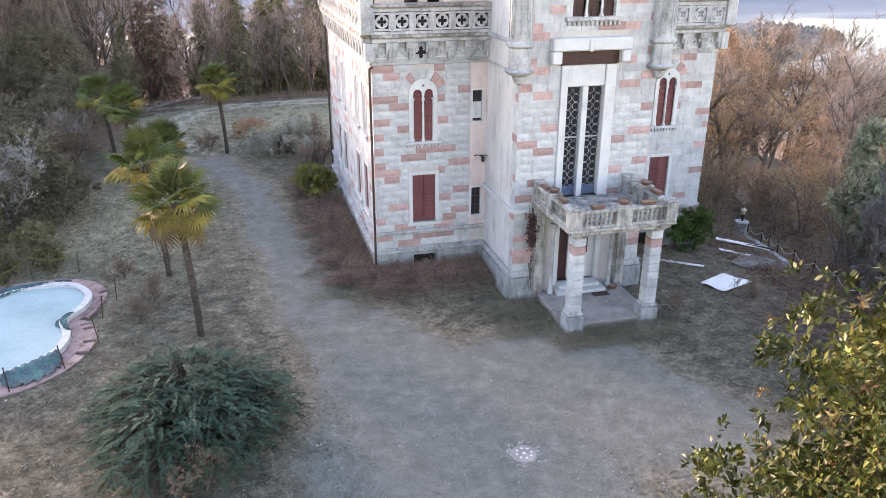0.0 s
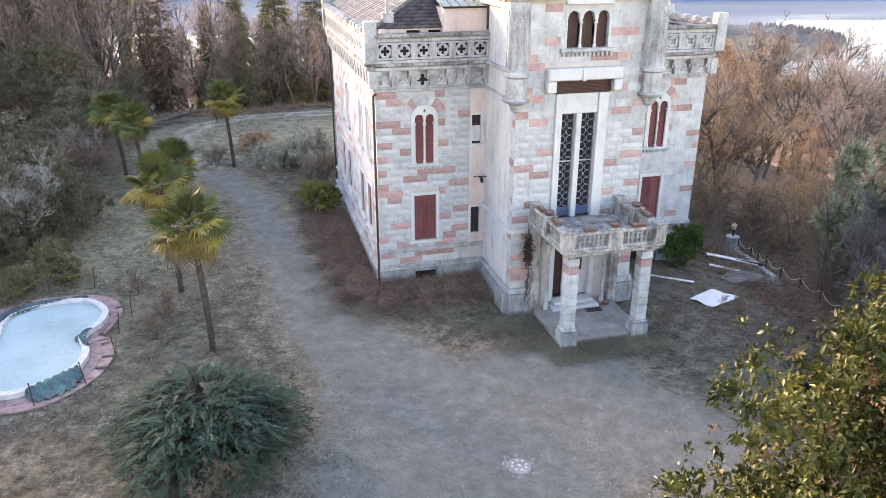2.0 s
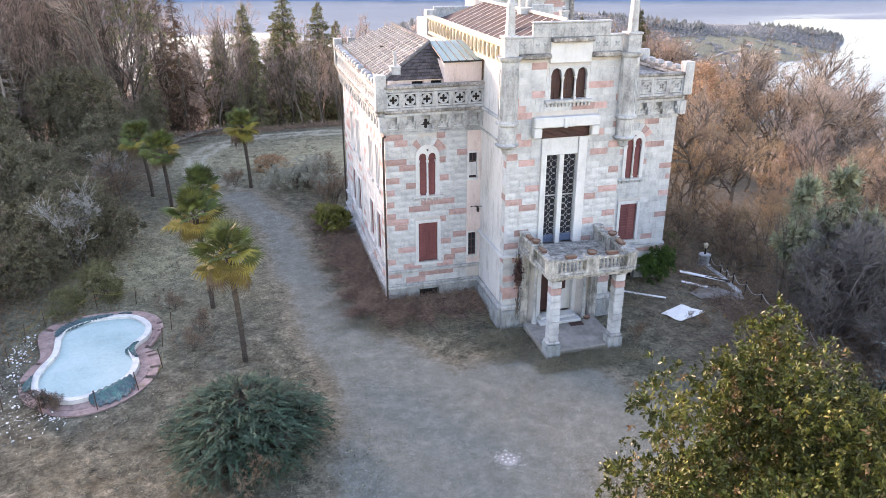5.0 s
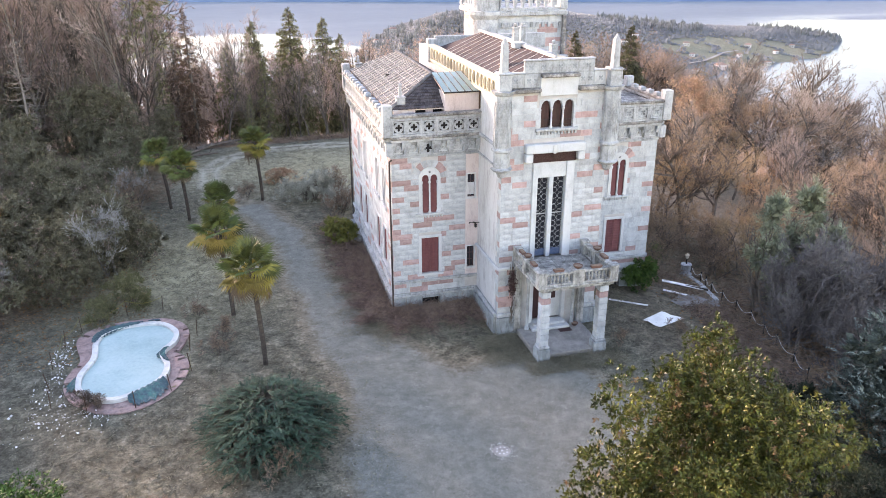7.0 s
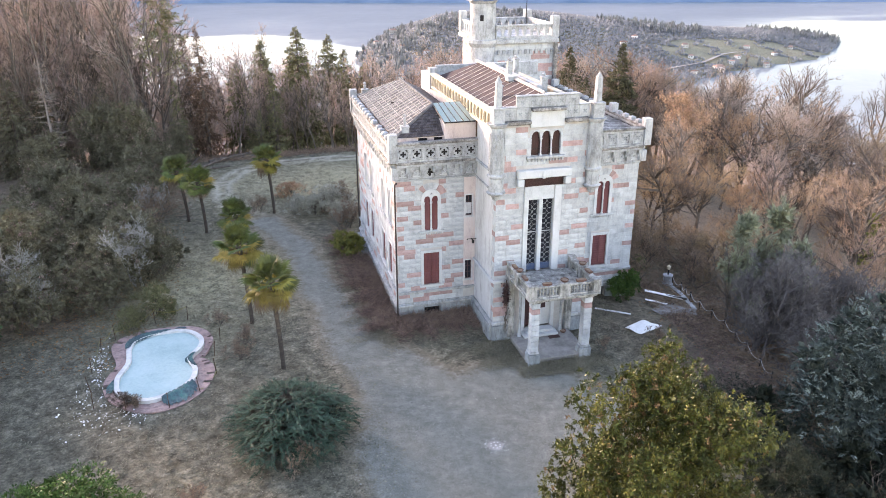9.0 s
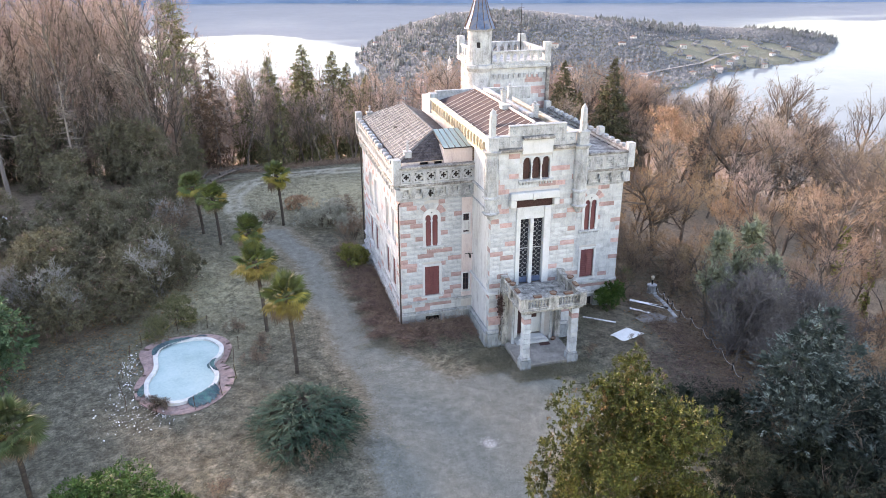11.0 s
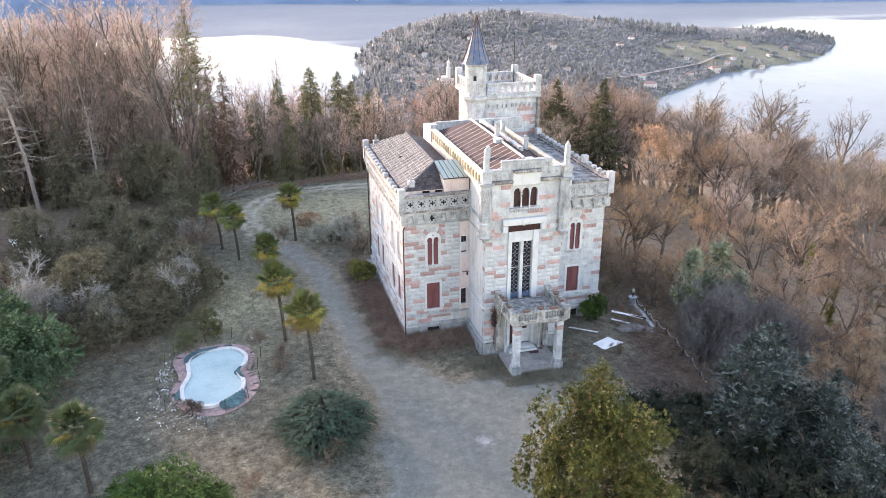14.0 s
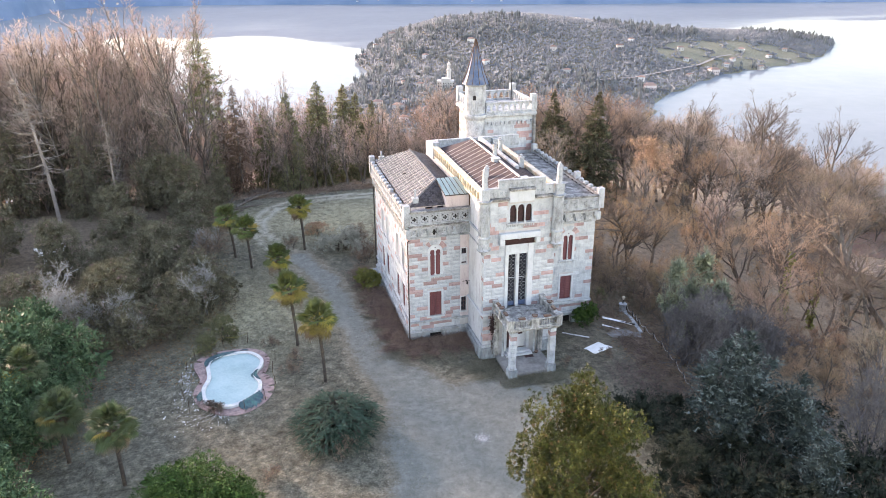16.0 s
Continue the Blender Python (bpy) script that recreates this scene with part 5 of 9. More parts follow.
s.box(7.7, 8.58, -0.15, 0.07, 13.95, 14.659, 0, 0.02)
rail = part("parapet", s, CARVED, villa, "parapet with pierced flower panels")


# flat darker petals imitate the shade in pierced hollows
def flower_mesh():
    s = Shell(front(0))
    s.polar(0, 0, lambda t: 0.001, lambda t: 0.04 + 0.11 * abs(math.sin(2 * t)), 0.0, 0.004, 32)
    return s.mesh("flower_opening", [PLINTH])


FLOWER = flower_mesh()
for u, z in ((4.25, 14.3), (4.95, 14.3), (5.35, 14.3), (7.95, 14.3), (8.35, 14.3), (8.95, 14.3), (5.05, 14.97), (5.75, 14.97), (6.65, 14.97), (7.45, 14.97), (8.2, 14.97)):
    place_piece("flower_opening", FLOWER, Matrix.Translation((u, TF - 0.084, z)), rail)
# flank cornices with ochre brackets
for mf, y1 in ((west(TL), 10.9), (east(TR), 10.9)):
    s = Shell(mf)
    s.box(TF + 0.3, y1, 0.0, 0.22, 13.3, 13.48, 0, 0.02)
    s.box(TF + 0.3, y1, -0.2, 0.30, 14.26, 14.42, 0, 0.03)
    s.box(TF + 0.3, y1, -0.2, 0.16, 13.48, 14.26)
    fr = part("frieze", s, OCHRE, villa, "ochre bracketed frieze along the centre roof")
    n = 22
    for k in range(n):
        u = TF + 0.5 + (y1 - TF - 0.6) * k / (n - 1)
        b = Shell(mf)
        b.box(u - 0.12, u + 0.12, 0.16, 0.26, 13.55, 14.2, 0, 0.02)
        b.box(u - 0.06, u + 0.06, 0.26, 0.30, 13.7, 14.1, 0, 0.02)
        part("bracket", b, OCHRE, fr)
post(TL + 0.05, 11.0, 13.2, 14.75, 0.34, villa)
post(TR - 0.05, 11.0, 13.2, 14.75, 0.34, villa)
# centre roof: brown sheets with pale battens
CR = [(TL + 0.1, TF + 0.4, 14.05), (6.6, TF + 0.4, 15.32), (TR - 0.1, TF + 0.4, 14.05), (TL + 0.1, 10.9, 14.05), (6.6, 8.9, 15.32), (TR - 0.1, 10.9, 14.05)]
s = Shell()
s.add(CR, [(0, 1, 4, 3), (1, 2, 5, 4), (3, 4, 5), (0, 2, 1)])
roof_mid = part("roof", s, BROWNROOF, villa, "brown metal roof with pale battens and ridge tiles")
for k in range(15):
    y = TF + 0.9 + 12.6 * k / 15
    s = Shell()
    a, b = Vector((TL + 0.12, y, 14.06)), Vector((6.55, y, 15.30))
    f = 1.0 if y < 8.6 else max(0.1, 1 - (y - 8.6) / 2.4)
    s.tube(a.lerp(b, 0.08), a.lerp(b, 0.96 * f), 0.035, 0.035, 4)
    part("batten", s, BATTEN, roof_mid)
    s = Shell()
    a, b = Vector((TR - 0.12, y, 14.06)), Vector((6.65, y, 15.30))
    s.tube(a.lerp(b, 0.08), a.lerp(b, 0.96 * f), 0.03, 0.03, 4)
    part("batten", s, BROWNROOF, roof_mid)
s = Shell()
for k in range(36):
    y = TF + 0.5 + 0.36 * k
    s.tube((6.6, y, 15.33), (6.6, y + 0.33, 15.36), 0.09, 0.11, 7)
part("ridge_tile", s, BATTEN, roof_mid, "pale mortared ridge tiles")
for x, y, z0, z1, r in ((4.9, -0.6, 14.4, 15.6, 0.14), (6.9, 3.3, 15.2, 16.4, 0.16), (8.2, 5.6, 14.6, 16.2, 0.16), (8.9, 2.2, 14.3, 15.5, 0.2), (6.4, 1.6, 15.2, 15.75, 0.3), (7.0, -3.6, 15.2, 15.55, 0.26)):
    s = Shell()
    s.box(x - r, x + r, y - r, y + r, z0, z1 - 0.3, 0, 0.02)
    s.box(x - r - 0.04, x + r + 0.04, y - r - 0.04, y + r + 0.04, z1 - 0.3, z1 - 0.22, 0, 0.01)
    if z1 - z0 > 1:
        s.lathe([(0.03, 0), (0.13, 0.06), (0.13, 0.16), (0.0, 0.26)], x, y, z1 - 0.22, 8)
    part("chimney", s, CARVED, roof_mid, "slender stone chimney with round cap")
s = Shell()
s.box(TR - 1.9, TR - 1.55, 0.4, 10.5, 14.1, 15.05, 0, 0.03)
part("roof_kerb", s, CARVED, roof_mid)
s = Shell()
s.box(3.9, 12.0, 10.95, 11.25, 13.9, 14.9, 0, 0.03)
part("rear_parapet", s, CARVED, villa)
s = Shell()
s.box(TL + 0.2, 8.2, 11.3, 14.6, 12.0, 13.4)
part("rear_roof", s, DARKSTONE, villa)

# rear tower with balustrade, and the round turret
s = Shell()
s.box(9.3, 15.35, 16.0, 22.2, -4.0, 15.6, 0)
tower = part("tower", s, STONE_J, villa, "square stair tower of pale stone")
STONE_JOBS.append((front(16.0), courses(9.3, 15.35, 10.5, 15.3, [], pink=0.12), tower, False))
STONE_JOBS.append((west(9.3), courses(16.0, 22.2, 10.5, 15.3, [], pink=0.12), tower, False))
s = Shell()
s.box(8.95, 15.7, 15.65, 22.55, 15.6, 15.95, 0, 0.06)
s.box(9.05, 15.6, 15.75, 22.45, 15.95, 16.05, 0, 0.02)
part("tower_cornice", s, CARVED, tower)
for k in range(11):
    u = 10.5 + 4.7 * k / 10
    s = Shell()
    s.box(u - 0.12, u + 0.12, 15.82, 15.999, 14.75, 15.1, 0, 0.02)
    part("corbel", s, CARVED, tower)


def tower_rail(mf, u0, u1, parent):
    s = Shell(mf)
    s.box(u0, u1, -0.12, 0.12, 16.05, 16.2, 0, 0.02)
    s.box(u0, u1, -0.15, 0.15, 16.95, 17.1, 0, 0.03)
    r = part("balustrade", s, CARVED, parent, "stone balustrade with pointed arches")
    n = max(2, int((u1 - u0) / 0.62))
    for k in range(n):
        c = u0 + (u1 - u0) * (k + 0.5) / n
        w = (u1 - u0) / n / 2
        a = Shell(mf)
        a.column(c - w + 0.001, c + w - 0.001, lambda u: 16.2 + (0.0 if abs(u - c) > w * 0.62 else 0.42 + 0.3 * (1 - abs(u - c) / (w * 0.62))), lambda u: 16.949, -0.07, 0.07, 13)
        part("arch", a, CARVED, r)


tower_rail(front(15.95), 10.2, 15.2, tower)
tower_rail(west(9.25), 17.4, 22.0, tower)
tower_rail(east(15.4), 16.2, 22.2, tower)
tower_rail(front(22.25), 9.6, 15.1, tower)
for x, y in ((15.35, 15.95), (15.35, 22.25), (9.3, 22.25)):
    post(x, y, 16.05, 17.75, 0.3, tower)
s = Shell()
s.box(15.3, 15.6, 15.6, 15.9, 11.0, 15.6, 0, 0.05)
part("tower_pipe_shaft", s, DARKSTONE, tower)
s = Shell()
s.lathe([(0.9, 9.5), (1.02, 10.0), (1.02, 15.4), (1.3, 15.75), (1.3, 16.0), (1.03, 16.05), (1.03, 18.8), (1.12, 18.9), (1.2, 19.05)], 9.25, 16.4, 0, 20)
turret = part("turret", s, CARVED, villa, "round turret with blue conical roof")
s = Shell()
s.lathe([(1.38, 19.02), (1.34, 19.1), (0.95, 20.0), (0.55, 21.3), (0.22, 22.6), (0.05, 23.3), (0.0, 23.5)], 9.25, 16.4, 0, 12)
part("cone_roof", s, SPIRE, turret, "blue-grey conical roof")
for k in range(12):
    a = 2 * math.pi * k / 12
    s = Shell()
    rr = [(1.36, 19.1), (0.96, 20.0), (0.56, 21.3), (0.23, 22.6), (0.06, 23.3)]
    pts = [(9.25 + r * math.cos(a), 16.4 + r * math.sin(a), z + 0.02) for r, z in rr]
    s.path(pts, [0.03] * 5, 4)
    part("roof_seam", s, RUST, turret)
for a in (-1.95,):
    mf = Matrix.Translation((9.25, 16.4, 0)) @ Euler((0, 0, a + math.pi / 2)).to_matrix().to_4x4() @ front(0)
    s = Shell(mf)
    s.box(-0.14, 0.14, 1.0, 1.05, 17.5, 17.95)
    part("turret_window", s, VOID, turret)
s = Shell()
s.path([(15.0, 21.6, 16.0), (15.0, 21.6, 20.6)], [0.04, 0.025], 5)
s.tube((14.6, 21.6, 18.6), (15.4, 21.6, 18.6), 0.02, 0.02, 4)
s.tube((14.75, 21.6, 20.2), (15.25, 21.6, 20.2), 0.02, 0.02, 4)
part("aerial", s, IRON, tower)


# porch
def porch():
    p = thing("porch", (0, 0, 0), "stone entrance porch with balcony, pillars and tiled top", "porch")
    s = Shell()
    s.box(4.72, 8.68, -7.48, TF - 0.27, -0.6, 0.20, 0, 0.04)
    part("floor_slab", s, CONCRETE, p, "stained concrete porch floor")
    for k, (a, b, y0) in enumerate(((5.45, 7.75, -4.95), (5.65, 7.55, -4.65))):
        s = Shell()
        s.box(a, b, y0, TF - 0.05, 0.201 + 0.16 * k, 0.36 + 0.16 * k, 0, 0.03)
        part("step", s, WHITE, p)
    for cx in (5.05, 8.35):
        s = Shell()
        s.box(cx - 0.36, cx + 0.36, -7.70, -6.98, -0.6, 0.62, 1, 0.04)
        s.box(cx - 0.32, cx + 0.32, -7.66, -7.02, 0.621, 0.78, 0, 0.05)
        pil = part("pillar", s, [CARVED, PLINTH], p, "square pillar of banded grey and pink stone")
        for k in range(9):
            z = 0.781 + k * 0.355
            q = Shell()
            q.box(cx - 0.255, cx + 0.255, -7.595, -7.085, z, z + 0.345, 0, 0.03)
            part("stone_block", q, PINK if k == 7 else STONE, pil)
        q = Shell()
        q.box(cx - 0.31, cx + 0.31, -7.65, -7.03, 3.976, 4.13, 0, 0.04)
        part("capital", q, OLDSTONE, pil)
    for cx in (4.75, 8.65):
        s = Shell()
        s.box(cx - 0.2, cx + 0.2, TF - 0.35, TF - 0.01, 0.1, 4.13, 0, 0.03)
        part("pilaster", s, OLDSTONE, p)
    s = Shell()
    s.box(4.55, 8.78, -7.80, TF - 0.01, 4.131, 4.30, 0, 0.03)
    s.box(4.42, 8.92, -7.95, TF - 0.01, 4.301, 4.42, 0, 0.04)
    part("slab", s, OLDSTONE, p, "moulded balcony slab")
    s = Shell()
    for i in range(9):
        for j in range(7):
            s.box(4.95 + 0.40 * i, 5.32 + 0.40 * i, -7.35 + 0.45 * j, -6.93 + 0.45 * j, 4.421, 4.445 + 0.004 * ((i * 3 + j) % 3), 0, 0.006)
    part("paving_tile", s, OLDSTONE, p, "mossy balcony tiles")
    for x0, x1, y0, y1 in ((4.5, 8.84, -7.86, -7.56), (4.5, 4.80, -7.518, TF - 0.1), (8.54, 8.84, -7.518, TF - 0.1)):
        s = Shell()
        s.box(x0, x1, y0, y1, 4.421, 4.53, 0, 0.02)
        part("bottom_rail", s, OLDSTONE, p)
        s = Shell()
        s.box(x0 - 0.04, x1 + 0.04, y0 - 0.04, y1, 5.04, 5.17, 0, 0.03)
        part("handrail", s, OLDSTONE, p, "weathered stone handrail")
    prof = [(0.055, 0), (0.06, 0.06), (0.035, 0.10), (0.075, 0.24), (0.045, 0.40), (0.06, 0.45), (0.06, 0.51)]
    b = Shell()
    b.lathe(prof, 0, 0, 0, 8)
    me = b.mesh("baluster", [OLDSTONE])
    spots = [(4.98 + 0.2 * k, -7.71) for k in range(7)] + [(7.1 + 0.2 * k, -7.71) for k in range(7)]
    spots += [(4.65, -7.3 + 0.205 * k) for k in range(16)] + [(8.69, -7.3 + 0.205 * k) for k in range(16)]
    for x, y in spots:
        if abs(y + 5.75) < 0.25 and y > -7.5:
            continue
        place_piece("baluster", me, Matrix.Translation((x, y, 4.53)), p)
    for x, y, w in ((4.66, -7.70, 0.24), (8.68, -7.70, 0.24), (6.65, -7.72, 0.33), (4.65, -5.75, 0.24), (8.69, -5.75, 0.24), (4.65, TF - 0.25, 0.2), (8.69, TF - 0.25, 0.2)):
        s = Shell()
        s.box(x - w, x + w, y - 0.22, y + 0.22, 4.422, 5.20, 0, 0.03)
        s.box(x - w - 0.04, x + w + 0.04, y - 0.26, y + 0.26, 5.201, 5.28, 0, 0.03)
        part("pedestal", s, OLDSTONE, p)
    # entrance
    s = Shell()
    s.box(5.50, 5.72, TF - 0.16, TF + 0.2, 0.35, 3.3, 0, 0.02)
    s.box(7.48, 7.70, TF - 0.16, TF + 0.2, 0.35, 3.3, 0, 0.02)
    s.box(5.50, 7.70, TF - 0.18, TF + 0.2, 3.301, 3.6, 0, 0.03)
    s.box(6.25, 6.38, TF + 0.05, TF + 0.2, 0.5, 3.3, 0, 0.02)
    d = part("entrance", s, WHITE, p, "white marble door surround with a dark door")
    s = Shell()
    s.box(5.72, 6.25, TF + 0.2, TF + 0.25, 0.5, 3.3)
    part("door", s, DARKWOOD, d)
    s = Shell()
    s.box(6.38, 7.48, TF + 0.12, TF + 0.18, 0.5, 3.3)
    part("side_panel", s, WHITE, d)
    s = Shell()
    s.box(6.8, 7.2, TF + 0.10, TF + 0.12, 1.7, 2.9)
    part("sidelight", s, DARKWOOD, d)
    for x in (5.25, 8.0):
        s = Shell()
        s.lathe([(0.14, 0.22), (0.14, 0.4), (0.09, 0.5), (0.08, 3.0), (0.15, 3.25), (0.16, 3.45)], x, TF - 0.55, 0, 12)
        part("column", s, CARVED, d)
    return p


porch()


# ---- plants ----


def unit(v):
    return v / np.maximum(np.linalg.norm(v, axis=-1, keepdims=True), 1e-9)


def side_of(w, gen):
    """A random direction across each row of w."""
    r = gen.normal(size=w.shape)
    return unit(r - (r * w).sum(-1, keepdims=True) * w)


def prisms(p0, p1, r0, r1, n=3):
    """Tapered n-sided stems between two arrays of points."""
    w = unit(p1 - p0)
    a = unit(np.cross(w, np.where(np.abs(w[:, 2:3]) > 0.9, [[1.0, 0, 0]], [[0, 0, 1.0]])))
    b = np.cross(w, a)
    rings = []
    for p, r in ((p0, r0), (p1, r1)):
        for i in range(n):
            t = 2 * math.pi * i / n
            rings.append(p + (a * math.cos(t) + b * math.sin(t)) * r[:, None])
    v = np.stack(rings, 1).reshape(-1, 3)
    base = np.arange(len(p0))[:, None] * (2 * n)
    f = np.concatenate([base + np.array([[i, (i + 1) % n, n + (i + 1) % n, n + i]]) for i in range(n)], 0)
    return v, f


def slivers(p0, p1, w, gen):
    """Thin three-cornered twigs or blades."""
    s = side_of(unit(p1 - p0), gen) * (np.asarray(w)[:, None] / 2)
    v = np.stack([p0 - s, p0 + s, p1], 1).reshape(-1, 3)
    return v, np.arange(len(p0) * 3).reshape(-1, 3)


def blades(base, way, across, length, width, bend=0.0):
    """Four-cornered leaves: base, two shoulders, tip."""
    L, W = np.asarray(length)[:, None], np.asarray(width)[:, None]
    mid = base + way * L * 0.5
    drop = np.array([0, 0, -1.0]) * L * bend
    v = np.stack([base, mid + across * W / 2, base + way * L + drop, mid - across * W / 2], 1).reshape(-1, 3)
    return v, np.arange(len(base) * 4).reshape(-1, 4)


def joined(parts):
    vs, fs, n = [], [], 0
    for v, f in parts:
        vs.append(v)
        fs.append(f + n)
        n += len(v)
    return np.concatenate(vs), np.concatenate(fs)


def branching(gen, height, counts, droop=0.0, lean=0.08, trunk=0.72, angle=(32, 62), shrink=(0.34, 0.62), rad=0.015, first=0.3, stems=1):
    """Branch by branch: lists of (p0, p1, r0, r1) for every level."""
    levels = []
    start = np.zeros((stems, 3))
    if stems > 1:
        start[:, :2] = gen.normal(size=(stems, 2)) * 0.25
    way = unit(np.array([[0, 0, 1.0]]) + gen.normal(size=(stems, 3)) * (lean if stems == 1 else 0.35))
    length = np.full(stems, height * trunk) * gen.uniform(0.8, 1.1, stems)
    radius = np.full(stems, height * rad)
    for lv in range(len(counts) + 1):
        k = 5 if lv == 0 else (3 if lv < 3 else 1 if lv > 3 else 2)
        pts, p, w = [start], start, way
        for i in range(k):
            w = unit(w + gen.normal(size=w.shape) * (0.10 if lv == 0 else 0.20) + np.array([0, 0, 0.10 - droop]) * (lv > 0))
            p = p + w * (length / k)[:, None]
            pts.append(p)
        pts = np.stack(pts, 1)
        ts = np.linspace(1, 0.35 if lv < 2 else 0.25, k + 1)
        levels.append([(pts[:, i], pts[:, i + 1], radius * ts[i], radius * ts[i + 1]) for i in range(k)])
        if lv == len(counts):
            break
        n = counts[lv]
        par = np.repeat(np.arange(len(start)), n)
        t = gen.uniform(first if lv == 0 else 0.25, 1.0, len(par))
        x = t * k
        i0 = np.minimum(x.astype(int), k - 1)
        fr = (x - i0)[:, None]
        base = pts[par, i0] * (1 - fr) + pts[par, i0 + 1] * fr
        pw = unit(pts[par, i0 + 1] - pts[par, i0])
        a = np.radians(gen.uniform(*angle, len(par)))[:, None]
        way = unit(pw * np.cos(a) + side_of(pw, gen) * np.sin(a))
        length = length[par] * gen.uniform(*shrink, len(par)) * (1.25 - 0.55 * t)
        radius = radius[par] * 0.55 * (1.1 - 0.5 * t)
        start = base
    return levels


def bare_tree(name, seed, height, counts, mt_wood, mt_twig, label, category="tree", leaf=None, leaves=0, twig=0.022, brush=3, **kw):
    """A leafless tree: trunk with limbs, and a crown of twigs."""
    gen = np.random.default_rng(seed)
    lv = branching(gen, height, counts, **kw)
    t = thing(name, (0, 0, 0), label, category)
    solid = [prisms(*s, n=5 if i == 0 else 3) for i, l in enumerate(lv[:2]) for s in l]
    part("trunk", array_mesh("trunk", *joined(solid), [mt_wood]), None, t)
    limbs = [slivers(s[0], s[1] + (s[1] - s[0]) * 0.35, np.maximum(s[2] * 2.2, twig), gen) for s in lv[2]]
    thin = [slivers(s[0], s[1] + (s[1] - s[0]) * 0.25, np.full(len(s[0]), twig * (1.5 if i == 0 else 0.8)), gen) for i, l in enumerate(lv[3:]) for s in l]
    for s in lv[-1]:
        i = np.repeat(np.arange(len(s[0])), brush)
        d = s[1][i] - s[0][i]
        long = np.linalg.norm(d, axis=-1, keepdims=True)
        foot = s[0][i] + d * gen.uniform(0.25, 0.95, (len(i), 1))
        way = unit(unit(d) + side_of(unit(d), gen) * 0.5 + np.array([0, 0, 0.18]))
        thin.append(slivers(foot, foot + way * long * gen.uniform(0.45, 0.9, (len(i), 1)), np.full(len(i), twig * 0.72), gen))
    wood_first = [0] * sum(len(f) for v, f in limbs) + [1] * sum(len(f) for v, f in thin)
    part("crown", array_mesh("crown", *joined(limbs + thin), [mt_wood, mt_twig], wood_first), None, t)
    if leaf is not None:
        ends = np.concatenate([s[1] for s in lv[-1]])
        pick = ends[gen.integers(0, len(ends), leaves)] + gen.normal(size=(leaves, 3)) * 0.15
        w = unit(gen.normal(size=(leaves, 3)))
        part("leaves", array_mesh("leaves", *blades(pick, w, side_of(w, gen), gen.uniform(0.12, 0.24, leaves), gen.uniform(0.07, 0.13, leaves)), [leaf]), None, t)
    return t


def leaf_crown(gen, lobes, count, length, width, flat=0.35, depth=0.35, bend=0.1, per=34, clump=0.24, ragged=0.13, whorl=0.65):
    """Leaves on the shells of several uneven lobes (x, y, z, rx, ry, rz)."""
    lobes = np.array(lobes, float)
    share = lobes[:, 3] * lobes[:, 5]
    which = gen.choice(len(lobes), count, p=share / share.sum())
    # leaves gather in sprays
    sprays = max(8, count // per)
    sdir = unit(gen.normal(size=(sprays, 3)) + np.array([0, 0, 0.25]))
    sw = which[:sprays] if sprays <= count else which
    srad = 1 - depth * gen.random(sprays) ** 1.3
    swob = 1 + ragged * gen.normal(size=sprays)
    sc = lobes[sw, :3] + sdir * lobes[sw, 3:] * (srad * swob)[:, None]
    pick = gen.integers(0, sprays, count)
    size = lobes[sw[pick], 3:].mean(1, keepdims=True)
    base = sc[pick] + gen.normal(size=(count, 3)) * np.minimum((0.10 if clump < 0.28 else 0.14) * size, clump)
    w = unit(sdir[pick] * 0.9 + gen.normal(size=(count, 3)) * whorl + np.array([0, 0, 0.15]))
    nrm = unit(sdir[pick] * flat + np.array([0, 0, flat]) + gen.normal(size=(count, 3)) * 0.45)
    a = unit(np.cross(w, nrm))
    return blades(base, w, a, gen.uniform(0.7, 1.25, count) * length, gen.uniform(0.7, 1.2, count) * width, bend)


def lumpy(gen, lobes, k=11, f=0.5):
    """Breaks each large lobe into smaller rounded clumps over its surface."""
    out = []
    for x, y, z, rx, ry, rz in lobes:
        if rx < 0.9:
            out.append((x, y, z, rx, ry, rz))
            continue
        way = unit(gen.normal(size=(k, 3)) + np.array([0, 0, 0.45]))
        for w in way:
            s = f * gen.uniform(0.75, 1.2)
            g = 1 - f * 0.75
            out.append((x + w[0] * rx * g, y + w[1] * ry * g, z + w[2] * rz * g, rx * s, ry * s, rz * s))
    return out


def plumes(gen, base, way, length, n, blade, wide, droop=0.25):
    """Feathery sprays: n small scale-leaved twigs on both sides of each drooping axis."""
    i = np.repeat(np.arange(len(base)), n)
    u = gen.random((len(i), 1)) ** 0.85
    L = np.asarray(length)[i][:, None]
    up = np.array([0, 0, 1.0])
    pos = base[i] + way[i] * L * u - up * L * droop * u ** 2
    tan = unit(way[i] - up * 2 * droop * u)
    roll = unit(up + gen.normal(size=base.shape) * 0.35)[i]
    side = unit(np.cross(tan, roll)) * gen.choice([-1.0, 1.0], len(i))[:, None]
    d = unit(tan * 0.8 + side * (0.75 - 0.35 * u) + gen.normal(size=pos.shape) * 0.10)
    size = blade * (1.15 - 0.6 * u[:, 0]) * gen.uniform(0.75, 1.25, len(i))
    return blades(pos, d, unit(np.cross(d, roll)), size, size * wide, 0.05)


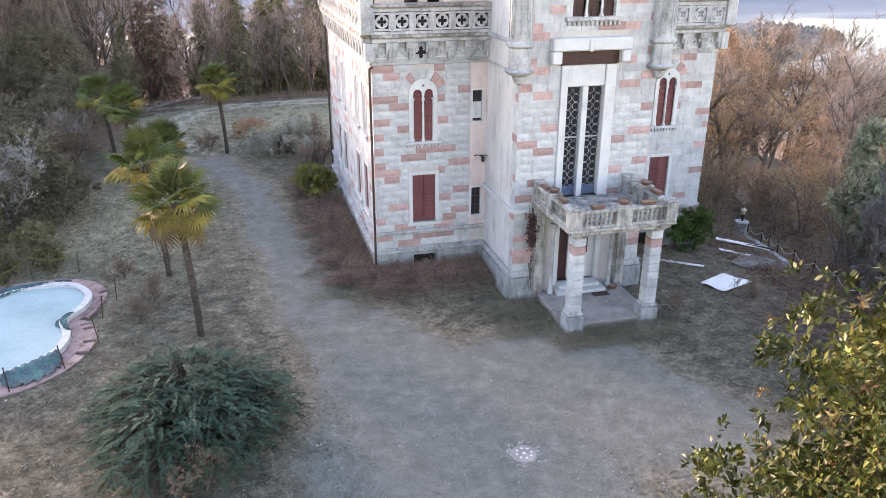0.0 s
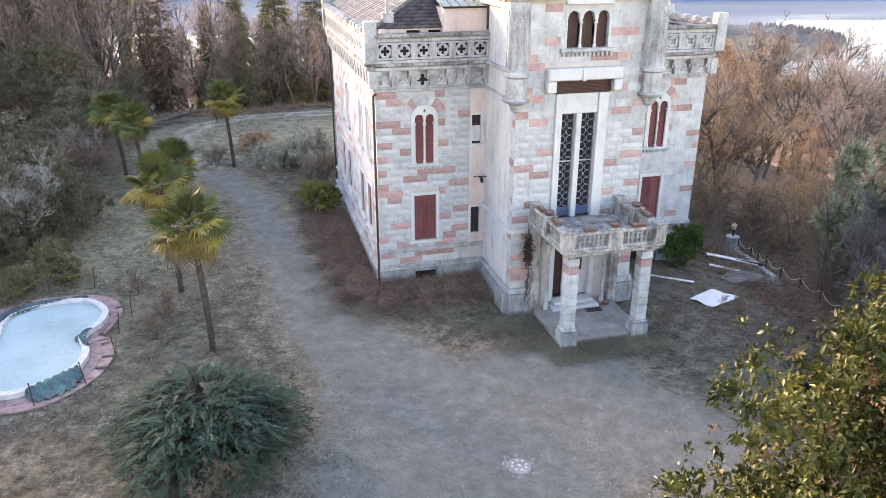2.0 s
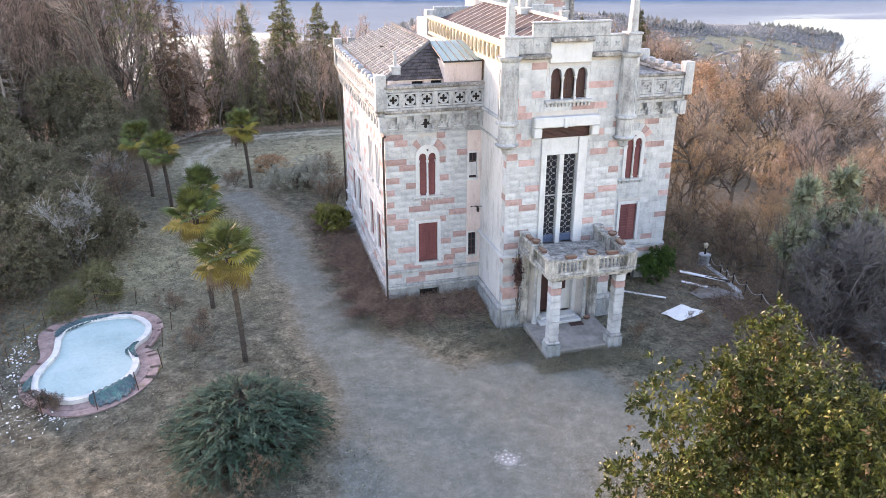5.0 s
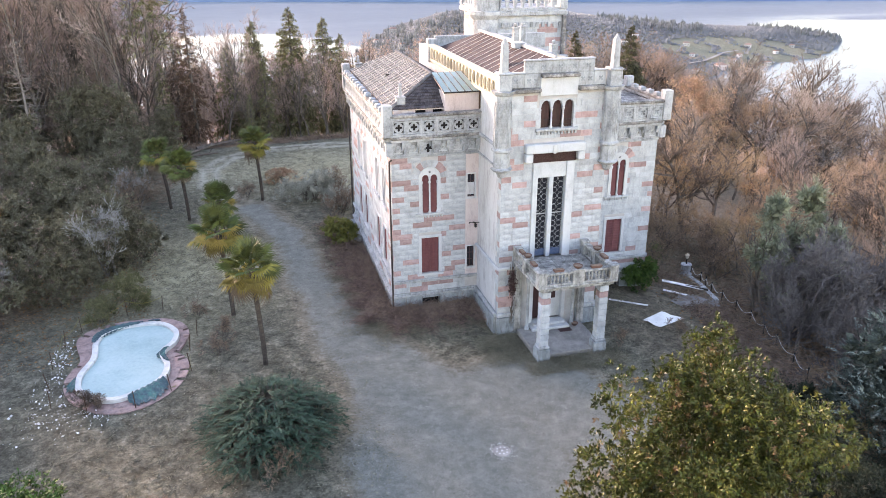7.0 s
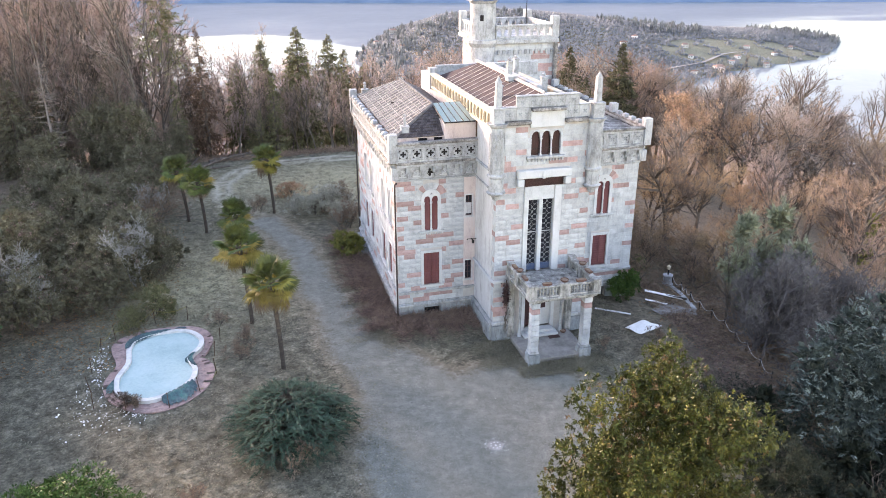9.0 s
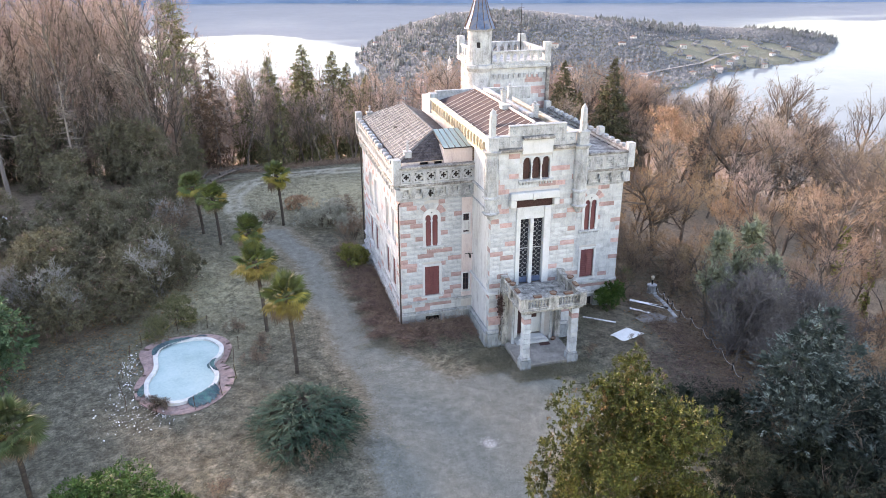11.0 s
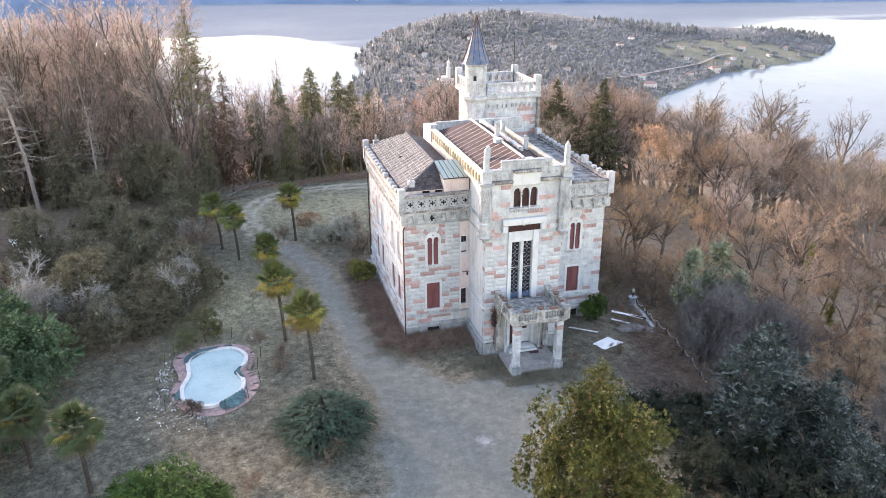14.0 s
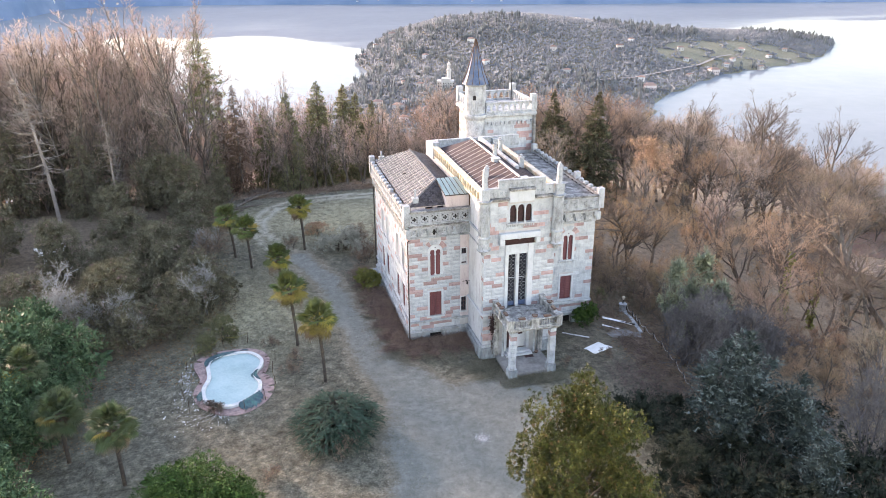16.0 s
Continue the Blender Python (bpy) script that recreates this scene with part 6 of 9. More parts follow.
def plume_points(gen, lobes, n, inset=0.3, lift=0.35):
    """Feet and directions of n sprays over the lobes."""
    lobes = np.array(lobes, float)
    share = lobes[:, 3] * lobes[:, 5]
    k = gen.choice(len(lobes), n, p=share / share.sum())
    out_ = unit(gen.normal(size=(n, 3)) + np.array([0, 0, 0.3]))
    foot = lobes[k, :3] + out_ * lobes[k, 3:] * (1 - inset * gen.uniform(0.6, 1.9, n))[:, None]
    return foot, unit(out_ * np.array([1, 1, 0.7]) + np.array([0, 0, lift]) + gen.normal(size=(n, 3)) * 0.28)


def feathery(name, seed, lobes, n, length, mt, label, category="tree", height=6.0, stems=2, each=26, blade=0.16, wide=0.3, tips=None):
    """A conifer of feathery plumes over uneven lobes."""
    gen = np.random.default_rng(seed)
    t = thing(name, (0, 0, 0), label, category)
    lv = branching(gen, height * 0.85, (6, 3), stems=stems, trunk=0.85, rad=0.018)
    part("stem_work", array_mesh("stem_work", *joined([prisms(*s, n=3) for l in lv for s in l]), [BARK]), None, t)
    lobes = lumpy(gen, lobes, 9, 0.52)
    core = [(a, b, c, d * 0.75, e * 0.75, f * 0.75) for a, b, c, d, e, f in lobes]
    part("inner_foliage", array_mesh("inner_foliage", *leaf_crown(gen, core, max(300, n), 0.5, 0.26, depth=0.6), [mt]), None, t)
    foot, way = plume_points(gen, lobes, n)
    part("foliage", array_mesh("foliage", *plumes(gen, foot, way, gen.uniform(0.6, 1.2, n) * length, each, blade, wide), [mt]), None, t)
    if tips:
        mt2, n2 = tips
        foot, way = plume_points(gen, lobes, n2, 0.05, 0.5)
        part("pale_foliage", array_mesh("pale_foliage", *plumes(gen, foot, way, gen.uniform(0.5, 1.0, n2) * length, each, blade, wide), [mt2]), None, t, "paler silvery sprays that carry the crown's highlights")
    return t


def evergreen(name, seed, lobes, count, length, width, mt, label, category="shrub", height=2.0, stems=4, second=None, **kw):
    """A leafy bush or tree: stems and limbs inside, leaves in lobes outside."""
    gen = np.random.default_rng(seed)
    t = thing(name, (0, 0, 0), label, category)
    lv = branching(gen, height * 0.85, (6, 3), stems=stems, trunk=0.85, rad=0.018)
    part("stem_work", array_mesh("stem_work", *joined([prisms(*s, n=3) for l in lv for s in l]), [BARK]), None, t)
    lobes = lumpy(gen, lobes)
    part("foliage", array_mesh("foliage", *leaf_crown(gen, lobes, count, length, width, **kw), [mt]), None, t)
    core = [(a, b, c, d * 0.8, e * 0.8, f * 0.8) for a, b, c, d, e, f in lobes]
    part("inner_foliage", array_mesh("inner_foliage", *leaf_crown(gen, core, max(300, count // 16), length * 2.4, width * 3.4, depth=0.6), [mt]), None, t)
    if second:
        mt2, n2 = second
        part("dry_foliage", array_mesh("dry_foliage", *leaf_crown(gen, lobes, n2, length, width, **{**kw, "depth": 0.16}), [mt2]), None, t)
    return t


def conifer(name, seed, height, radius, mt, label, low=0.08, whorls=26, per=9, sprays=9, droop=0.25, shape=1.0, wood=None):
    """A straight trunk with tiers of drooping boughs; each bough carries flat sprays."""
    gen = np.random.default_rng(seed)
    t = thing(name, (0, 0, 0), label, "tree")
    s = Shell()
    s.path([(0, 0, -0.5), (0.05, 0, height * 0.5), (0, 0.03, height)], [height * 0.016, height * 0.01, 0.02], 6)
    part("trunk", s, wood or BARK, t)
    n = whorls * per
    z = height * (low + (0.98 - low) * np.repeat(np.arange(whorls) / whorls, per)) + gen.normal(size=n) * 0.2
    f = 1 - (z / height - low) / (1 - low)
    ln_ = radius * np.clip(f, 0.03, 1) ** shape * gen.uniform(0.6, 1.12, n)
    az_ = gen.uniform(0, 2 * math.pi, n)
    w = unit(np.stack([np.cos(az_), np.sin(az_), -droop + 0.5 * (1 - f)], -1))
    base = np.stack([np.zeros(n), np.zeros(n), z], -1)
    part("bough_work", array_mesh("bough_work", *prisms(base, base + w * ln_[:, None], np.full(n, 0.03), np.full(n, 0.008)), [wood or BARK]), None, t)
    k = np.repeat(np.arange(n), sprays * 2)
    u = gen.uniform(0.2, 1.0, len(k))
    b = base[k] + w[k] * (ln_[k] * u)[:, None] - np.array([0, 0, 1.0]) * (ln_[k] * u ** 2 * 0.12)[:, None] + gen.normal(size=(len(k), 3)) * 0.06
    sw = unit(w[k] + side_of(w[k], gen) * 0.8 + np.array([0, 0, -droop * 0.6]))
    ac = unit(np.cross(sw, np.array([0, 0, 1.0]) + gen.normal(size=sw.shape) * 0.35))
    size = np.clip(ln_[k] * 0.25, 0.2, 0.55) * gen.uniform(0.7, 1.2, len(k))
    part("needles", array_mesh("needles", *blades(b, sw, ac, size, size * 0.36, 0.18), [mt]), None, t)
    return t


def put(ob, x, y, turn=0.0, size=1.0, dz=0.0, tall=1.0):
    ob.matrix_basis = Matrix.Translation((x, y, ground_at(x, y) + dz)) @ Euler((0, 0, turn)).to_matrix().to_4x4() @ Matrix.Diagonal((size, size, size * tall, 1))
    return ob


def again(ob, x, y, turn=0.0, size=1.0, dz=0.0, tall=1.0):
    m = Matrix.Translation((x, y, ground_at(x, y) + dz)) @ Euler((0, 0, turn)).to_matrix().to_4x4() @ Matrix.Diagonal((size, size, size * tall, 1))
    c = copy_thing(ob, m)
    c.matrix_basis = m
    return c


# palms
def frond_mesh(name, mt, droop):
    """A stalk with a pleated fan; the outer half is split into hanging points."""
    gen = np.random.default_rng(5)
    s = Shell()
    s.path([(0, 0, 0), (0.34, 0, 0.03), (0.66, 0, 0.0)], [0.018, 0.013, 0.011], 4)
    n = 24
    for k in range(n):
        a = radians(-125 + 250 * k / (n - 1))
        ln_ = 0.64 * (1 - 0.25 * abs(k / (n - 1) - 0.5)) * gen.uniform(0.92, 1.05)
        c, q = math.cos(a), math.sin(a)
        w = 0.082 * ln_
        mx_, my_, mz_ = 0.64 + c * ln_ * 0.58, q * ln_ * 0.58, 0.02 - droop * 0.07
        e = (0.64 + c * ln_ * 0.97, q * ln_ * 0.97, 0.0 - droop * 0.34 * gen.uniform(0.7, 1.3))
        w *= 0.72
        s.add([(0.64, 0, 0.0), (mx_ - q * w, my_ + c * w, mz_ - 0.012), e, (mx_ + q * w, my_ - c * w, mz_ - 0.012), (mx_, my_, mz_ + 0.02)], [(0, 4, 1), (4, 2, 1), (0, 3, 4), (4, 3, 2)])
    return s.mesh(name, [mt])


FRONDS = [frond_mesh("frond", PALMGREEN, 0.3), frond_mesh("frond", PALMYELLOW, 0.7), frond_mesh("frond", PALMDEAD, 1.8), frond_mesh("frond", PALMDARK, 0.35)]


def palm(seed, height, yellow, reach=1.0, lean=(0, 0), label="tall fan palm with a shaggy trunk and green fronds"):
    g = random.Random(seed)
    t = thing("palm_tree", (0, 0, 0), label, "palm tree", "fan palms on the lawn")
    s = Shell()
    pts, rad, n = [], [], 14
    for k in range(n + 1):
        f = k / n
        pts.append((lean[0] * f * f, lean[1] * f * f, -0.3 + (height + 0.3) * f))
        rad.append(0.125 + 0.015 * (k % 2) + (0.06 if f > 0.8 else 0) + 0.03 * (f < 0.06))
    s.path(pts, rad, 9)
    part("trunk", s, PALMTRUNK, t)
    top = Vector(pts[-1])
    for k in range(36):
        f = k / 35
        up = 82 - 128 * f + g.uniform(-10, 10)
        az_ = k * 137.5 + g.uniform(-12, 12)
        kind = 0 if yellow > 0.15 else 3
        if f > 0.5 and g.random() < yellow:
            kind = 1
        if f > 0.9:
            kind = 2
        sc = 1.36 * reach * g.uniform(0.82, 1.1)
        m = Matrix.Translation(top + Vector((0, 0, -0.25 * f))) @ Euler((g.uniform(-0.5, 0.5), -radians(up), radians(az_)), 'XYZ').to_matrix().to_4x4() @ Matrix.Scale(sc, 4)
        place_piece("frond", FRONDS[kind], m, t)
    g2 = np.random.default_rng(seed)
    nn = 260
    a = g2.uniform(0, 2 * math.pi, nn)
    zz = height - g2.uniform(0.15, 1.0, nn)
    b = np.stack([lean[0] + 0.17 * np.cos(a), lean[1] + 0.17 * np.sin(a), zz], -1)
    w = unit(np.stack([np.cos(a) * 0.5, np.sin(a) * 0.5, -np.ones(nn)], -1))
    part("fibre_skirt", array_mesh("fibre_skirt", *slivers(b, b + w * 0.35, np.full(nn, 0.03), g2), [PALMDEAD]), None, t)
    return t


for k, (x, y, h, yel, reach, lean, label) in enumerate((
        (-9.45, -4.3, 5.55, 0.8, 1.02, (-0.28, 0.2), "tall fan palm with yellowing lower fronds"),
        (-11.05, 2.2, 5.5, 0.6, 1.05, (-0.35, 0.1), "tall fan palm with drooping green and yellow fronds"),
        (-11.55, 14.8, 3.3, 0.35, 0.95, (-0.1, 0.0), "short bright green fan palm beside the drive"),
        (-8.35, 23.7, 5.2, 0.9, 0.95, (-0.3, 0.1), "fan palm with golden-yellow fronds on the far lawn"),
        (-14.3, 20.2, 4.6, 0.2, 0.95, (-0.25, 0.1), "dark green fan palm at the edge of the lawn"),
        (-15.9, 23.4, 4.8, 0.5, 0.95, (-0.5, 0.2), "fan palm leaning among dark bushes"),
        (-23.4, -12.9, 4.5, 0.05, 1.05, (-0.1, 0.1), "dark green fan palm leaning over the lawn"),
        (-27.3, -9.4, 4.1, 0.1, 1.05, (0.1, -0.2), "dark green leaning fan palm beside rhododendrons"),
        (-29.6, -5.7, 5.5, 0.05, 1.0, (-0.3, 0.3), "fan palm growing through a rhododendron"))):
    put(palm(40 + k, h, yel, reach, lean, label), x, y, 0.0)


# spreading juniper by the drive
def juniper():
    gen = np.random.default_rng(21)
    t = thing("juniper", (0, 0, 0), "wide blue-green spreading juniper with feathery boughs", "shrub")
    n = 1750
    az_ = gen.uniform(0, 2 * math.pi, n)
    e = np.arcsin(gen.random(n) ** 0.75)
    rim = 1 + 0.10 * np.sin(az_ * 5) + 0.08 * np.sin(az_ * 3 + 1)
    out_ = np.stack([np.cos(az_), np.sin(az_), np.zeros(n)], -1)
    up_ = np.array([0, 0, 1.0])
    shell = gen.uniform(0.72, 1.02, n)
    foot = out_ * (2.75 * np.cos(e) * rim * shell)[:, None] + up_ * (0.15 + 2.25 * np.sin(e) * gen.uniform(0.85, 1.08, n))[:, None]
    swing = gen.normal(size=n) * 1.0
    way = unit(np.stack([np.cos(az_ + swing), np.sin(az_ + swing), 0.02 + 0.45 * gen.random(n) * np.sin(e) + 0.1], -1))
    long = gen.uniform(0.5, 0.95, n) * (0.75 + 0.35 * np.cos(e))
    heart = np.stack([np.cos(az_) * 0.3, np.sin(az_) * 0.3, 0.1 + 0.5 * np.sin(e)], -1)
    part("stem_work", array_mesh("stem_work", *joined([prisms(heart, foot, np.full(n, 0.03), np.full(n, 0.014)), prisms(foot, foot + way * long[:, None] * 0.4, np.full(n, 0.010), np.full(n, 0.004))]), [BARK]), None, t)
    part("foliage", array_mesh("foliage", *plumes(gen, foot, way, long, 44, 0.115, 0.27, 0.30), [BLUEGREEN]), None, t)
    # blackish core: the shade between the plumes is put into its colour
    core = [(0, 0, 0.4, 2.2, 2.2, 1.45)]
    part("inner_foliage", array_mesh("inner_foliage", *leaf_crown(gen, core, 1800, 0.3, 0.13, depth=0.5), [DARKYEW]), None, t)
    put(t, -9.55, -11.15, 0.0, 1.05)


juniper()


def magnolia():
    gen = np.random.default_rng(33)
    t = thing("magnolia_tree", (0, 0, 0), "broad evergreen magnolia with olive and russet leaves", "tree")
    lv = branching(gen, 10.5, (14, 6), trunk=0.9, rad=0.016, first=0.15, angle=(35, 65), shrink=(0.22, 0.36))
    part("trunk", array_mesh("trunk", *joined([prisms(*s, n=6 if i == 0 else 4) for i, l in enumerate(lv[:3]) for s in l]), [BARK]), None, t)
    lobes = [(0.5, 2.4, 9.9, 0.9, 0.9, 1.3), (-3.3, 1.1, 9.8, 0.7, 0.7, 1.3), (-1.4, 0.9, 9.8, 1.0, 1.0, 1.2), (0.0, 0.0, 9.4, 2.0, 2.0, 1.8), (0.9, -2.0, 9.4, 1.9, 1.8, 1.5), (-3.0, 0.3, 8.4, 1.3, 1.4, 1.5), (2.6, -0.4, 8.0, 1.9, 1.9, 1.7),
             (-1.4, -1.8, 8.0, 1.9, 1.7, 1.6), (0.8, 2.0, 7.6, 1.9, 1.8, 1.7), (-2.6, 1.6, 6.4, 1.9, 1.8, 1.7), (2.8, 1.6, 6.2, 2.0, 2.0, 1.8), (-2.6, -1.8, 5.6, 1.9, 1.9, 1.7), (1.6, -3.0, 6.0, 2.2, 2.0, 1.8),
             (0.4, 2.8, 4.4, 2.3, 2.1, 1.9), (-2.4, 0.2, 3.4, 1.7, 1.8, 1.7), (3.2, -0.6, 3.6, 2.3, 2.2, 1.9), (0.0, -3.0, 3.4, 2.2, 2.1, 1.8)]
    lobes += [(-3.2, -1.0, 7.0, 1.0, 1.0, 1.1), (-3.1, -2.0, 5.2, 1.4, 1.3, 1.4), (-3.4, -1.0, 3.3, 1.6, 1.5, 1.5)]
    lobes = [(q[0] - (1.2 if q[0] > 2 else 0.4 if q[0] > 1 else 0.0), q[1] * 0.85, *q[2:]) for q in lobes]
    lumps = lumpy(gen, lobes, 11, 0.5)
    part("foliage", array_mesh("foliage", *leaf_crown(gen, lumps, 125000, 0.135, 0.058, depth=0.42, per=13, clump=0.035, ragged=0.05, whorl=1.0), [MAGNOLIA]), None, t)
    part("inner_foliage", array_mesh("inner_foliage", *leaf_crown(gen, [(a, b, c, d * 0.76, e * 0.76, f * 0.76) for a, b, c, d, e, f in lumps], 22000, 0.17, 0.085, depth=0.5), [MAGNOLIA]), None, t)
    part("dry_foliage", array_mesh("dry_foliage", *leaf_crown(gen, lumps, 7500, 0.13, 0.052, depth=0.25, per=12, clump=0.035, ragged=0.05, whorl=1.0), [RUSSET]), None, t)
    return t


put(magnolia(), 2.1, -26.5, 0.0, 0.87, 0.2, 1.13)

# evergreens round the lawn
lob = [(0, 0, 2.2, 2.3, 2.2, 2.0), (1.6, 0.6, 1.6, 1.7, 1.6, 1.5), (-1.5, 0.4, 1.8, 1.8, 1.7, 1.7), (0.2, -1.4, 1.4, 1.8, 1.5, 1.4), (0.3, 0.4, 3.4, 1.4, 1.4, 1.2)]
dark_bush = evergreen("evergreen_shrub", 61, lob, 9500, 0.17, 0.072, EVERGREEN, "dense dark evergreen shrub under the trees", height=3.4, stems=6, second=(BRAMBLE, 500), depth=0.18, per=18, clump=0.13, ragged=0.06)
put(dark_bush, -20.8, 9.5, 0, 1.15)
tall_lob = [(0, 0, 4.6, 2.4, 2.3, 2.8), (1.2, 0.5, 2.8, 2.2, 2.1, 2.2), (-1.3, -0.4, 2.6, 2.2, 2.2, 2.2), (0.2, -0.9, 6.2, 1.7, 1.6, 1.9), (0.6, 1.0, 1.4, 2.2, 2.0, 1.5)]
tall_bush = evergreen("evergreen_tree", 62, tall_lob, 13000, 0.22, 0.09, EVERGREEN, "tall dark evergreen tree at the wood's edge", "tree", height=6.5, stems=3, second=(BRAMBLE, 600), depth=0.2, per=18, clump=0.16, ragged=0.06)
put(tall_bush, -26.5, 9.5, 0.5, 0.85)
for x, y, a, sc in ((-19.6, 14.0, 1, 1.15), (-22.8, 17.5, 2, 1.15), (-17.6, 12.0, 3.6, 0.8), (-20.0, 27.5, 4.2, 1.0), (-25.5, 14, 5, 1.2), (-23, 23, 0.7, 1.2), (-28.6, 19.5, 2.2, 1.1), (-21, 34.5, 1.4, 1.1), (-27, 27, 3, 1.3), (-19.2, 39, 2, 0.9), (-34, 12, 4, 1.2), (-30, 4.5, 1.0, 0.9), (-24.8, 5.0, 2.0, 1.0), (-21.3, 6.4, 3.0, 0.85), (-28.0, 8.5, 4.0, 1.1)):
    again(dark_bush, x, y, a, sc)
for x, y, a, sc in ((-24.5, 20.5, 2.0, 0.75), (-33, 22, 4.0, 0.85), (-29, 34, 1.2, 0.85), (-38, 14, 2.5, 0.9), (-21.8, 39.5, 3.1, 1.02), (-25.5, 42.5, 1.1, 0.95), (-17.6, 43.0, 2.1, 0.6), (-40, 28, 0.4, 0.9), (-46, 20, 3, 0.9)):
    again(tall_bush, x, y, a, sc)
rho_lob = [(0, 0, 2.0, 2.6, 2.4, 2.1), (2.0, -0.8, 1.6, 1.8, 1.7, 1.6), (-1.8, 0.8, 2.0, 2.0, 1.9, 1.9), (0.4, 1.4, 2.2, 2.0, 1.8, 1.9), (0.6, -1.6, 1.2, 1.8, 1.5, 1.3)]
rhodo = evergreen("rhododendron", 63, rho_lob, 21000, 0.19, 0.075, RHODO, "rounded glossy green rhododendron bush", height=3.0, stems=6, depth=0.14, per=13, clump=0.10, ragged=0.05)
put(rhodo, -18.9, -17.6, 0.0, 1.0, -0.2, 0.84)
again(rhodo, -16.6, -17.2, 2.2, 0.62, -0.2, 0.9)
laurel = evergreen("laurel", 73, rho_lob, 15000, 0.23, 0.085, LAUREL, "dark blue-green laurel drooping at the lawn's edge", height=3.0, stems=6, depth=0.16, per=13, clump=0.11, ragged=0.05)
put(laurel, -31.0, -1.2, 1.1, 1.45)
for x, y, a, sc in ((-33.5, -4.5, 2.6, 1.5), (-30.5, -18.2, 0.3, 1.3), (-34.5, 3.0, 4, 1.4), (-34, -12.5, 3, 1.3), (-33.0, -8.8, 0.6, 1.25), (-29.6, -5.2, 5.0, 0.9)):
    again(laurel, x, y, a, sc)
small = evergreen("laurel_bush", 64, [(0, 0, 0.9, 1.0, 1.0, 0.9), (0.5, 0.2, 0.7, 0.7, 0.7, 0.6), (-0.4, 0.3, 1.2, 0.6, 0.6, 0.6)], 5200, 0.17, 0.07, YELLOWGREEN, "yellow-green laurel bush by the side wall", height=1.4, stems=6)
put(small, -3.3, 11.6, 0, 1.15)
round_bush = evergreen("box_bush", 65, [(0, 0, 1.15, 1.25, 1.25, 1.15), (0.3, 0.3, 1.5, 0.9, 0.9, 0.9), (-0.4, -0.3, 0.8, 1.0, 0.9, 0.8)], 9000, 0.13, 0.06, RHODO, "rounded dark green bush beside the villa", height=1.6, stems=8, depth=0.2)
put(round_bush, 14.6, -0.9, 0, 0.88)
yel = evergreen("golden_shrub", 66, [(0, 0, 0.8, 1.2, 1.0, 0.9), (0.9, 0.5, 0.6, 0.8, 0.8, 0.6)], 7000, 0.10, 0.04, OLIVECON, "low olive-yellow shrub beside the lawn", height=1.5, stems=8, depth=0.3)
put(yel, 17.6, 4.0, 0, 1.0)
again(yel, -17.2, 5.2, 2.0, 1.2)
again(yel, -18.5, 3.4, 4.0, 0.9)
again(yel, 16.2, 7.0, 1.0, 1.2)
greyb = evergreen("grey_shrub", 67, [(0, 0, 0.9, 1.9, 1.6, 1.0), (1.3, 0.3, 0.8, 1.3, 1.2, 0.9), (-1.2, -0.2, 0.8, 1.3, 1.2, 0.9)], 8000, 0.17, 0.045, PALESHRUB, "sprawling grey-green shrub beyond the villa", height=1.8, stems=14)
put(greyb, -4.2, 22.8, 0, 1.3)
again(greyb, -2.2, 20.5, 2, 0.8)
bronze = evergreen("bronze_shrub", 68, [(0, 0, 0.55, 1.1, 0.8, 0.6), (0.8, 0.1, 0.45, 0.8, 0.7, 0.5)], 6500, 0.08, 0.03, TANLEAF, "low tan-leaved dome of a shrub on the lawn", height=0.9, stems=10, depth=0.25)
put(bronze, -6.7, 28.3, 0, 1.25)
pale_lob = [(0, 0, 4.6, 0.7, 0.7, 1.1), (0.2, 0.2, 3.4, 1.05, 1.05, 1.4), (-0.2, -0.2, 1.8, 1.3, 1.3, 1.6)]
pale = feathery("pale_evergreen", 69, pale_lob, 850, 0.5, PALEGREEN, "pale blue-green conifer among dark thicket", "tree", height=5.2, stems=3, each=18, blade=0.12)
put(pale, 23.7, -4.0, 0, 1.3, 0.0, 1.32)
again(pale, 21.2, -4.2, 2, 1.1, 0.0, 1.38)
again(pale, 25.4, -4.9, 4, 1.1, 0.0, 1.2)
ced_lob = [(0, 0, 7.2, 1.6, 1.6, 1.6), (1.2, -0.6, 5.4, 2.2, 2.0, 1.8), (-1.2, 0.6, 5.2, 2.2, 2.1, 1.8), (0.4, -1.6, 3.6, 2.6, 2.3, 1.9), (2.4, 0.6, 3.4, 2.3, 2.2, 1.8), (-2.2, -0.6, 3.0, 2.3, 2.2, 1.8), (0.2, 1.6, 2.2, 2.6, 2.3, 1.6)]
ced_lob = [(a * 0.82, b * 0.82, c, e * 0.8, f * 0.8, g) for a, b, c, e, f, g in ced_lob]
cedar = feathery("cypress_tree", 70, ced_lob, 2300, 0.66, CEDAR, "dark grey-blue feathery cypress tree", "tree", height=7.5, stems=2, each=15, blade=0.155, tips=(PALETIP, 620))
put(cedar, 16.6, -19.3, 0.3, 1.02)
again(cedar, 19.6, -21.6, 2.0, 0.80)
again(cedar, 18.6, -25.6, 4.0, 0.62)
low_yew = feathery("low_yew", 71, [(0, 0, 0.9, 1.8, 1.5, 1.0), (1.4, 0.6, 0.7, 1.3, 1.2, 0.8), (-1.3, -0.4, 0.8, 1.3, 1.2, 0.8)], 360, 0.55, DARKYEW, "low dark feathery yew under the cypress", "shrub", height=1.8, stems=6, each=16, blade=0.12)
put(low_yew, 12.9, -17.2, 0, 1.35)
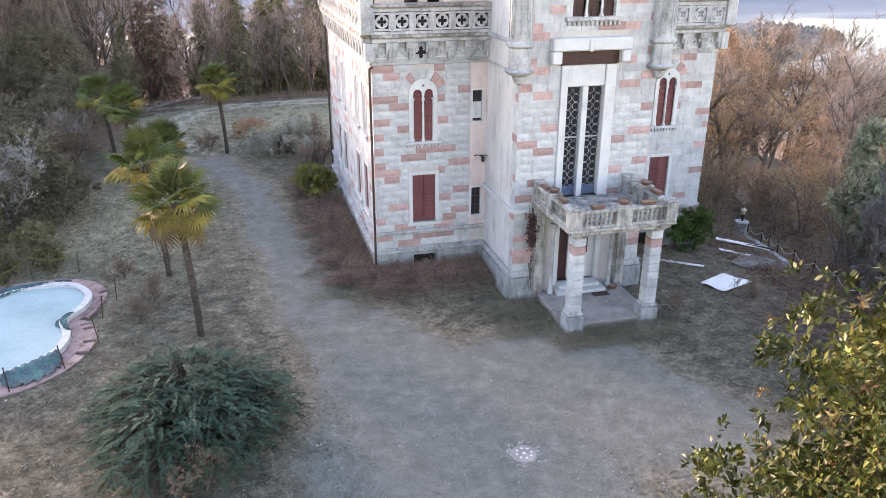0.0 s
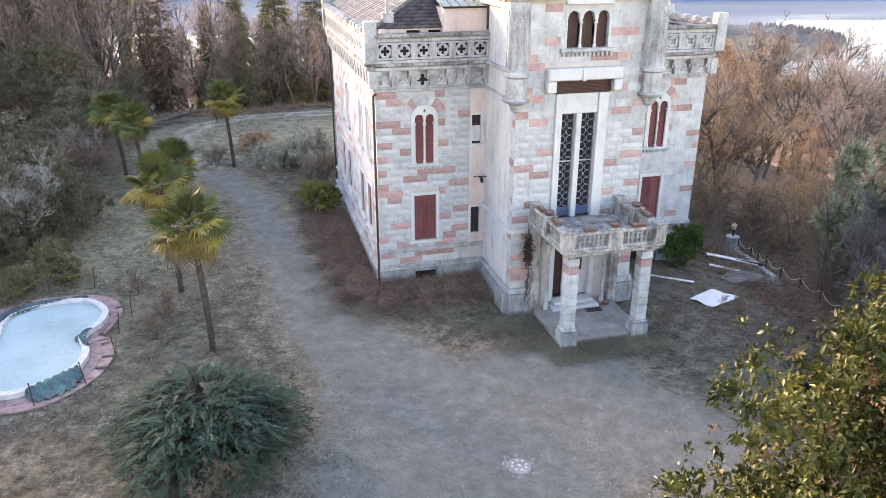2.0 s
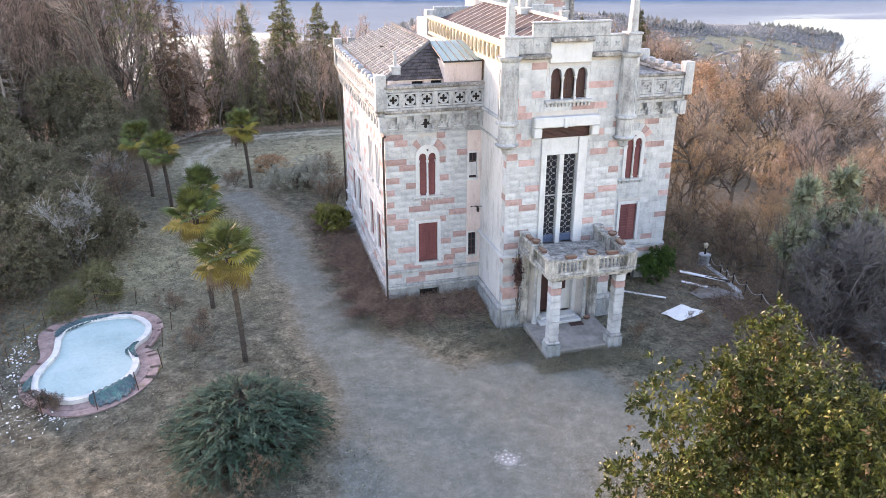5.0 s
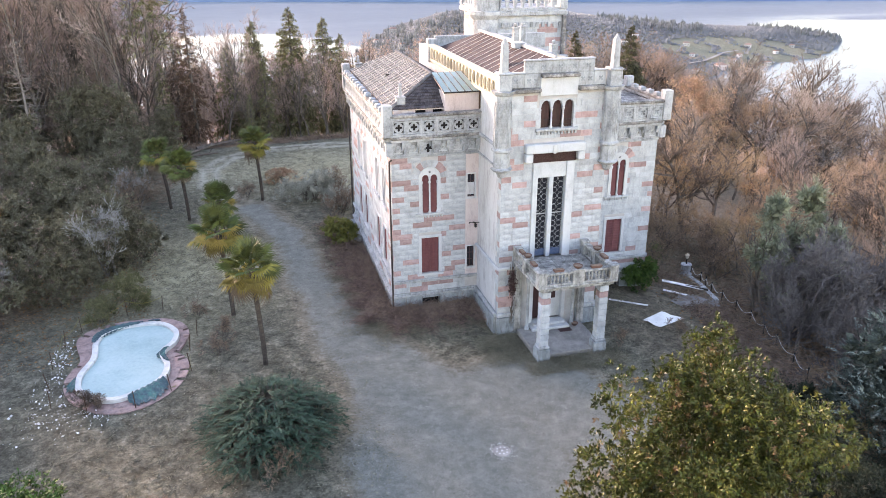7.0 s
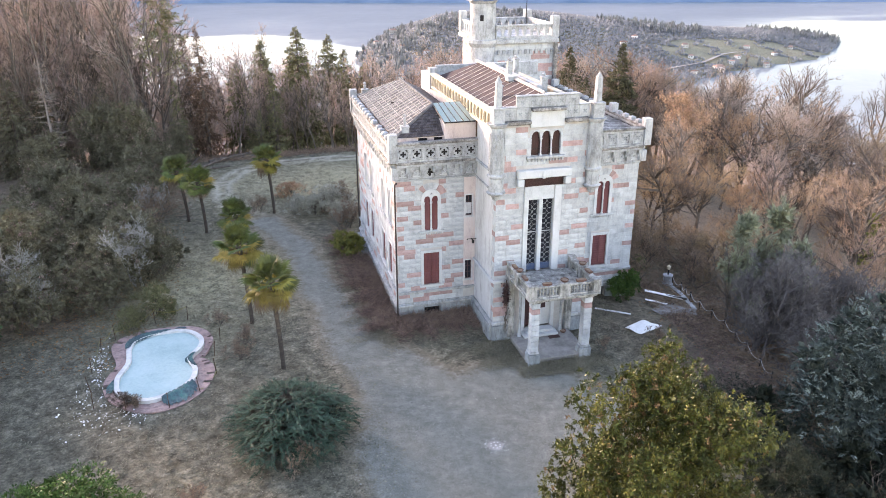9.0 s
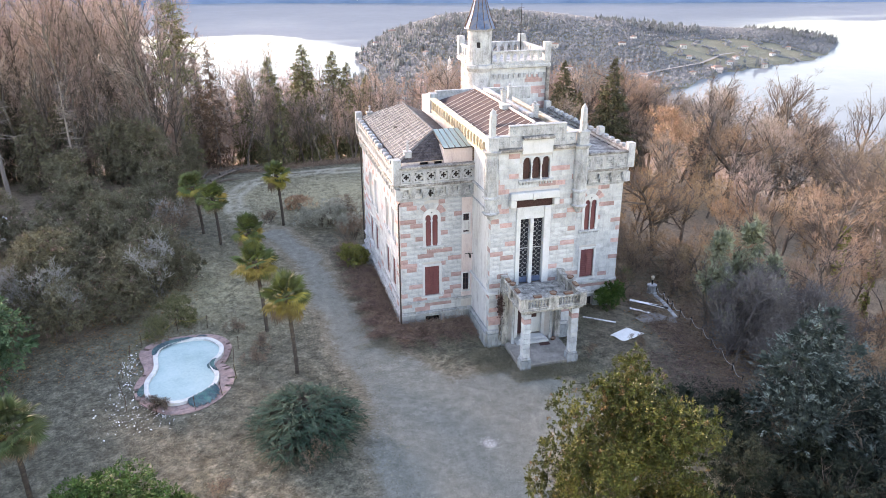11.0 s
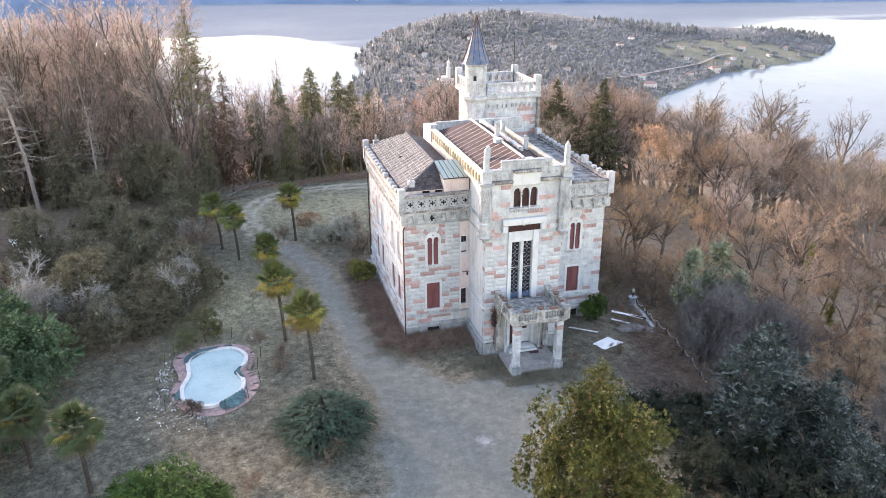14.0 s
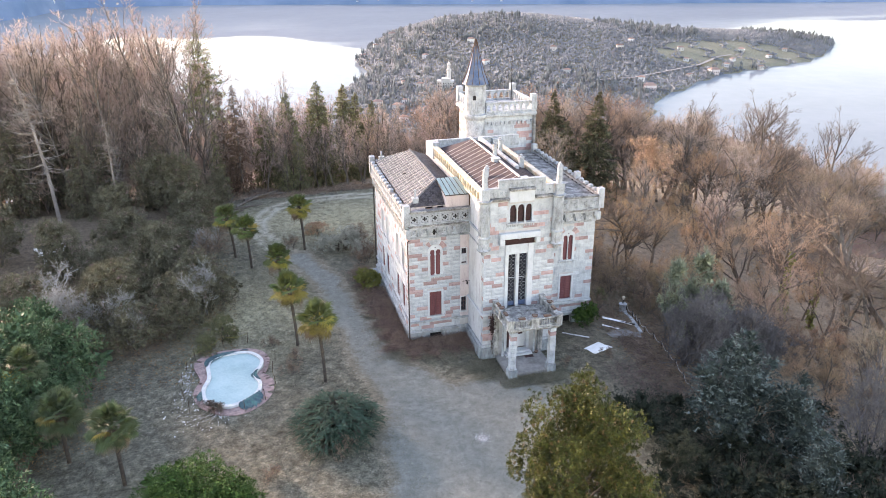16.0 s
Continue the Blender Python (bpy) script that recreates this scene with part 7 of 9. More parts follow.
for x, y, a, sc in ((19.0, -18.5, 1, 1.2), (22.5, -21.5, 2, 1.4), (18.0, -25.5, 3, 1.3), (23.5, -16.0, 4, 1.2), (27.5, -24.5, 5, 1.4), (13.8, -20.0, 2.4, 1.3), (9.6, -24.6, 5.4, 1.1), (8.6, -27.5, 3.4, 1.2), (10.0, -30.0, 0.9, 1.3), (12.5, -24.5, 1.4, 1.2), (16.5, -28.0, 0.4, 1.4), (26.0, -17.5, 0.4, 1.2), (20.5, -29.0, 2.0, 1.7), (22.8, -26.0, 4.0, 1.7), (15.2, -23.6, 1.0, 1.6), (17.6, -22.8, 5.0, 1.5), (25.2, -22.8, 3.0, 1.5), (13.6, -28.2, 0.2, 1.6), (11.3, -15.9, 1.6, 1.1), (13.6, -14.6, 2.6, 0.9)):
    again(low_yew, x, y, a, sc)
olive_bush = evergreen("olive_bush", 72, [(0, 0, 1.5, 1.5, 1.4, 1.5), (0.8, 0.3, 1.0, 1.1, 1.0, 1.0), (-0.8, -0.2, 1.1, 1.1, 1.1, 1.1)], 12000, 0.10, 0.042, DARKYEW, "small-leaved dark green bush near the drive", height=2.4, stems=8, depth=0.3)
put(olive_bush, 10.9, -22.2, 0, 1.15)
grey_bare = bare_tree("grey_bare_tree", 83, 8.5, (12, 8, 6, 3), TWIGGREY, TWIGGREY, "grey leafless tree with spreading fine branches", stems=3, trunk=0.8, first=0.08, twig=0.026, angle=(25, 55))
put(grey_bare, 26.4, -22.0, 0.4, 0.85)
rusty = bare_tree("russet_shrub", 84, 5.0, (11, 8, 7), BARK, RUSTTWIG, "russet-brown leafless shrub on the slope", "shrub", stems=6, trunk=0.8, first=0.05, twig=0.03, brush=1, angle=(28, 65))
put(rusty, 35.0, -6.0, 0, 1.0)
for x, y, a, sc in ((21.0, 13.0, 1, 0.75), (22.5, 9.5, 2, 0.8), (26.0, 4.5, 3, 0.85), (20.5, 18.5, 4, 0.8), (24.0, 22.0, 5, 0.9), (28.0, 9.0, 0.5, 0.9), (33.0, 2.0, 1.5, 0.9), (29.5, -4.5, 2.5, 0.8), (37.5, -10.5, 3.5, 1.0), (33.0, 10.0, 4.5, 0.9)):
    again(rusty, x, y, a, sc)
again(rusty, 31.0, -2.0, 2.0, 0.8)
again(rusty, 29.0, -12.5, 4.0, 0.9)
again(rusty, 31.5, 6.0, 1.0, 0.75)
old_oak = bare_tree("old_oak", 85, 17.0, (11, 9, 7, 4), BARK, OAKTWIG, "great bare oak with a thick dark trunk", "tree", trunk=0.8, rad=0.030, first=0.18, twig=0.03, angle=(30, 65))
put(old_oak, 43.0, -5.2, 0.0, 1.0, -0.4)
again(old_oak, 44.5, -0.5, 2.2, 1.05, -0.4)
again(old_oak, 27.2, 14.5, 4.0, 0.62, -0.3)
again(old_oak, 47.0, 12.0, 1.1, 0.9, -0.4)


def ivy_tree():
    gen = np.random.default_rng(86)
    t = bare_tree("ivy_clad_tree", 87, 15.0, (9, 7, 6, 3), BARK, TWIG, "bare tree with a trunk wrapped in yellow-green ivy", "tree", rad=0.017, twig=0.035, first=0.35)
    lob = [(0.1 * math.sin(k), 0.1 * math.cos(k * 2), 0.6 + 0.95 * k, 0.55 - 0.02 * k, 0.55 - 0.02 * k, 0.8) for k in range(9)]
    part("ivy", array_mesh("ivy", *leaf_crown(gen, lob, 5200, 0.16, 0.10), [YELLOWGREEN]), None, t, "yellow-green ivy leaves")
    return t


ivy = ivy_tree()
put(ivy, 39.0, 3.0, 0.0, 1.0, -0.3)
again(ivy, 44.5, 4.5, 2.0, 0.8, -0.3)

# thickets and bare trees
thicket = bare_tree("bare_thicket", 81, 5.6, (9, 7, 6, 3), TWIGGREY, TWIGGREY, "dense grey leafless thicket", "shrub", stems=7, trunk=0.8, first=0.05, twig=0.03, brush=1, angle=(25, 60))
put(thicket, 20.0, -8.4, 0, 1.22)
for x, y, a, sc in ((22.2, -11.0, 1, 1.15), (22.8, -6.8, 2, 1.05), (19.2, -16.0, 3, 1.0), (25.8, -10.5, 4, 1.2), (22.6, -4.0, 5, 0.7),):
    again(thicket, x, y, a, sc)
pale_bare = bare_tree("pale_bare_shrub", 88, 5.4, (9, 7, 6), PALETWIG, PALETWIG, "silvery leafless shrub tangled over dark evergreens", "shrub", stems=5, trunk=0.85, first=0.3, twig=0.024, brush=2, angle=(25, 60))
put(pale_bare, -19.0, 10.4, 0.4, 0.85)
for x, y, a, sc in ((-27.6, 6.8, 2.0, 0.9), (-25.0, 6.2, 1.1, 0.7), (-18.6, 24.0, 3.0, 0.7), (-30.5, 9.0, 4.0, 1.0)):
    again(pale_bare, x, y, a, sc)
bramble = bare_tree("bare_shrub", 82, 2.6, (9, 6, 7), BARK, BRUSH, "brown leafless shrub with fine twigs", "shrub", stems=6, trunk=0.8, first=0.05, twig=0.02, brush=1, angle=(25, 65))
put(bramble, 16.8, 2.0, 0, 1.1)
for x, y, a, sc in ((19.5, 6, 2, 1.2), (-2.6, 18.0, 3, 1.0), (-9.8, 24.6, 3, 0.6), (-1.8, 24.0, 5, 1.0), (20.5, 9.5, 4, 1.3), (17.0, -14.5, 2, 0.8), (22.5, 2.5, 4, 1.2), (24, 6, 1, 1.3), (-18.7, 22.8, 1, 1.5), (-17.4, -6.3, 1, 0.3), (-13.2, 2.6, 2, 0.45), (9.9, -7.0, 3, 0.35), (13.7, -6.9, 1, 0.4), (-12.0, -2.5, 2, 0.5), (-11.5, -0.5, 4, 0.5), (-9.3, -13.8, 3, 0.6), (-14.2, -15.0, 3, 0.42)):
    again(bramble, x, y, a, sc)

VARIANTS = [bare_tree("bare_tree", 90 + k, 13.5, (11, 9, 6, 2), BARK, (TWIG, RUSTTWIG, DUSKTWIG)[k], "leafless brown woodland tree", "tree", twig=0.024, brush=3, first=0.22, rad=0.019) for k in range(3)]
VARIANTS += [bare_tree("bare_tree", 95 + k, 14.5, (12, 8, 6, 2), BARK, (DUSKTWIG, TWIG)[k], "leafless woodland tree with upswept limbs", "tree", twig=0.024, brush=3, rad=0.019, angle=(22, 45), first=0.3) for k in range(2)]
TALL = [bare_tree("tall_bare_tree", 105 + k, 24.0, (20, 7, 6, 2), BARK, MAUVETWIG, "tall slender leafless tree with pinkish-brown twigs", "tree", twig=0.042, brush=2, rad=0.0085, trunk=0.9, angle=(20, 46), first=0.22, shrink=(0.27, 0.46)) for k in range(3)]
LEAFY = bare_tree("oak_tree", 99, 12.0, (10, 7, 5, 3), BARK, TWIG, "oak holding its dry russet leaves", "tree", leaf=TANLEAF, leaves=9000, first=0.25)
LEAFY2 = bare_tree("beech_tree", 100, 10.0, (11, 8, 7, 2), BARK, RUSTTWIG, "rust-brown bushy bare tree with a rounded crown", "tree", leaf=BROWNLEAF, leaves=160, first=0.15, twig=0.024, brush=2, angle=(30, 65))
spots = []
wrng = random.Random(3)


def free(x, y, gap):
    return all((x - a) ** 2 + (y - b) ** 2 > gap * gap for a, b in spots)


def scatter(n, xr, yr, gap, keep):
    got = []
    for _ in range(n * 12):
        if len(got) >= n:
            break
        x, y = wrng.uniform(*xr), wrng.uniform(*yr)
        if keep(x, y) and free(x, y, gap):
            spots.append((x, y))
            got.append((x, y))
    return got


first_use = set()


def stand(ob, x, y, size, tall=1.0):
    if ob.name in first_use:
        again(ob, x, y, wrng.uniform(0, 6.3), size, -0.2, tall)
    else:
        first_use.add(ob.name)
        put(ob, x, y, wrng.uniform(0, 6.3), size, -0.2, tall)


# slope to the right and behind
for x, y in scatter(118, (22, 100), (4, 95), 3.4, lambda x, y: x > 22 + max(0, 14 - y) * 0.6 and not (27 < x < 46 and 28 < y < 62)):
    r = wrng.random()
    ob = LEAFY2 if r < (0.5 if y < 42 and x < 60 else 0.12) else wrng.choice(VARIANTS)
    stand(ob, x, y, wrng.uniform(0.75, 1.0) + 0.55 * min(1, max(0, x + y - 55) / 60))
for x, y in scatter(40, (27, 60), (-30, 3), 4.0, lambda x, y: x > 27 + max(0, -y) * 0.25):
    stand(LEAFY2 if wrng.random() < 0.4 else wrng.choice(VARIANTS), x, y, wrng.uniform(0.55, 0.85))
for x, y in scatter(9, (27, 46), (28, 44), 4.0, lambda x, y: (x - 43.3) ** 2 + (y - 38) ** 2 > 16):
    stand(LEAFY2, x, y, wrng.uniform(0.6, 0.8))
stand(LEAFY, 43.3, 40.0, 1.1)
GAUNT = bare_tree("gaunt_tree", 112, 22.0, (15, 8, 6, 2), BARK, OAKTWIG, "tall gaunt bare tree with dark upright limbs", "tree", twig=0.028, brush=3, rad=0.012, trunk=0.85, angle=(22, 48), first=0.25, shrink=(0.32, 0.52))
for x, y, sc in ((71, 70, 1.1), (64, 58, 0.95), (79, 62, 1.1), (85, 76, 1.2), (60, 72, 1.0), (92, 60, 1.1), (74, 51, 0.9), (57, 50, 0.8), (98, 72, 1.1)):
    stand(GAUNT, x, y, sc * 1.2)
# behind the villa
for x, y in scatter(34, (4, 26), (48, 96), 3.4, lambda x, y: True):
    stand(wrng.choice(VARIANTS), x, y, wrng.uniform(0.5, 0.72))
for x, y in scatter(18, (26, 44), (60, 92), 3.6, lambda x, y: True):
    stand(wrng.choice(VARIANTS), x, y, wrng.uniform(1.2, 1.5))
for x, y in scatter(12, (0, 15), (47.5, 54), 1.6, lambda x, y: True):
    stand(wrng.choice(TALL), x, y, wrng.uniform(0.38, 0.5))
# left wood
for x, y in scatter(90, (-64, -19), (40, 78), 2.6, lambda x, y: y > 46.5 and x > -28 - y * 0.55):
    stand(wrng.choice(TALL), x, y, wrng.uniform(0.86, 1.1))
for x, y in scatter(24, (-18, 2), (62, 92), 3.4, lambda x, y: True):
    stand(wrng.choice(TALL), x, y, wrng.uniform(0.54, 0.68))
stand(TALL[0], -11.2, 50.0, 0.6)
for x, y in scatter(8, (-62, -44), (4, 40), 5, lambda x, y: True):
    stand(wrng.choice(VARIANTS), x, y, wrng.uniform(0.75, 1.05))

# conifers
spruce = conifer("spruce_tree", 120, 17.0, 5.6, CONIFER, "dark green spruce rising behind the villa", whorls=27, per=12, sprays=20)
put(spruce, 39.0, 48.0, 0.3, 1.06, -0.3)
again(spruce, 36.0, 58.0, 1.4, 0.97)
again(spruce, 35.0, 50.0, 2.4, 0.7)
again(spruce, 90.0, 44.0, 2.4, 0.95)
fir = conifer("fir_tree", 121, 16.0, 3.5, OLIVECON, "olive-green fir in the wood edge", whorls=36, per=11, sprays=16, droop=0.3, shape=0.62)
put(fir, -3.0, 53.0, 0.3, 0.98)
for x, y, sc in ((-7.4, 54, 0.9), (1.6, 60, 0.98), (5.0, 70, 0.95), (-10.5, 60, 0.8), (9.5, 80, 0.9)):
    again(fir, x, y, sc * 3, sc)
redfir = conifer("red_cypress", 122, 16.5, 2.3, REDCON, "rusty brown columnar conifer", whorls=32, per=9, sprays=10, droop=0.35, shape=0.6)
put(redfir, -14.6, 50.5, 0.0, 0.95)
again(redfir, -16.6, 56.0, 1.0, 0.95)
for x, y in scatter(12, (-52, -20), (45, 49), 2.2, lambda x, y: not (-33 < x < -28) and not (-40 < x < -35)):
    stand(wrng.choice(TALL), x, y, wrng.uniform(0.5, 0.8))
for x, y in scatter(18, (-9, 15), (47.5, 53), 1.3, lambda x, y: True):
    stand(wrng.choice(TALL), x, y, wrng.uniform(0.36, 0.48))
olive = conifer("cypress", 123, 9.5, 1.8, OLIVECON, "olive-green young conifer at the lawn's edge", whorls=24, per=8, sprays=9, droop=0.2, shape=0.7)
put(olive, -6.6, 48.0, 0.0, 1.0)
again(olive, -8.4, 47.0, 1.0, 0.6)
again(olive, -17.5, 47.0, 2.0, 1.0)
pine = conifer("tall_pine", 124, 22.8, 3.0, OLIVECON, "tall pine with bare lower trunk and yellow-green top", low=0.5, whorls=18, per=8, sprays=10, droop=0.12, shape=0.5, wood=PALEBARK)
put(pine, -18.4, 49.0, 0.0, 1.0)
darkc = conifer("yew_tree", 125, 12.0, 3.2, EVERGREEN, "shaggy olive-brown conifer in the wood", whorls=26, per=10, sprays=10, droop=0.3, shape=0.6)
put(darkc, -33.6, 43.0, 0, 0.9)
for x, y, sc in ((-31.5, 47, 0.9), (-42, 46, 1.1), (-25.0, 45.5, 0.8), (-44, 34, 1.0), (-39, 52, 1.1)):
    again(darkc, x, y, sc * 5, sc)


def dead_larch(seed, h):
    gen = np.random.default_rng(seed)
    t = thing("dead_larch", (0, 0, 0), "dead pale larch with broken bare branches", "tree")
    s = Shell()
    s.path([(0, 0, -0.4), (-0.25, 0.1, h * 0.35), (-0.9, 0.2, h * 0.7), (-1.6, 0.2, h)], [0.20, 0.16, 0.10, 0.03], 7)
    part("trunk", s, PALEBARK, t)
    n = 70
    f = gen.uniform(0.28, 0.97, n)
    base = np.stack([np.interp(f, [0, 0.35, 0.7, 1], [0, -0.25, -0.9, -1.6]), 0.2 * f, h * f], -1)
    a = gen.uniform(0, 2 * math.pi, n)
    w = unit(np.stack([np.cos(a), np.sin(a), gen.uniform(-0.45, 0.1, n)], -1))
    L = gen.uniform(1.6, 4.4, n) * (1.1 - f * 0.75)
    mid = base + w * (L * 0.55)[:, None]
    end = mid + unit(w + np.array([0, 0, 0.35])) * (L * 0.45)[:, None]
    segs = [prisms(base, mid, np.full(n, 0.05), np.full(n, 0.034)), prisms(mid, end, np.full(n, 0.034), np.full(n, 0.012))]
    part("bough_work", array_mesh("bough_work", *joined(segs), [PALEBARK]), None, t)
    i = np.repeat(np.arange(n), 7)
    u = gen.random(len(i))[:, None]
    b = base[i] * (1 - u) + end[i] * u
    tw = unit(side_of(w[i], gen) + w[i] * 0.5 + np.array([0, 0, -0.2]))
    part("crown", array_mesh("crown", *slivers(b, b + tw * gen.uniform(0.3, 0.8, (len(i), 1)), np.full(len(i), 0.03), gen), [PALEBARK]), None, t)
    return t


lar = dead_larch(131, 15.5)
put(lar, -36.6, 40.5, 0.0, 1.26)
again(lar, -30.0, 42.6, 1.9, 0.8)

# far woods, each one sheet of many small crowns
def tufts(gen, pts, h, r, k):
    """k upright ragged blades for every tree."""
    i = np.repeat(np.arange(len(pts)), k)
    a, f = gen.uniform(0, 2 * math.pi, len(i)), np.sqrt(gen.random(len(i)))
    foot = pts[i] + np.stack([np.cos(a) * r[i] * f * 0.7, np.sin(a) * r[i] * f * 0.7, h[i] * gen.uniform(0, 0.35, len(i))], -1)
    tip = foot + np.stack([np.cos(a) * r[i] * f * 0.5, np.sin(a) * r[i] * f * 0.5, h[i] * (0.75 - 0.35 * f)], -1)
    return slivers(foot, tip, r[i] * 0.85, gen)


def far_wood(name, seed, n, xr, yr, keep, mt, h, r, k, label):
    gen = np.random.default_rng(seed)
    x, y = gen.uniform(*xr, n), gen.uniform(*yr, n)
    z = land(x, y)
    ok = (z > LAKE + 1.0) & keep(x, y, z)
    pts = np.stack([x, y, z], -1)[ok]
    m = len(pts)
    tagged(new(name, array_mesh(name, *tufts(gen, pts, gen.uniform(0.7, 1.3, m) * h, gen.uniform(0.7, 1.3, m) * r, k), [mt])), label, "woodland", kind="stuff")


def meadow(x, y):
    return ((x - 760) / 150) ** 2 + ((y - 985) / 85) ** 2 < 1


far_wood("distant_wood", 141, 90000, (60, 1150), (560, 1800), lambda x, y, z: ~(meadow(x, y)) | (np.sin(x * 0.11 + np.sin(y * 0.13)) > 0.72), FARWOOD, 4.3, 3.1, 3, "bare woodland covering the peninsula, haze in its blue-grey colour")
far_wood("distant_evergreens", 142, 4200, (90, 1150), (560, 1500), lambda x, y, z: (np.sin(x * 0.02) + np.sin(y * 0.017) > 0.6) | (x < 300), FARGREEN, 13, 2.8, 9, "evergreens scattered over the peninsula, haze in their blue-grey colour")


def joined_wood(name, seed, n, xr, yr, keep, label, size):
    """Many small bare trees as one sheet of woodland."""
    gen = np.random.default_rng(seed)
    kinds = []
    for k in range(4):
        lv = branching(gen, 12.0, (6, 5, 4), first=0.25, angle=(25, 55))
        vs = [slivers(s[0], s[1] + (s[1] - s[0]) * 0.2, np.maximum(s[2] * 2, 0.16), gen) for l in lv for s in l]
        kinds.append(joined(vs))
    x, y = gen.uniform(*xr, n), gen.uniform(*yr, n)
    z = land(x, y)
    ok = (z > LAKE + 1.0) & keep(x, y)
    out = []
    for px, py, pz in np.stack([x, y, z], -1)[ok]:
        v, f = kinds[gen.integers(0, 4)]
        a, sc = gen.uniform(0, 6.28), gen.uniform(0.75, 1.15) * size
        c, s_ = math.cos(a) * sc, math.sin(a) * sc
        out.append((np.stack([v[:, 0] * c - v[:, 1] * s_ + px, v[:, 0] * s_ + v[:, 1] * c + py, v[:, 2] * sc + pz], -1), f))
    tagged(new(name, array_mesh(name, *joined(out), [TWIG_FAR])), label, "woodland", kind="stuff")


joined_wood("hillside_wood", 143, 620, (-110, 260), (97, 250), lambda x, y: np.abs(x - 40) < 70 + y * 0.75, "bare brown woodland falling to the lake", 0.9)
far_wood("lower_wood", 146, 9000, (-160, 480), (250, 620), lambda x, y, z: x > -100, TWIG_FAR, 9, 3.0, 8, "bare woodland near the lake shore")
joined_wood("young_wood", 148, 210, (-66, -14), (56, 97), lambda x, y: x > -60, "dense young bare trees filling the wood", 1.0)
joined_wood("understorey", 147, 560, (-66, 4), (45, 90), lambda x, y: (x < -19) | (y > 52), "pale brown scrub beneath the tall trees", 0.55)
joined_wood("slope_wood", 144, 220, (93, 230), (-40, 100), lambda x, y: x > 0, "bare brown woodland on the eastern slope", 0.9)


# dead brush, grass and fallen leaves
KERB = [(20.22, 2.1), (20.16, 0.75), (19.86, -0.5), (19.5, -2.2)]


def brush(name, seed, n, where, label, height=0.5, length=0.9, width=0.018, mt=None):
    gen = np.random.default_rng(seed)
    c = where(gen, n)
    for i in range(len(KERB) - 1):
        c = c[seg(c[:, 0], c[:, 1], KERB[i], KERB[i + 1])[0] > 0.75]
    n = len(c)
    z = land(c[:, 0], c[:, 1])
    b = np.stack([c[:, 0], c[:, 1], z + gen.random(n) * height * 0.6], -1)
    w = unit(np.stack([gen.normal(size=n), gen.normal(size=n), gen.uniform(-0.1, 0.8, n)], -1))
    L = gen.uniform(0.4, 1.2, n) * length
    mid = b + w * (L / 2)[:, None]
    end = mid + unit(w + np.array([0, 0, -0.6])) * (L / 2)[:, None]
    v1, f1 = slivers(b, end, np.full(n, width * 1.6), gen)
    v2, f2 = slivers(mid + gen.normal(size=mid.shape) * 0.05, end, np.full(n, width * 1.3), gen)
    v3, f3 = slivers(mid, b, np.full(n, width * 1.6), gen)
    tagged(new(name, array_mesh(name, *joined([(v1, f1), (v2, f2), (v3, f3)]), [mt or BRUSH])), label, "brush", kind="stuff")


def area(*boxes):
    def pick(gen, n):
        k = gen.choice(len(boxes), n, p=np.array([b[4] for b in boxes]) / sum(b[4] for b in boxes))
        bx = np.array([b[:4] for b in boxes])[k]
        p = gen.beta(1.4, 1.4, (n, 2))
        return np.stack([bx[:, 0] + (bx[:, 1] - bx[:, 0]) * p[:, 0], bx[:, 2] + (bx[:, 3] - bx[:, 2]) * p[:, 1]], -1)
    return pick


def against(*lines):
    """Heaps that thin out away from a wall: each line is (x0, y0, x1, y1, reach x, reach y, weight)."""
    def pick(gen, n):
        k = gen.choice(len(lines), n, p=np.array([b[6] for b in lines]) / sum(b[6] for b in lines))
        q, u = np.array(lines)[k], gen.random(n)
        f = gen.random(n) ** 1.25 * (0.72 + 0.28 * np.sin(u * 21 + k) + 0.15 * gen.normal(size=n))
        return np.stack([q[:, 0] + (q[:, 2] - q[:, 0]) * u + q[:, 4] * f, q[:, 1] + (q[:, 3] - q[:, 1]) * u + q[:, 5] * f], -1)
    return pick


heaps = against((-2.2, -0.2, 3.5, -0.2, 0, -2.7, 3), (-1.75, -1.2, -1.75, 6.5, -2.3, 0, 3.4), (-1.75, 6, -1.75, 10.8, -2.8, 0, 1.6), (-2.6, 10.8, -2.6, 16.5, -2.0, 0, 1.2))
fringe = against((-3.4, -0.2, 3.5, -0.6, 0, -3.9, 3), (-1.75, -2.4, -1.75, 6.5, -3.4, 0, 3.2), (-1.75, 6, -1.75, 16.5, -3.6, 0, 2.4), (2.4, -4.2, 4.6, -4.4, 0, -3.4, 0.8))
brush("dead_brambles", 151, 17000, heaps, "heaped mauve-brown dead brambles against the walls", 0.7, 0.8, 0.014, BRAMBLE)
brush("bramble_canes", 155, 3000, heaps, "long arching dead bramble canes over the heap", 0.85, 1.5, 0.008, BRUSH)
brush("rank_grass", 157, 16000, fringe, "rank straw-coloured grass round the brambles", 0.12, 0.42, 0.010, STRAW)
brush("dry_undergrowth", 152, 8000, area((3.8, 9.6, -9.0, -7.3, 2.0), (2.0, 4.6, -7.5, -4.4, 1.0), (9.0, 13, -4.0, -0.4, 0.7)), "low dry undergrowth round the porch", 0.12, 0.45, 0.012, STRAW)
brush("chain_undergrowth", 156, 4200, area((12.5, 18.5, -16, -7.5, 2), (16, 19, -8, -2, 1), (15.6, 18.5, 1.0, 6, 1)), "reddish-brown dead undergrowth beside the chain fence", 0.25, 0.6, 0.018, BRAMBLE)
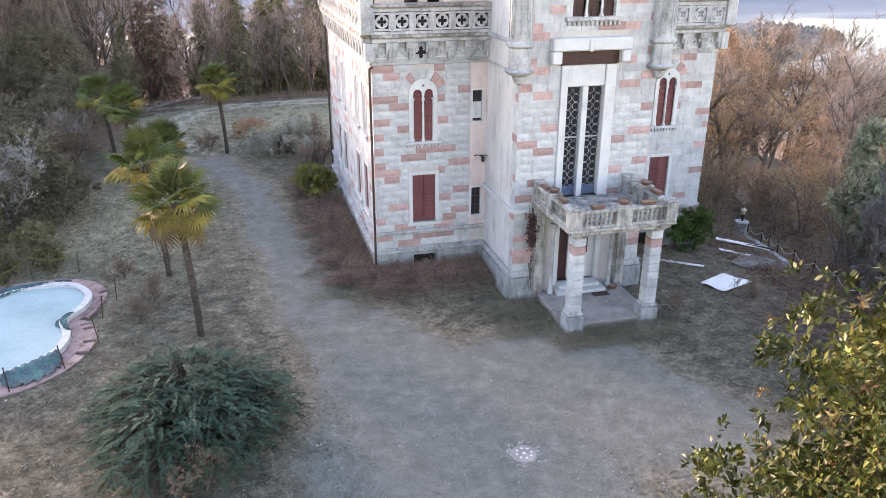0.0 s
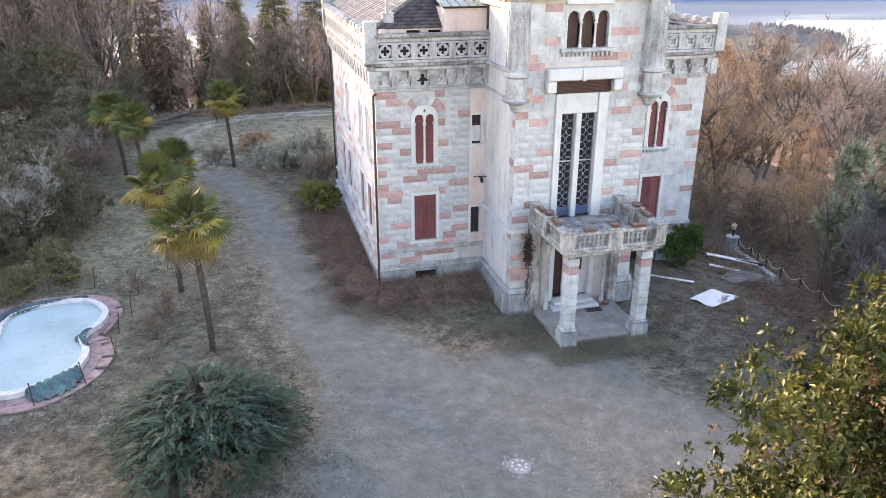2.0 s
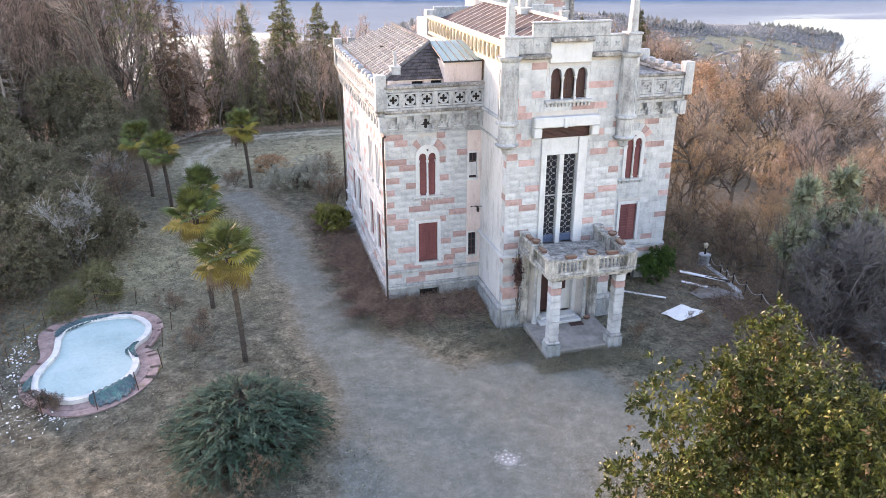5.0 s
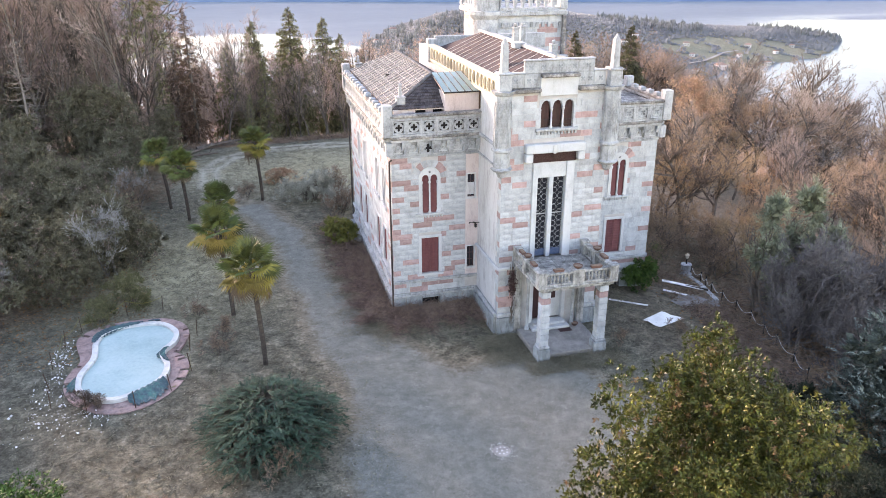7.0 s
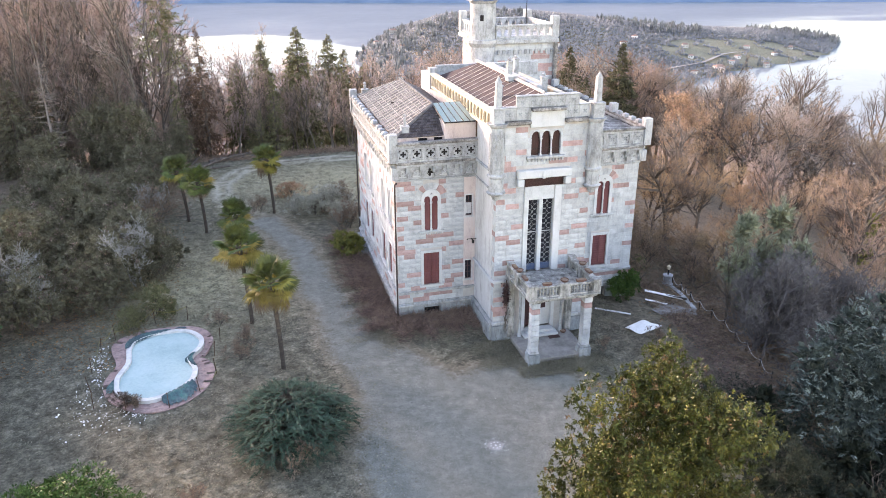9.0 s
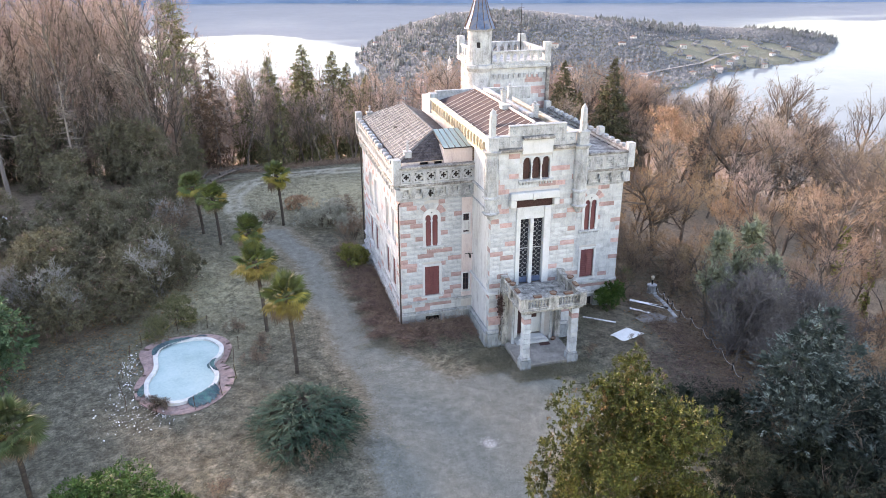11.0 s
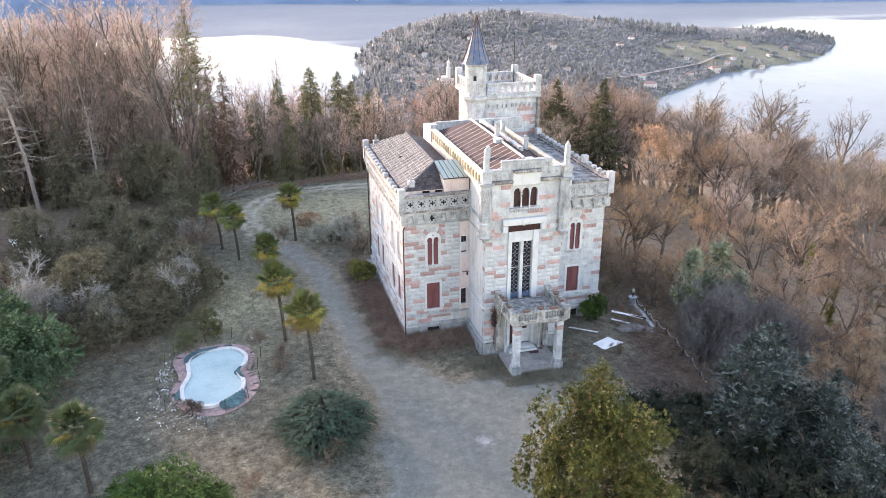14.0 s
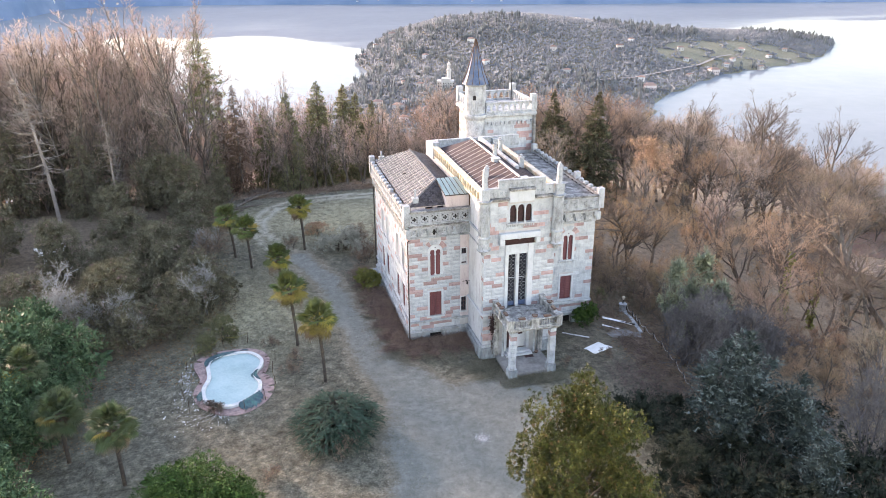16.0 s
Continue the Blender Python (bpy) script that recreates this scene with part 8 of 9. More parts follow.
brush("slope_undergrowth", 153, 9000, area((15.5, 27, -20, 10, 2), (16, 25, 6, 30, 1)), "brown undergrowth on the slope", 0.5, 1.2, 0.02)
brush("slope_grass", 158, 7000, area((16, 27, 0.5, 17, 1)), "pale sunlit tangle of dry grass on the slope", 0.3, 0.7, 0.014, STRAW)
brush("wood_undergrowth", 154, 6000, area((-17, 16, 43.5, 48, 1), (-24, -16, 24, 44, 1)), "dead undergrowth along the wood's edge", 0.4, 1.1, 0.022)


def grass(seed, n, where, label, mt, tall):
    gen = np.random.default_rng(seed)
    k = 11
    mid_ = np.repeat(where(gen, n // k), k, 0)
    lie = np.repeat(gen.normal(size=(n // k, 2)), k, 0)
    c = mid_ + gen.normal(size=mid_.shape) * 0.10
    g, wood, _ = cover(c[:, 0], c[:, 1])
    inside = (c[:, 0] > XL - 0.2) & (c[:, 0] < XR + 0.2) & (c[:, 1] > -0.2) | (c[:, 0] > TL) & (c[:, 0] < TR) & (c[:, 1] > -7.8)
    pool = ((c[:, 0] + 16.3) / 4.2) ** 2 + ((c[:, 1] + 2) / 5.6) ** 2 < 1
    ok = (g < 0.35) & ~inside & ~pool
    c, lie = c[ok], lie[ok]
    m = len(c)
    b = np.stack([c[:, 0], c[:, 1], land(c[:, 0], c[:, 1]) - 0.01], -1)
    w = unit(np.stack([lie[:, 0] + gen.normal(size=m) * 0.5, lie[:, 1] + gen.normal(size=m) * 0.5, gen.uniform(0.15, 0.9, m)], -1))
    L = gen.uniform(0.5, 1.4, m) * tall
    tagged(new("grass", array_mesh("grass", *slivers(b, b + w * L[:, None], gen.uniform(0.015, 0.04, m), gen), [mt])), label, "grass", kind="stuff")


grass(161, 110000, area((-30, 20, -40, 0, 3), (-24, -5, -2, 30, 2), (-14, 14, 24, 44, 1)), "short straw-coloured winter grass", STRAW, 0.24)


def fallen(seed, n, where, mt, label, size):
    gen = np.random.default_rng(seed)
    c = where(gen, n)
    b = np.stack([c[:, 0], c[:, 1], land(c[:, 0], c[:, 1]) + 0.02], -1)
    w = unit(np.stack([gen.normal(size=n), gen.normal(size=n), gen.normal(size=n) * 0.2], -1))
    L = gen.uniform(0.6, 1.4, n) * size
    tagged(new("fallen_leaves", array_mesh("fallen_leaves", *blades(b, w, side_of(w, gen), L, L * 0.6), [mt])), label, "leaves", kind="stuff")


fallen(171, 7000, area((-8, -4, -22, -4, 1), (-16, -6, -16, -4, 1), (-30, -10, -34, -14, 1), (2, 12, -26, -16, 1)), STRAW, "pale fallen leaves strewn beside the drive", 0.10)
fallen(172, 12000, area((15, 27, -24, 12, 1), (-26, -16, -2, 24, 1), (-34, -26, -10, 6, 0.6)), BROWNLEAF, "brown fallen leaves under the trees", 0.13)


def pebbles(seed, n, where):
    gen = np.random.default_rng(seed)
    c = where(gen, n)
    c = c[cover(c[:, 0], c[:, 1])[0] > 0.3]
    m = len(c)
    b = np.stack([c[:, 0], c[:, 1], land(c[:, 0], c[:, 1]) + 0.02], -1)
    w = unit(np.stack([gen.normal(size=m), gen.normal(size=m), gen.normal(size=m) * 0.15], -1))
    L = 0.03 + 0.07 * gen.random(m) ** 2
    tagged(new("gravel_stones", array_mesh("gravel_stones", *blades(b, w, side_of(w, gen), L, L * 0.8), [PEBBLE])), "loose pale pebbles on the gravel drive", "gravel", kind="stuff")


pebbles(173, 15000, area((-8, 8, -26, -7, 5), (-8, -2, -8, 20, 1)))


# ---- things on the lawn ----
POOL = [(-18.58, 0.06), (-18.45, -1.7), (-18.85, -3.4), (-18.55, -5.1), (-17.1, -6.2), (-15.8, -5.95), (-14.6, -4.9), (-14.3, -3.5), (-14.65, -2.0), (-14.1, -0.8), (-14.15, 0.5), (-15.2, 1.75), (-17.1, 1.85), (-18.3, 1.15)]


def loop(points, n=8):
    """A smooth closed line through points."""
    out, k = [], len(points)
    for i in range(k):
        p0, p1, p2, p3 = [Vector((*points[(i + j) % k], 0)) for j in (-1, 0, 1, 2)]
        for s_ in range(n):
            t = s_ / n
            q = 0.5 * (2 * p1 + (p2 - p0) * t + (2 * p0 - 5 * p1 + 4 * p2 - p3) * t * t + (3 * p1 - p0 - 3 * p2 + p3) * t ** 3)
            out.append((q.x, q.y))
    return out


def grown(line, d):
    """The line moved outwards by d, which may change from point to point."""
    n, out = len(line), []
    for i in range(n):
        a, b = line[i - 1], line[(i + 1) % n]
        w = Vector((b[0] - a[0], b[1] - a[1])).normalized()
        k = d(i) if callable(d) else d
        out.append((line[i][0] - w.y * k, line[i][1] + w.x * k))
    return out


def ring_solid(s, inner, outer, z0, z1, m=0):
    n = len(inner)
    vs = [(*p, z1) for p in inner] + [(*p, z1) for p in outer] + [(*p, z0) for p in inner] + [(*p, z0) for p in outer]
    fs = []
    for i in range(n):
        j = (i + 1) % n
        fs += [(i, j, n + j, n + i), (n + i, n + j, 3 * n + j, 3 * n + i), (j, i, 2 * n + i, 2 * n + j)]
    s.add(vs, fs, m)


def swimming_pool():
    line = loop(POOL)
    area2 = sum(line[i][0] * line[(i + 1) % len(line)][1] - line[(i + 1) % len(line)][0] * line[i][1] for i in range(len(line)))
    if area2 > 0:
        line = line[::-1]
    t = thing("swimming_pool", (0, 0, 0), "kidney-shaped pool under a pale blue cover, white coping, red paving", "swimming pool")
    g = random.Random(4)
    s = Shell()
    n = len(line)
    c = (sum(p[0] for p in line) / n, sum(p[1] for p in line) / n)
    inner = grown(line, -0.28)
    rings = [inner] + [[(c[0] + (p[0] - c[0]) * f, c[1] + (p[1] - c[1]) * f) for p in inner] for f in (0.75, 0.5, 0.25)]
    vs = [(*p, 0.22 + 0.015 * math.sin(p[0] * 2.1 + p[1]) * (k > 0)) for k, r in enumerate(rings) for p in r] + [(*c, 0.22)]
    fs = [(k * n + i, k * n + (i + 1) % n, (k + 1) * n + (i + 1) % n, (k + 1) * n + i) for k in range(3) for i in range(n)]
    fs += [(3 * n + i, 3 * n + (i + 1) % n, 4 * n) for i in range(n)]
    s.add(vs, fs)
    part("cover", s, POOLSKIN, t, "taut pale blue pool cover")
    s = Shell()
    ring_solid(s, grown(line, -0.29), line, -0.3, 0.36)
    part("coping", s, POOLRIM, t, "curved white coping")
    # paving laid in rows round the rim
    width = [0.74 + 0.28 * math.sin(i * 2 * math.pi / n * 2 + 0.6) + 0.12 * math.sin(i * 2 * math.pi / n * 5) for i in range(n)]
    s = Shell()
    rows = 2
    for r in range(rows):
        a = grown(line, lambda i: 0.02 + max(0.35, width[i]) * r / rows)
        b = grown(line, lambda i: 0.02 + max(0.35, width[i]) * (r + 1) / rows + 0.012)
        for i in range(0, n):
            j = (i + 1) % n
            if r == rows - 1 and g.random() < 0.12:
                continue
            z = 0.16 + g.uniform(-0.004, 0.004) - 0.02 * r
            p, q = Vector((*a[i], z)), Vector((*a[j], z))
            u, v = Vector((*b[i], z)), Vector((*b[j], z))
            p2, q2, u2, v2 = p.lerp(q, 0.008), p.lerp(q, 0.992), u.lerp(v, 0.008), u.lerp(v, 0.992)
            vs = [tuple(k) for k in (p2, q2, v2, u2)] + [(k.x, k.y, -0.1) for k in (p2, q2, v2, u2)]
            s.add(vs, [(0, 1, 2, 3), (0, 4, 5, 1), (1, 5, 6, 2), (2, 6, 7, 3), (3, 7, 4, 0)])
    tagged(part("paving", s, APRON, t, "cracked red paving"), kind="stuff")
    return line


pool_line = swimming_pool()


def tarp(a, b, inner, outer, seed, label, lift=0.03):
    """Sheeting draped over the coping between two places on the rim: it lies on the cover, over the coping and on the paving."""
    gen = np.random.default_rng(seed)
    line = np.array(pool_line)
    i0, i1 = (int(np.argmin(np.hypot(line[:, 0] - q[0], line[:, 1] - q[1]))) for q in (a, b))
    n = len(line)
    way = 1 if (i1 - i0) % n < (i0 - i1) % n else -1
    count = min((i1 - i0) % n, (i0 - i1) % n)
    mid = line.mean(0)
    steps_, m = max(6, count * 3), 12
    vs = []
    for k in range(steps_ + 1):
        f = k / steps_
        x = f * count
        q0, q1 = line[(i0 + way * int(x)) % n], line[(i0 + way * (int(x) + 1)) % n]
        q = q0 * (1 - x % 1) + q1 * (x % 1)
        out_ = unit(q - mid)
        env = math.sin(math.pi * min(1, max(0, f * 0.94 + 0.03))) ** 0.5
        lo, hi = inner * env * gen.uniform(0.8, 1.1), outer * env * gen.uniform(0.8, 1.15)
        for j in range(m + 1):
            d = -lo + (lo + hi) * j / m
            z = np.interp(d, [-0.5, -0.3, -0.26, 0.0, 0.06, 0.5, 1.2], [0.25, 0.26, 0.37, 0.37, 0.33, 0.19, 0.14])
            pt = q + out_ * d
            vs.append((pt[0], pt[1], z + lift + 0.025 * math.sin(k * 1.3 + j * 0.9) + 0.02 * gen.random()))
    fs = [(k * (m + 1) + j, (k + 1) * (m + 1) + j, (k + 1) * (m + 1) + j + 1, k * (m + 1) + j + 1) for k in range(steps_) for j in range(m)]
    ob = new("tarpaulin", array_mesh("tarpaulin", vs, fs, [TARP], smooth=False))
    md = ob.modifiers.new("thickness", 'SOLIDIFY')
    md.thickness = 0.012
    return tagged(ob, label, "tarpaulin", "green tarpaulins round the pool")


tarp((-18.65, 0.0), (-16.2, 1.95), 0.42, 0.45, 1, "crumpled dark green tarpaulin over the pool edge")
tarp((-14.65, -4.7), (-16.2, -6.1), 0.22, 0.95, 2, "torn green tarpaulin sagging over the coping")
tarp((-14.5, -1.45), (-14.45, -3.1), 0.48, 0.0, 3, "narrow scrap of green tarpaulin on the coping")
tarp((-18.85, -3.6), (-18.75, -4.7), 0.05, 0.5, 4, "twisted green tarpaulin scrap on the paving")
tarp((-15.0, 1.9), (-15.9, 2.1), -0.1, 0.5, 5, "small green tarpaulin scrap beside the pool")


def fence_post():
    t = thing("fence_post", (0, 0, 0), "thin rusty iron stake beside the pool", "fence post", "stakes round the pool")
    s = Shell()
    s.tube((0, 0, -0.2), (0.0, 0.0, 1.0), 0.024, 0.022, 6)
    part("stake", s, RUST, t)
    s = Shell()
    s.lathe([(0.0, 0), (0.035, 0.01), (0.035, 0.04), (0.0, 0.06)], 0, 0, 0.99, 6)
    part("cap", s, RUST, t)
    return t


STAKES = [(-19.52, 2.14), (-20.15, 0.56), (-20.33, -1.86), (-20.1, -3.9), (-19.68, -5.74), (-17.85, -6.9), (-15.69, -6.9), (-14.13, -5.75), (-13.25, -3.91), (-13.42, -1.73), (-13.1, 0.06), (-15.22, 3.87), (-17.26, 3.88)]
fp = fence_post()
g4 = random.Random(9)
for k, (x, y) in enumerate(STAKES):
    m = Matrix.Translation((x, y, ground_at(x, y))) @ Euler((g4.uniform(-0.1, 0.1), g4.uniform(-0.12, 0.12), 0)).to_matrix().to_4x4()
    if k == 0:
        fp.matrix_basis = m
    else:
        copy_thing(fp, m)


def ribbon(name, pts, width, mt, label, category):
    """A flat band hanging along points."""
    s = Shell()
    for i in range(len(pts) - 1):
        a, b = Vector(pts[i]), Vector(pts[i + 1])
        h = Vector((0, 0, width))
        d = Vector((b.y - a.y, a.x - b.x, 0)).normalized() * 0.003
        s.add([tuple(p) for p in (a - d, b - d, b - d + h, a - d + h, a + d, b + d, b + d + h, a + d + h)], [(0, 1, 2, 3), (5, 4, 7, 6), (3, 2, 6, 7), (1, 0, 4, 5)])
    return tagged(part(name, s, mt), label, category, "hazard tapes round the pool")


def sag(a, b, dip, n=8):
    a, b = Vector(a), Vector(b)
    return [tuple(a.lerp(b, k / n) + Vector((0, 0, -dip * math.sin(math.pi * k / n)))) for k in range(n + 1)]


for i, j, f0, f1 in ((0, 1, 0.95, 0.5), (1, 2, 0.8, 0.15), (12, 0, 0.9, 0.3), (11, 12, 0.9, 0.7), (8, 7, 0.25, 0.1), (9, 8, 0.3, 0.2)):
    (x0, y0), (x1, y1) = STAKES[i], STAKES[j]
    ribbon("hazard_tape", sag((x0, y0, f0), (x1, y1, f1 + 0.2), 0.25), 0.028, TAPE, "sagging yellow hazard tape between stakes", "tape")


def scraps():
    gen = np.random.default_rng(77)
    n = 620
    k = gen.integers(0, 4, n)
    cx, cy = np.array([-20.1, -19.9, -17.6, -19.3])[k], np.array([-0.8, -4.0, -6.9, -6.6])[k]
    sx, sy = np.array([0.3, 0.5, 0.8, 1.3])[k], np.array([1.0, 1.2, 0.4, 1.0])[k]
    x, y = cx + gen.normal(size=n) * sx, cy + gen.normal(size=n) * sy
    b = np.stack([x, y, land(x, y) + 0.05], -1)
    w = unit(np.stack([gen.normal(size=n), gen.normal(size=n), gen.normal(size=n) * 0.3], -1))
    L = 0.04 + 0.15 * gen.random(n) ** 3
    tagged(new("paper_scraps", array_mesh("paper_scraps", *blades(b, w, side_of(w, gen), L, L * 0.7), [SHEET])), "white paper and foam scraps scattered on the grass", "litter", kind="stuff")


scraps()
twig_heap = bare_tree("fallen_branches", 171, 1.5, (9, 7, 5), BARK, OAKTWIG, "heap of dark fallen twigs on the pool cover", "branches", stems=4, trunk=0.8, first=0.1, twig=0.018, angle=(40, 80))
twig_heap.matrix_basis = Matrix.Translation((-18.2, -5.6, 0.32)) @ Matrix.Diagonal((1, 1, 0.45, 1)) @ Euler((1.2, 0.3, 0.4)).to_matrix().to_4x4()
copy_thing(twig_heap, Matrix.Translation((-17.6, -5.7, 0.30)) @ Matrix.Diagonal((0.7, 0.7, 0.4, 1)) @ Euler((-1.25, 0.5, 2.0)).to_matrix().to_4x4())


def manhole():
    t = thing("manhole_cover", (0.33, -14.42, ground_at(0.33, -14.42)), "round pale concrete manhole cover with a pattern of slots", "manhole cover")
    s = Shell()
    s.lathe([(0.40, -0.1), (0.42, 0.02), (0.39, 0.045), (0.36, 0.05)], 0, 0, 0, 24)
    part("lid", s, CONCRETE, t)
    s = Shell()
    for k in range(8):
        a = math.pi * k / 4
        x, y = 0.24 * math.cos(a), 0.24 * math.sin(a)
        s.box(x - 0.035, x + 0.035, y - 0.035, y + 0.035, 0.05, 0.056)
    s.box(-0.05, 0.05, -0.05, 0.05, 0.05, 0.057)
    part("raised_pattern", s, POOLRIM, t)
    gen = np.random.default_rng(5)
    n = 160
    a, r = gen.uniform(0, 6.28, n), 0.42 + np.abs(gen.normal(size=n)) * 0.13
    b = np.stack([r * np.cos(a), r * np.sin(a), np.full(n, 0.03)], -1)
    w = unit(np.stack([gen.normal(size=n), gen.normal(size=n), np.zeros(n)], -1))
    L = gen.uniform(0.02, 0.07, n)
    tagged(part("crumbs", array_mesh("crumbs", *blades(b, w, side_of(w, gen), L, L * 0.6), [POOLRIM]), None, t), kind="stuff")


manhole()


def white_sheet():
    gen = np.random.default_rng(8)
    P = [Vector((12.35, -5.15, 0)), Vector((12.95, -6.2, 0)), Vector((14.95, -5.35, 0)), Vector((14.1, -4.3, 0))]
    n, m = 24, 14
    vs = []
    for i in range(n + 1):
        for j in range(m + 1):
            f, g = i / n, j / m
            p = P[0].lerp(P[1], g).lerp(P[3].lerp(P[2], g), f)
            z = 0.07 + 0.05 * math.sin(f * 9 + g * 3) * math.sin(g * 6) + 0.03 * gen.random() + 0.16 * max(0, f - 0.8) * math.sin(g * 7)
            vs.append((p.x, p.y, ground_at(p.x, p.y) + z))
    fs = [(i * (m + 1) + j, (i + 1) * (m + 1) + j, (i + 1) * (m + 1) + j + 1, i * (m + 1) + j + 1) for i in range(n) for j in range(m)]
    ob = new("sheet", array_mesh("sheet", vs, fs, [SHEET], smooth=True))
    ob.modifiers.new("thickness", 'SOLIDIFY').thickness = 0.02
    tagged(ob, "crumpled white plastic sheet lying on the grass", "sheet")


white_sheet()


def board(name, a, b, width, thick, mt, label, category, group="", tilt=0.0):
    a, b = Vector(a), Vector(b)
    s = Shell()
    L = (b - a).length
    s.box(0, L, -width / 2, width / 2, -thick / 2, thick / 2, 0, 0.006)
    ob = part(name, s, mt)
    w = (b - a).normalized()
    rot = w.to_track_quat('X', 'Z').to_matrix().to_4x4() @ Euler((tilt, 0, 0)).to_matrix().to_4x4()
    ob.matrix_basis = Matrix.Translation(a) @ rot
    return tagged(ob, label, category, group)


def gz(x, y, h=0.0):
    return (x, y, ground_at(x, y) + h)


board("plank", gz(11.75, -1.95, 0.06), gz(13.75, -3.3, 0.06), 0.14, 0.05, SHEET, "whitewashed plank lying on the grass", "plank")
board("white_board", gz(16.7, 0.1, 0.35), gz(19.0, -1.3, 0.45), 0.30, 0.05, SHEET, "long white board on the rubble", "board", "boards by the pedestal")
board("white_board", gz(16.1, -1.1, 0.15), gz(17.4, -2.0, 0.2), 0.20, 0.05, SHEET, "short white board on the ground", "board", "boards by the pedestal")
board("dark_pipe", gz(17.4, -0.3, 0.30), gz(19.2, -1.5, 0.5), 0.12, 0.12, IRON, "dark tube lying beside boards", "pipe")
for k, (x, y, a, w) in enumerate(((16.3, -3.0, 0.5, 1.0), (17.0, -2.8, 0.3, 1.1), (17.7, -2.6, 0.7, 1.0), (18.5, -3.0, -0.4, 0.8))):
    s = Shell()
    n = 10
    for i in range(n):
        u0, u1 = -0.45 + 0.9 * i / n, -0.45 + 0.9 * (i + 1) / n
        z0, z1 = 0.035 * math.sin(i * 2.1), 0.035 * math.sin((i + 1) * 2.1)
        s.add([(u0, -w / 2, z0), (u1, -w / 2, z1), (u1, w / 2, z1), (u0, w / 2, z0), (u0, -w / 2, z0 - 0.015), (u1, -w / 2, z1 - 0.015), (u1, w / 2, z1 - 0.015), (u0, w / 2, z0 - 0.015)],
              [(0, 1, 2, 3), (4, 7, 6, 5), (0, 4, 5, 1), (2, 6, 7, 3)])
    ob = part("corrugated_sheet", s, CONCRETE)
    ob.matrix_basis = Matrix.Translation(gz(x, y, 0.16)) @ Euler((0.12, -0.08, a)).to_matrix().to_4x4()
    tagged(ob, "grey corrugated roofing sheet thrown on the ground", "roofing sheet", "corrugated sheets in the rubble")


def pedestal_lantern():
    x, y = 20.15, 2.65
    z = ground_at(x, y)
    t = thing("pedestal_lantern", (x, y, z), "stone pedestal carrying a small brass lantern", "lantern")
    s = Shell()
    s.lathe([(0.46, -0.2), (0.46, 0.10), (0.35, 0.16), (0.33, 0.66), (0.39, 0.70), (0.39, 0.79), (0.30, 0.82)], 0, 0, 0, 14)
    part("pedestal", s, CARVED, t, "round grey stone drum")
    s = Shell()
    s.path([(0, 0, 0.8), (0, 0, 1.22)], [0.06, 0.045], 6)
    part("stem", s, IRON, t)
    s = Shell()
    s.lathe([(0.05, 1.22), (0.12, 1.27), (0.145, 1.46), (0.18, 1.48), (0.07, 1.58), (0.0, 1.64)], 0, 0, 0, 6)
    part("lamp_head", s, OCHRE, t, "weathered brass lantern head")


def kerb():
    """Pale kerb stones in a shallow curve from the pedestal to the boards."""
    t = thing("kerb", (0, 0, 0), "curved pale stone kerb beside the pedestal", "kerb")
    for (x0, y0), (x1, y1) in zip(KERB, KERB[1:]):
        for k in range(3):
            p, q = Vector((x0, y0)).lerp(Vector((x1, y1)), k / 3), Vector((x0, y0)).lerp(Vector((x1, y1)), (k + 0.95) / 3)
            w = Vector((q.y - p.y, p.x - q.x)).normalized() * 0.16
            zs = max(ground_at(p.x, p.y), ground_at(q.x, q.y))
            vs = [(r.x + w.x * f, r.y + w.y * f, zz) for zz in (zs - 0.3, zs + 0.07) for r, f in ((p, -1), (q, -1), (q, 1), (p, 1))]
            s = Shell()
            s.add(vs, [(4, 5, 6, 7), (0, 1, 5, 4), (1, 2, 6, 5), (2, 3, 7, 6), (3, 0, 4, 7)])
            part("kerb_stone", s, CARVED, t)


kerb()

pedestal_lantern()
CHAIN = [(20.5, 2.5), (20.45, 1.2), (20.25, 0.3), (20.1, -0.6), (19.9, -2.1), (19.9, -3.6), (19.8, -5.2), (19.4, -7.0), (19.2, -8.4), (18.5, -10.7), (18.1, -12.3)]


def chain_post():
    t = thing("chain_post", (0, 0, 0), "short dark post of a chain fence", "fence post", "posts of the chain fence")
    s = Shell()
    s.tube((0, 0, -0.2), (0, 0, 0.72), 0.035, 0.03, 6)
    part("shaft", s, IRON, t)
    s = Shell()
    s.lathe([(0.0, 0), (0.05, 0.03), (0.05, 0.07), (0.0, 0.11)], 0, 0, 0.70, 8)
    part("knob", s, IRON, t)
    return t


cp = chain_post()
for k, (x, y) in enumerate(CHAIN):
    m = Matrix.Translation(gz(x, y))
    if k == 0:
        cp.matrix_basis = m
    else:
        copy_thing(cp, m)
for (x0, y0), (x1, y1) in zip(CHAIN, CHAIN[1:]):
    s = Shell()
    pts = sag(gz(x0, y0, 0.68), gz(x1, y1, 0.68), 0.34, 14)
    for i in range(len(pts) - 1):
        a, b = Vector(pts[i]), Vector(pts[i + 1])
        s.tube(a.lerp(b, -0.08), a.lerp(b, 1.08), 0.02 if i % 2 else 0.014, 0.02 if i % 2 else 0.014, 6)
    tagged(part("chain", s, POOLRIM), "white plastic chain sagging between posts", "chain", "chains of the fence")


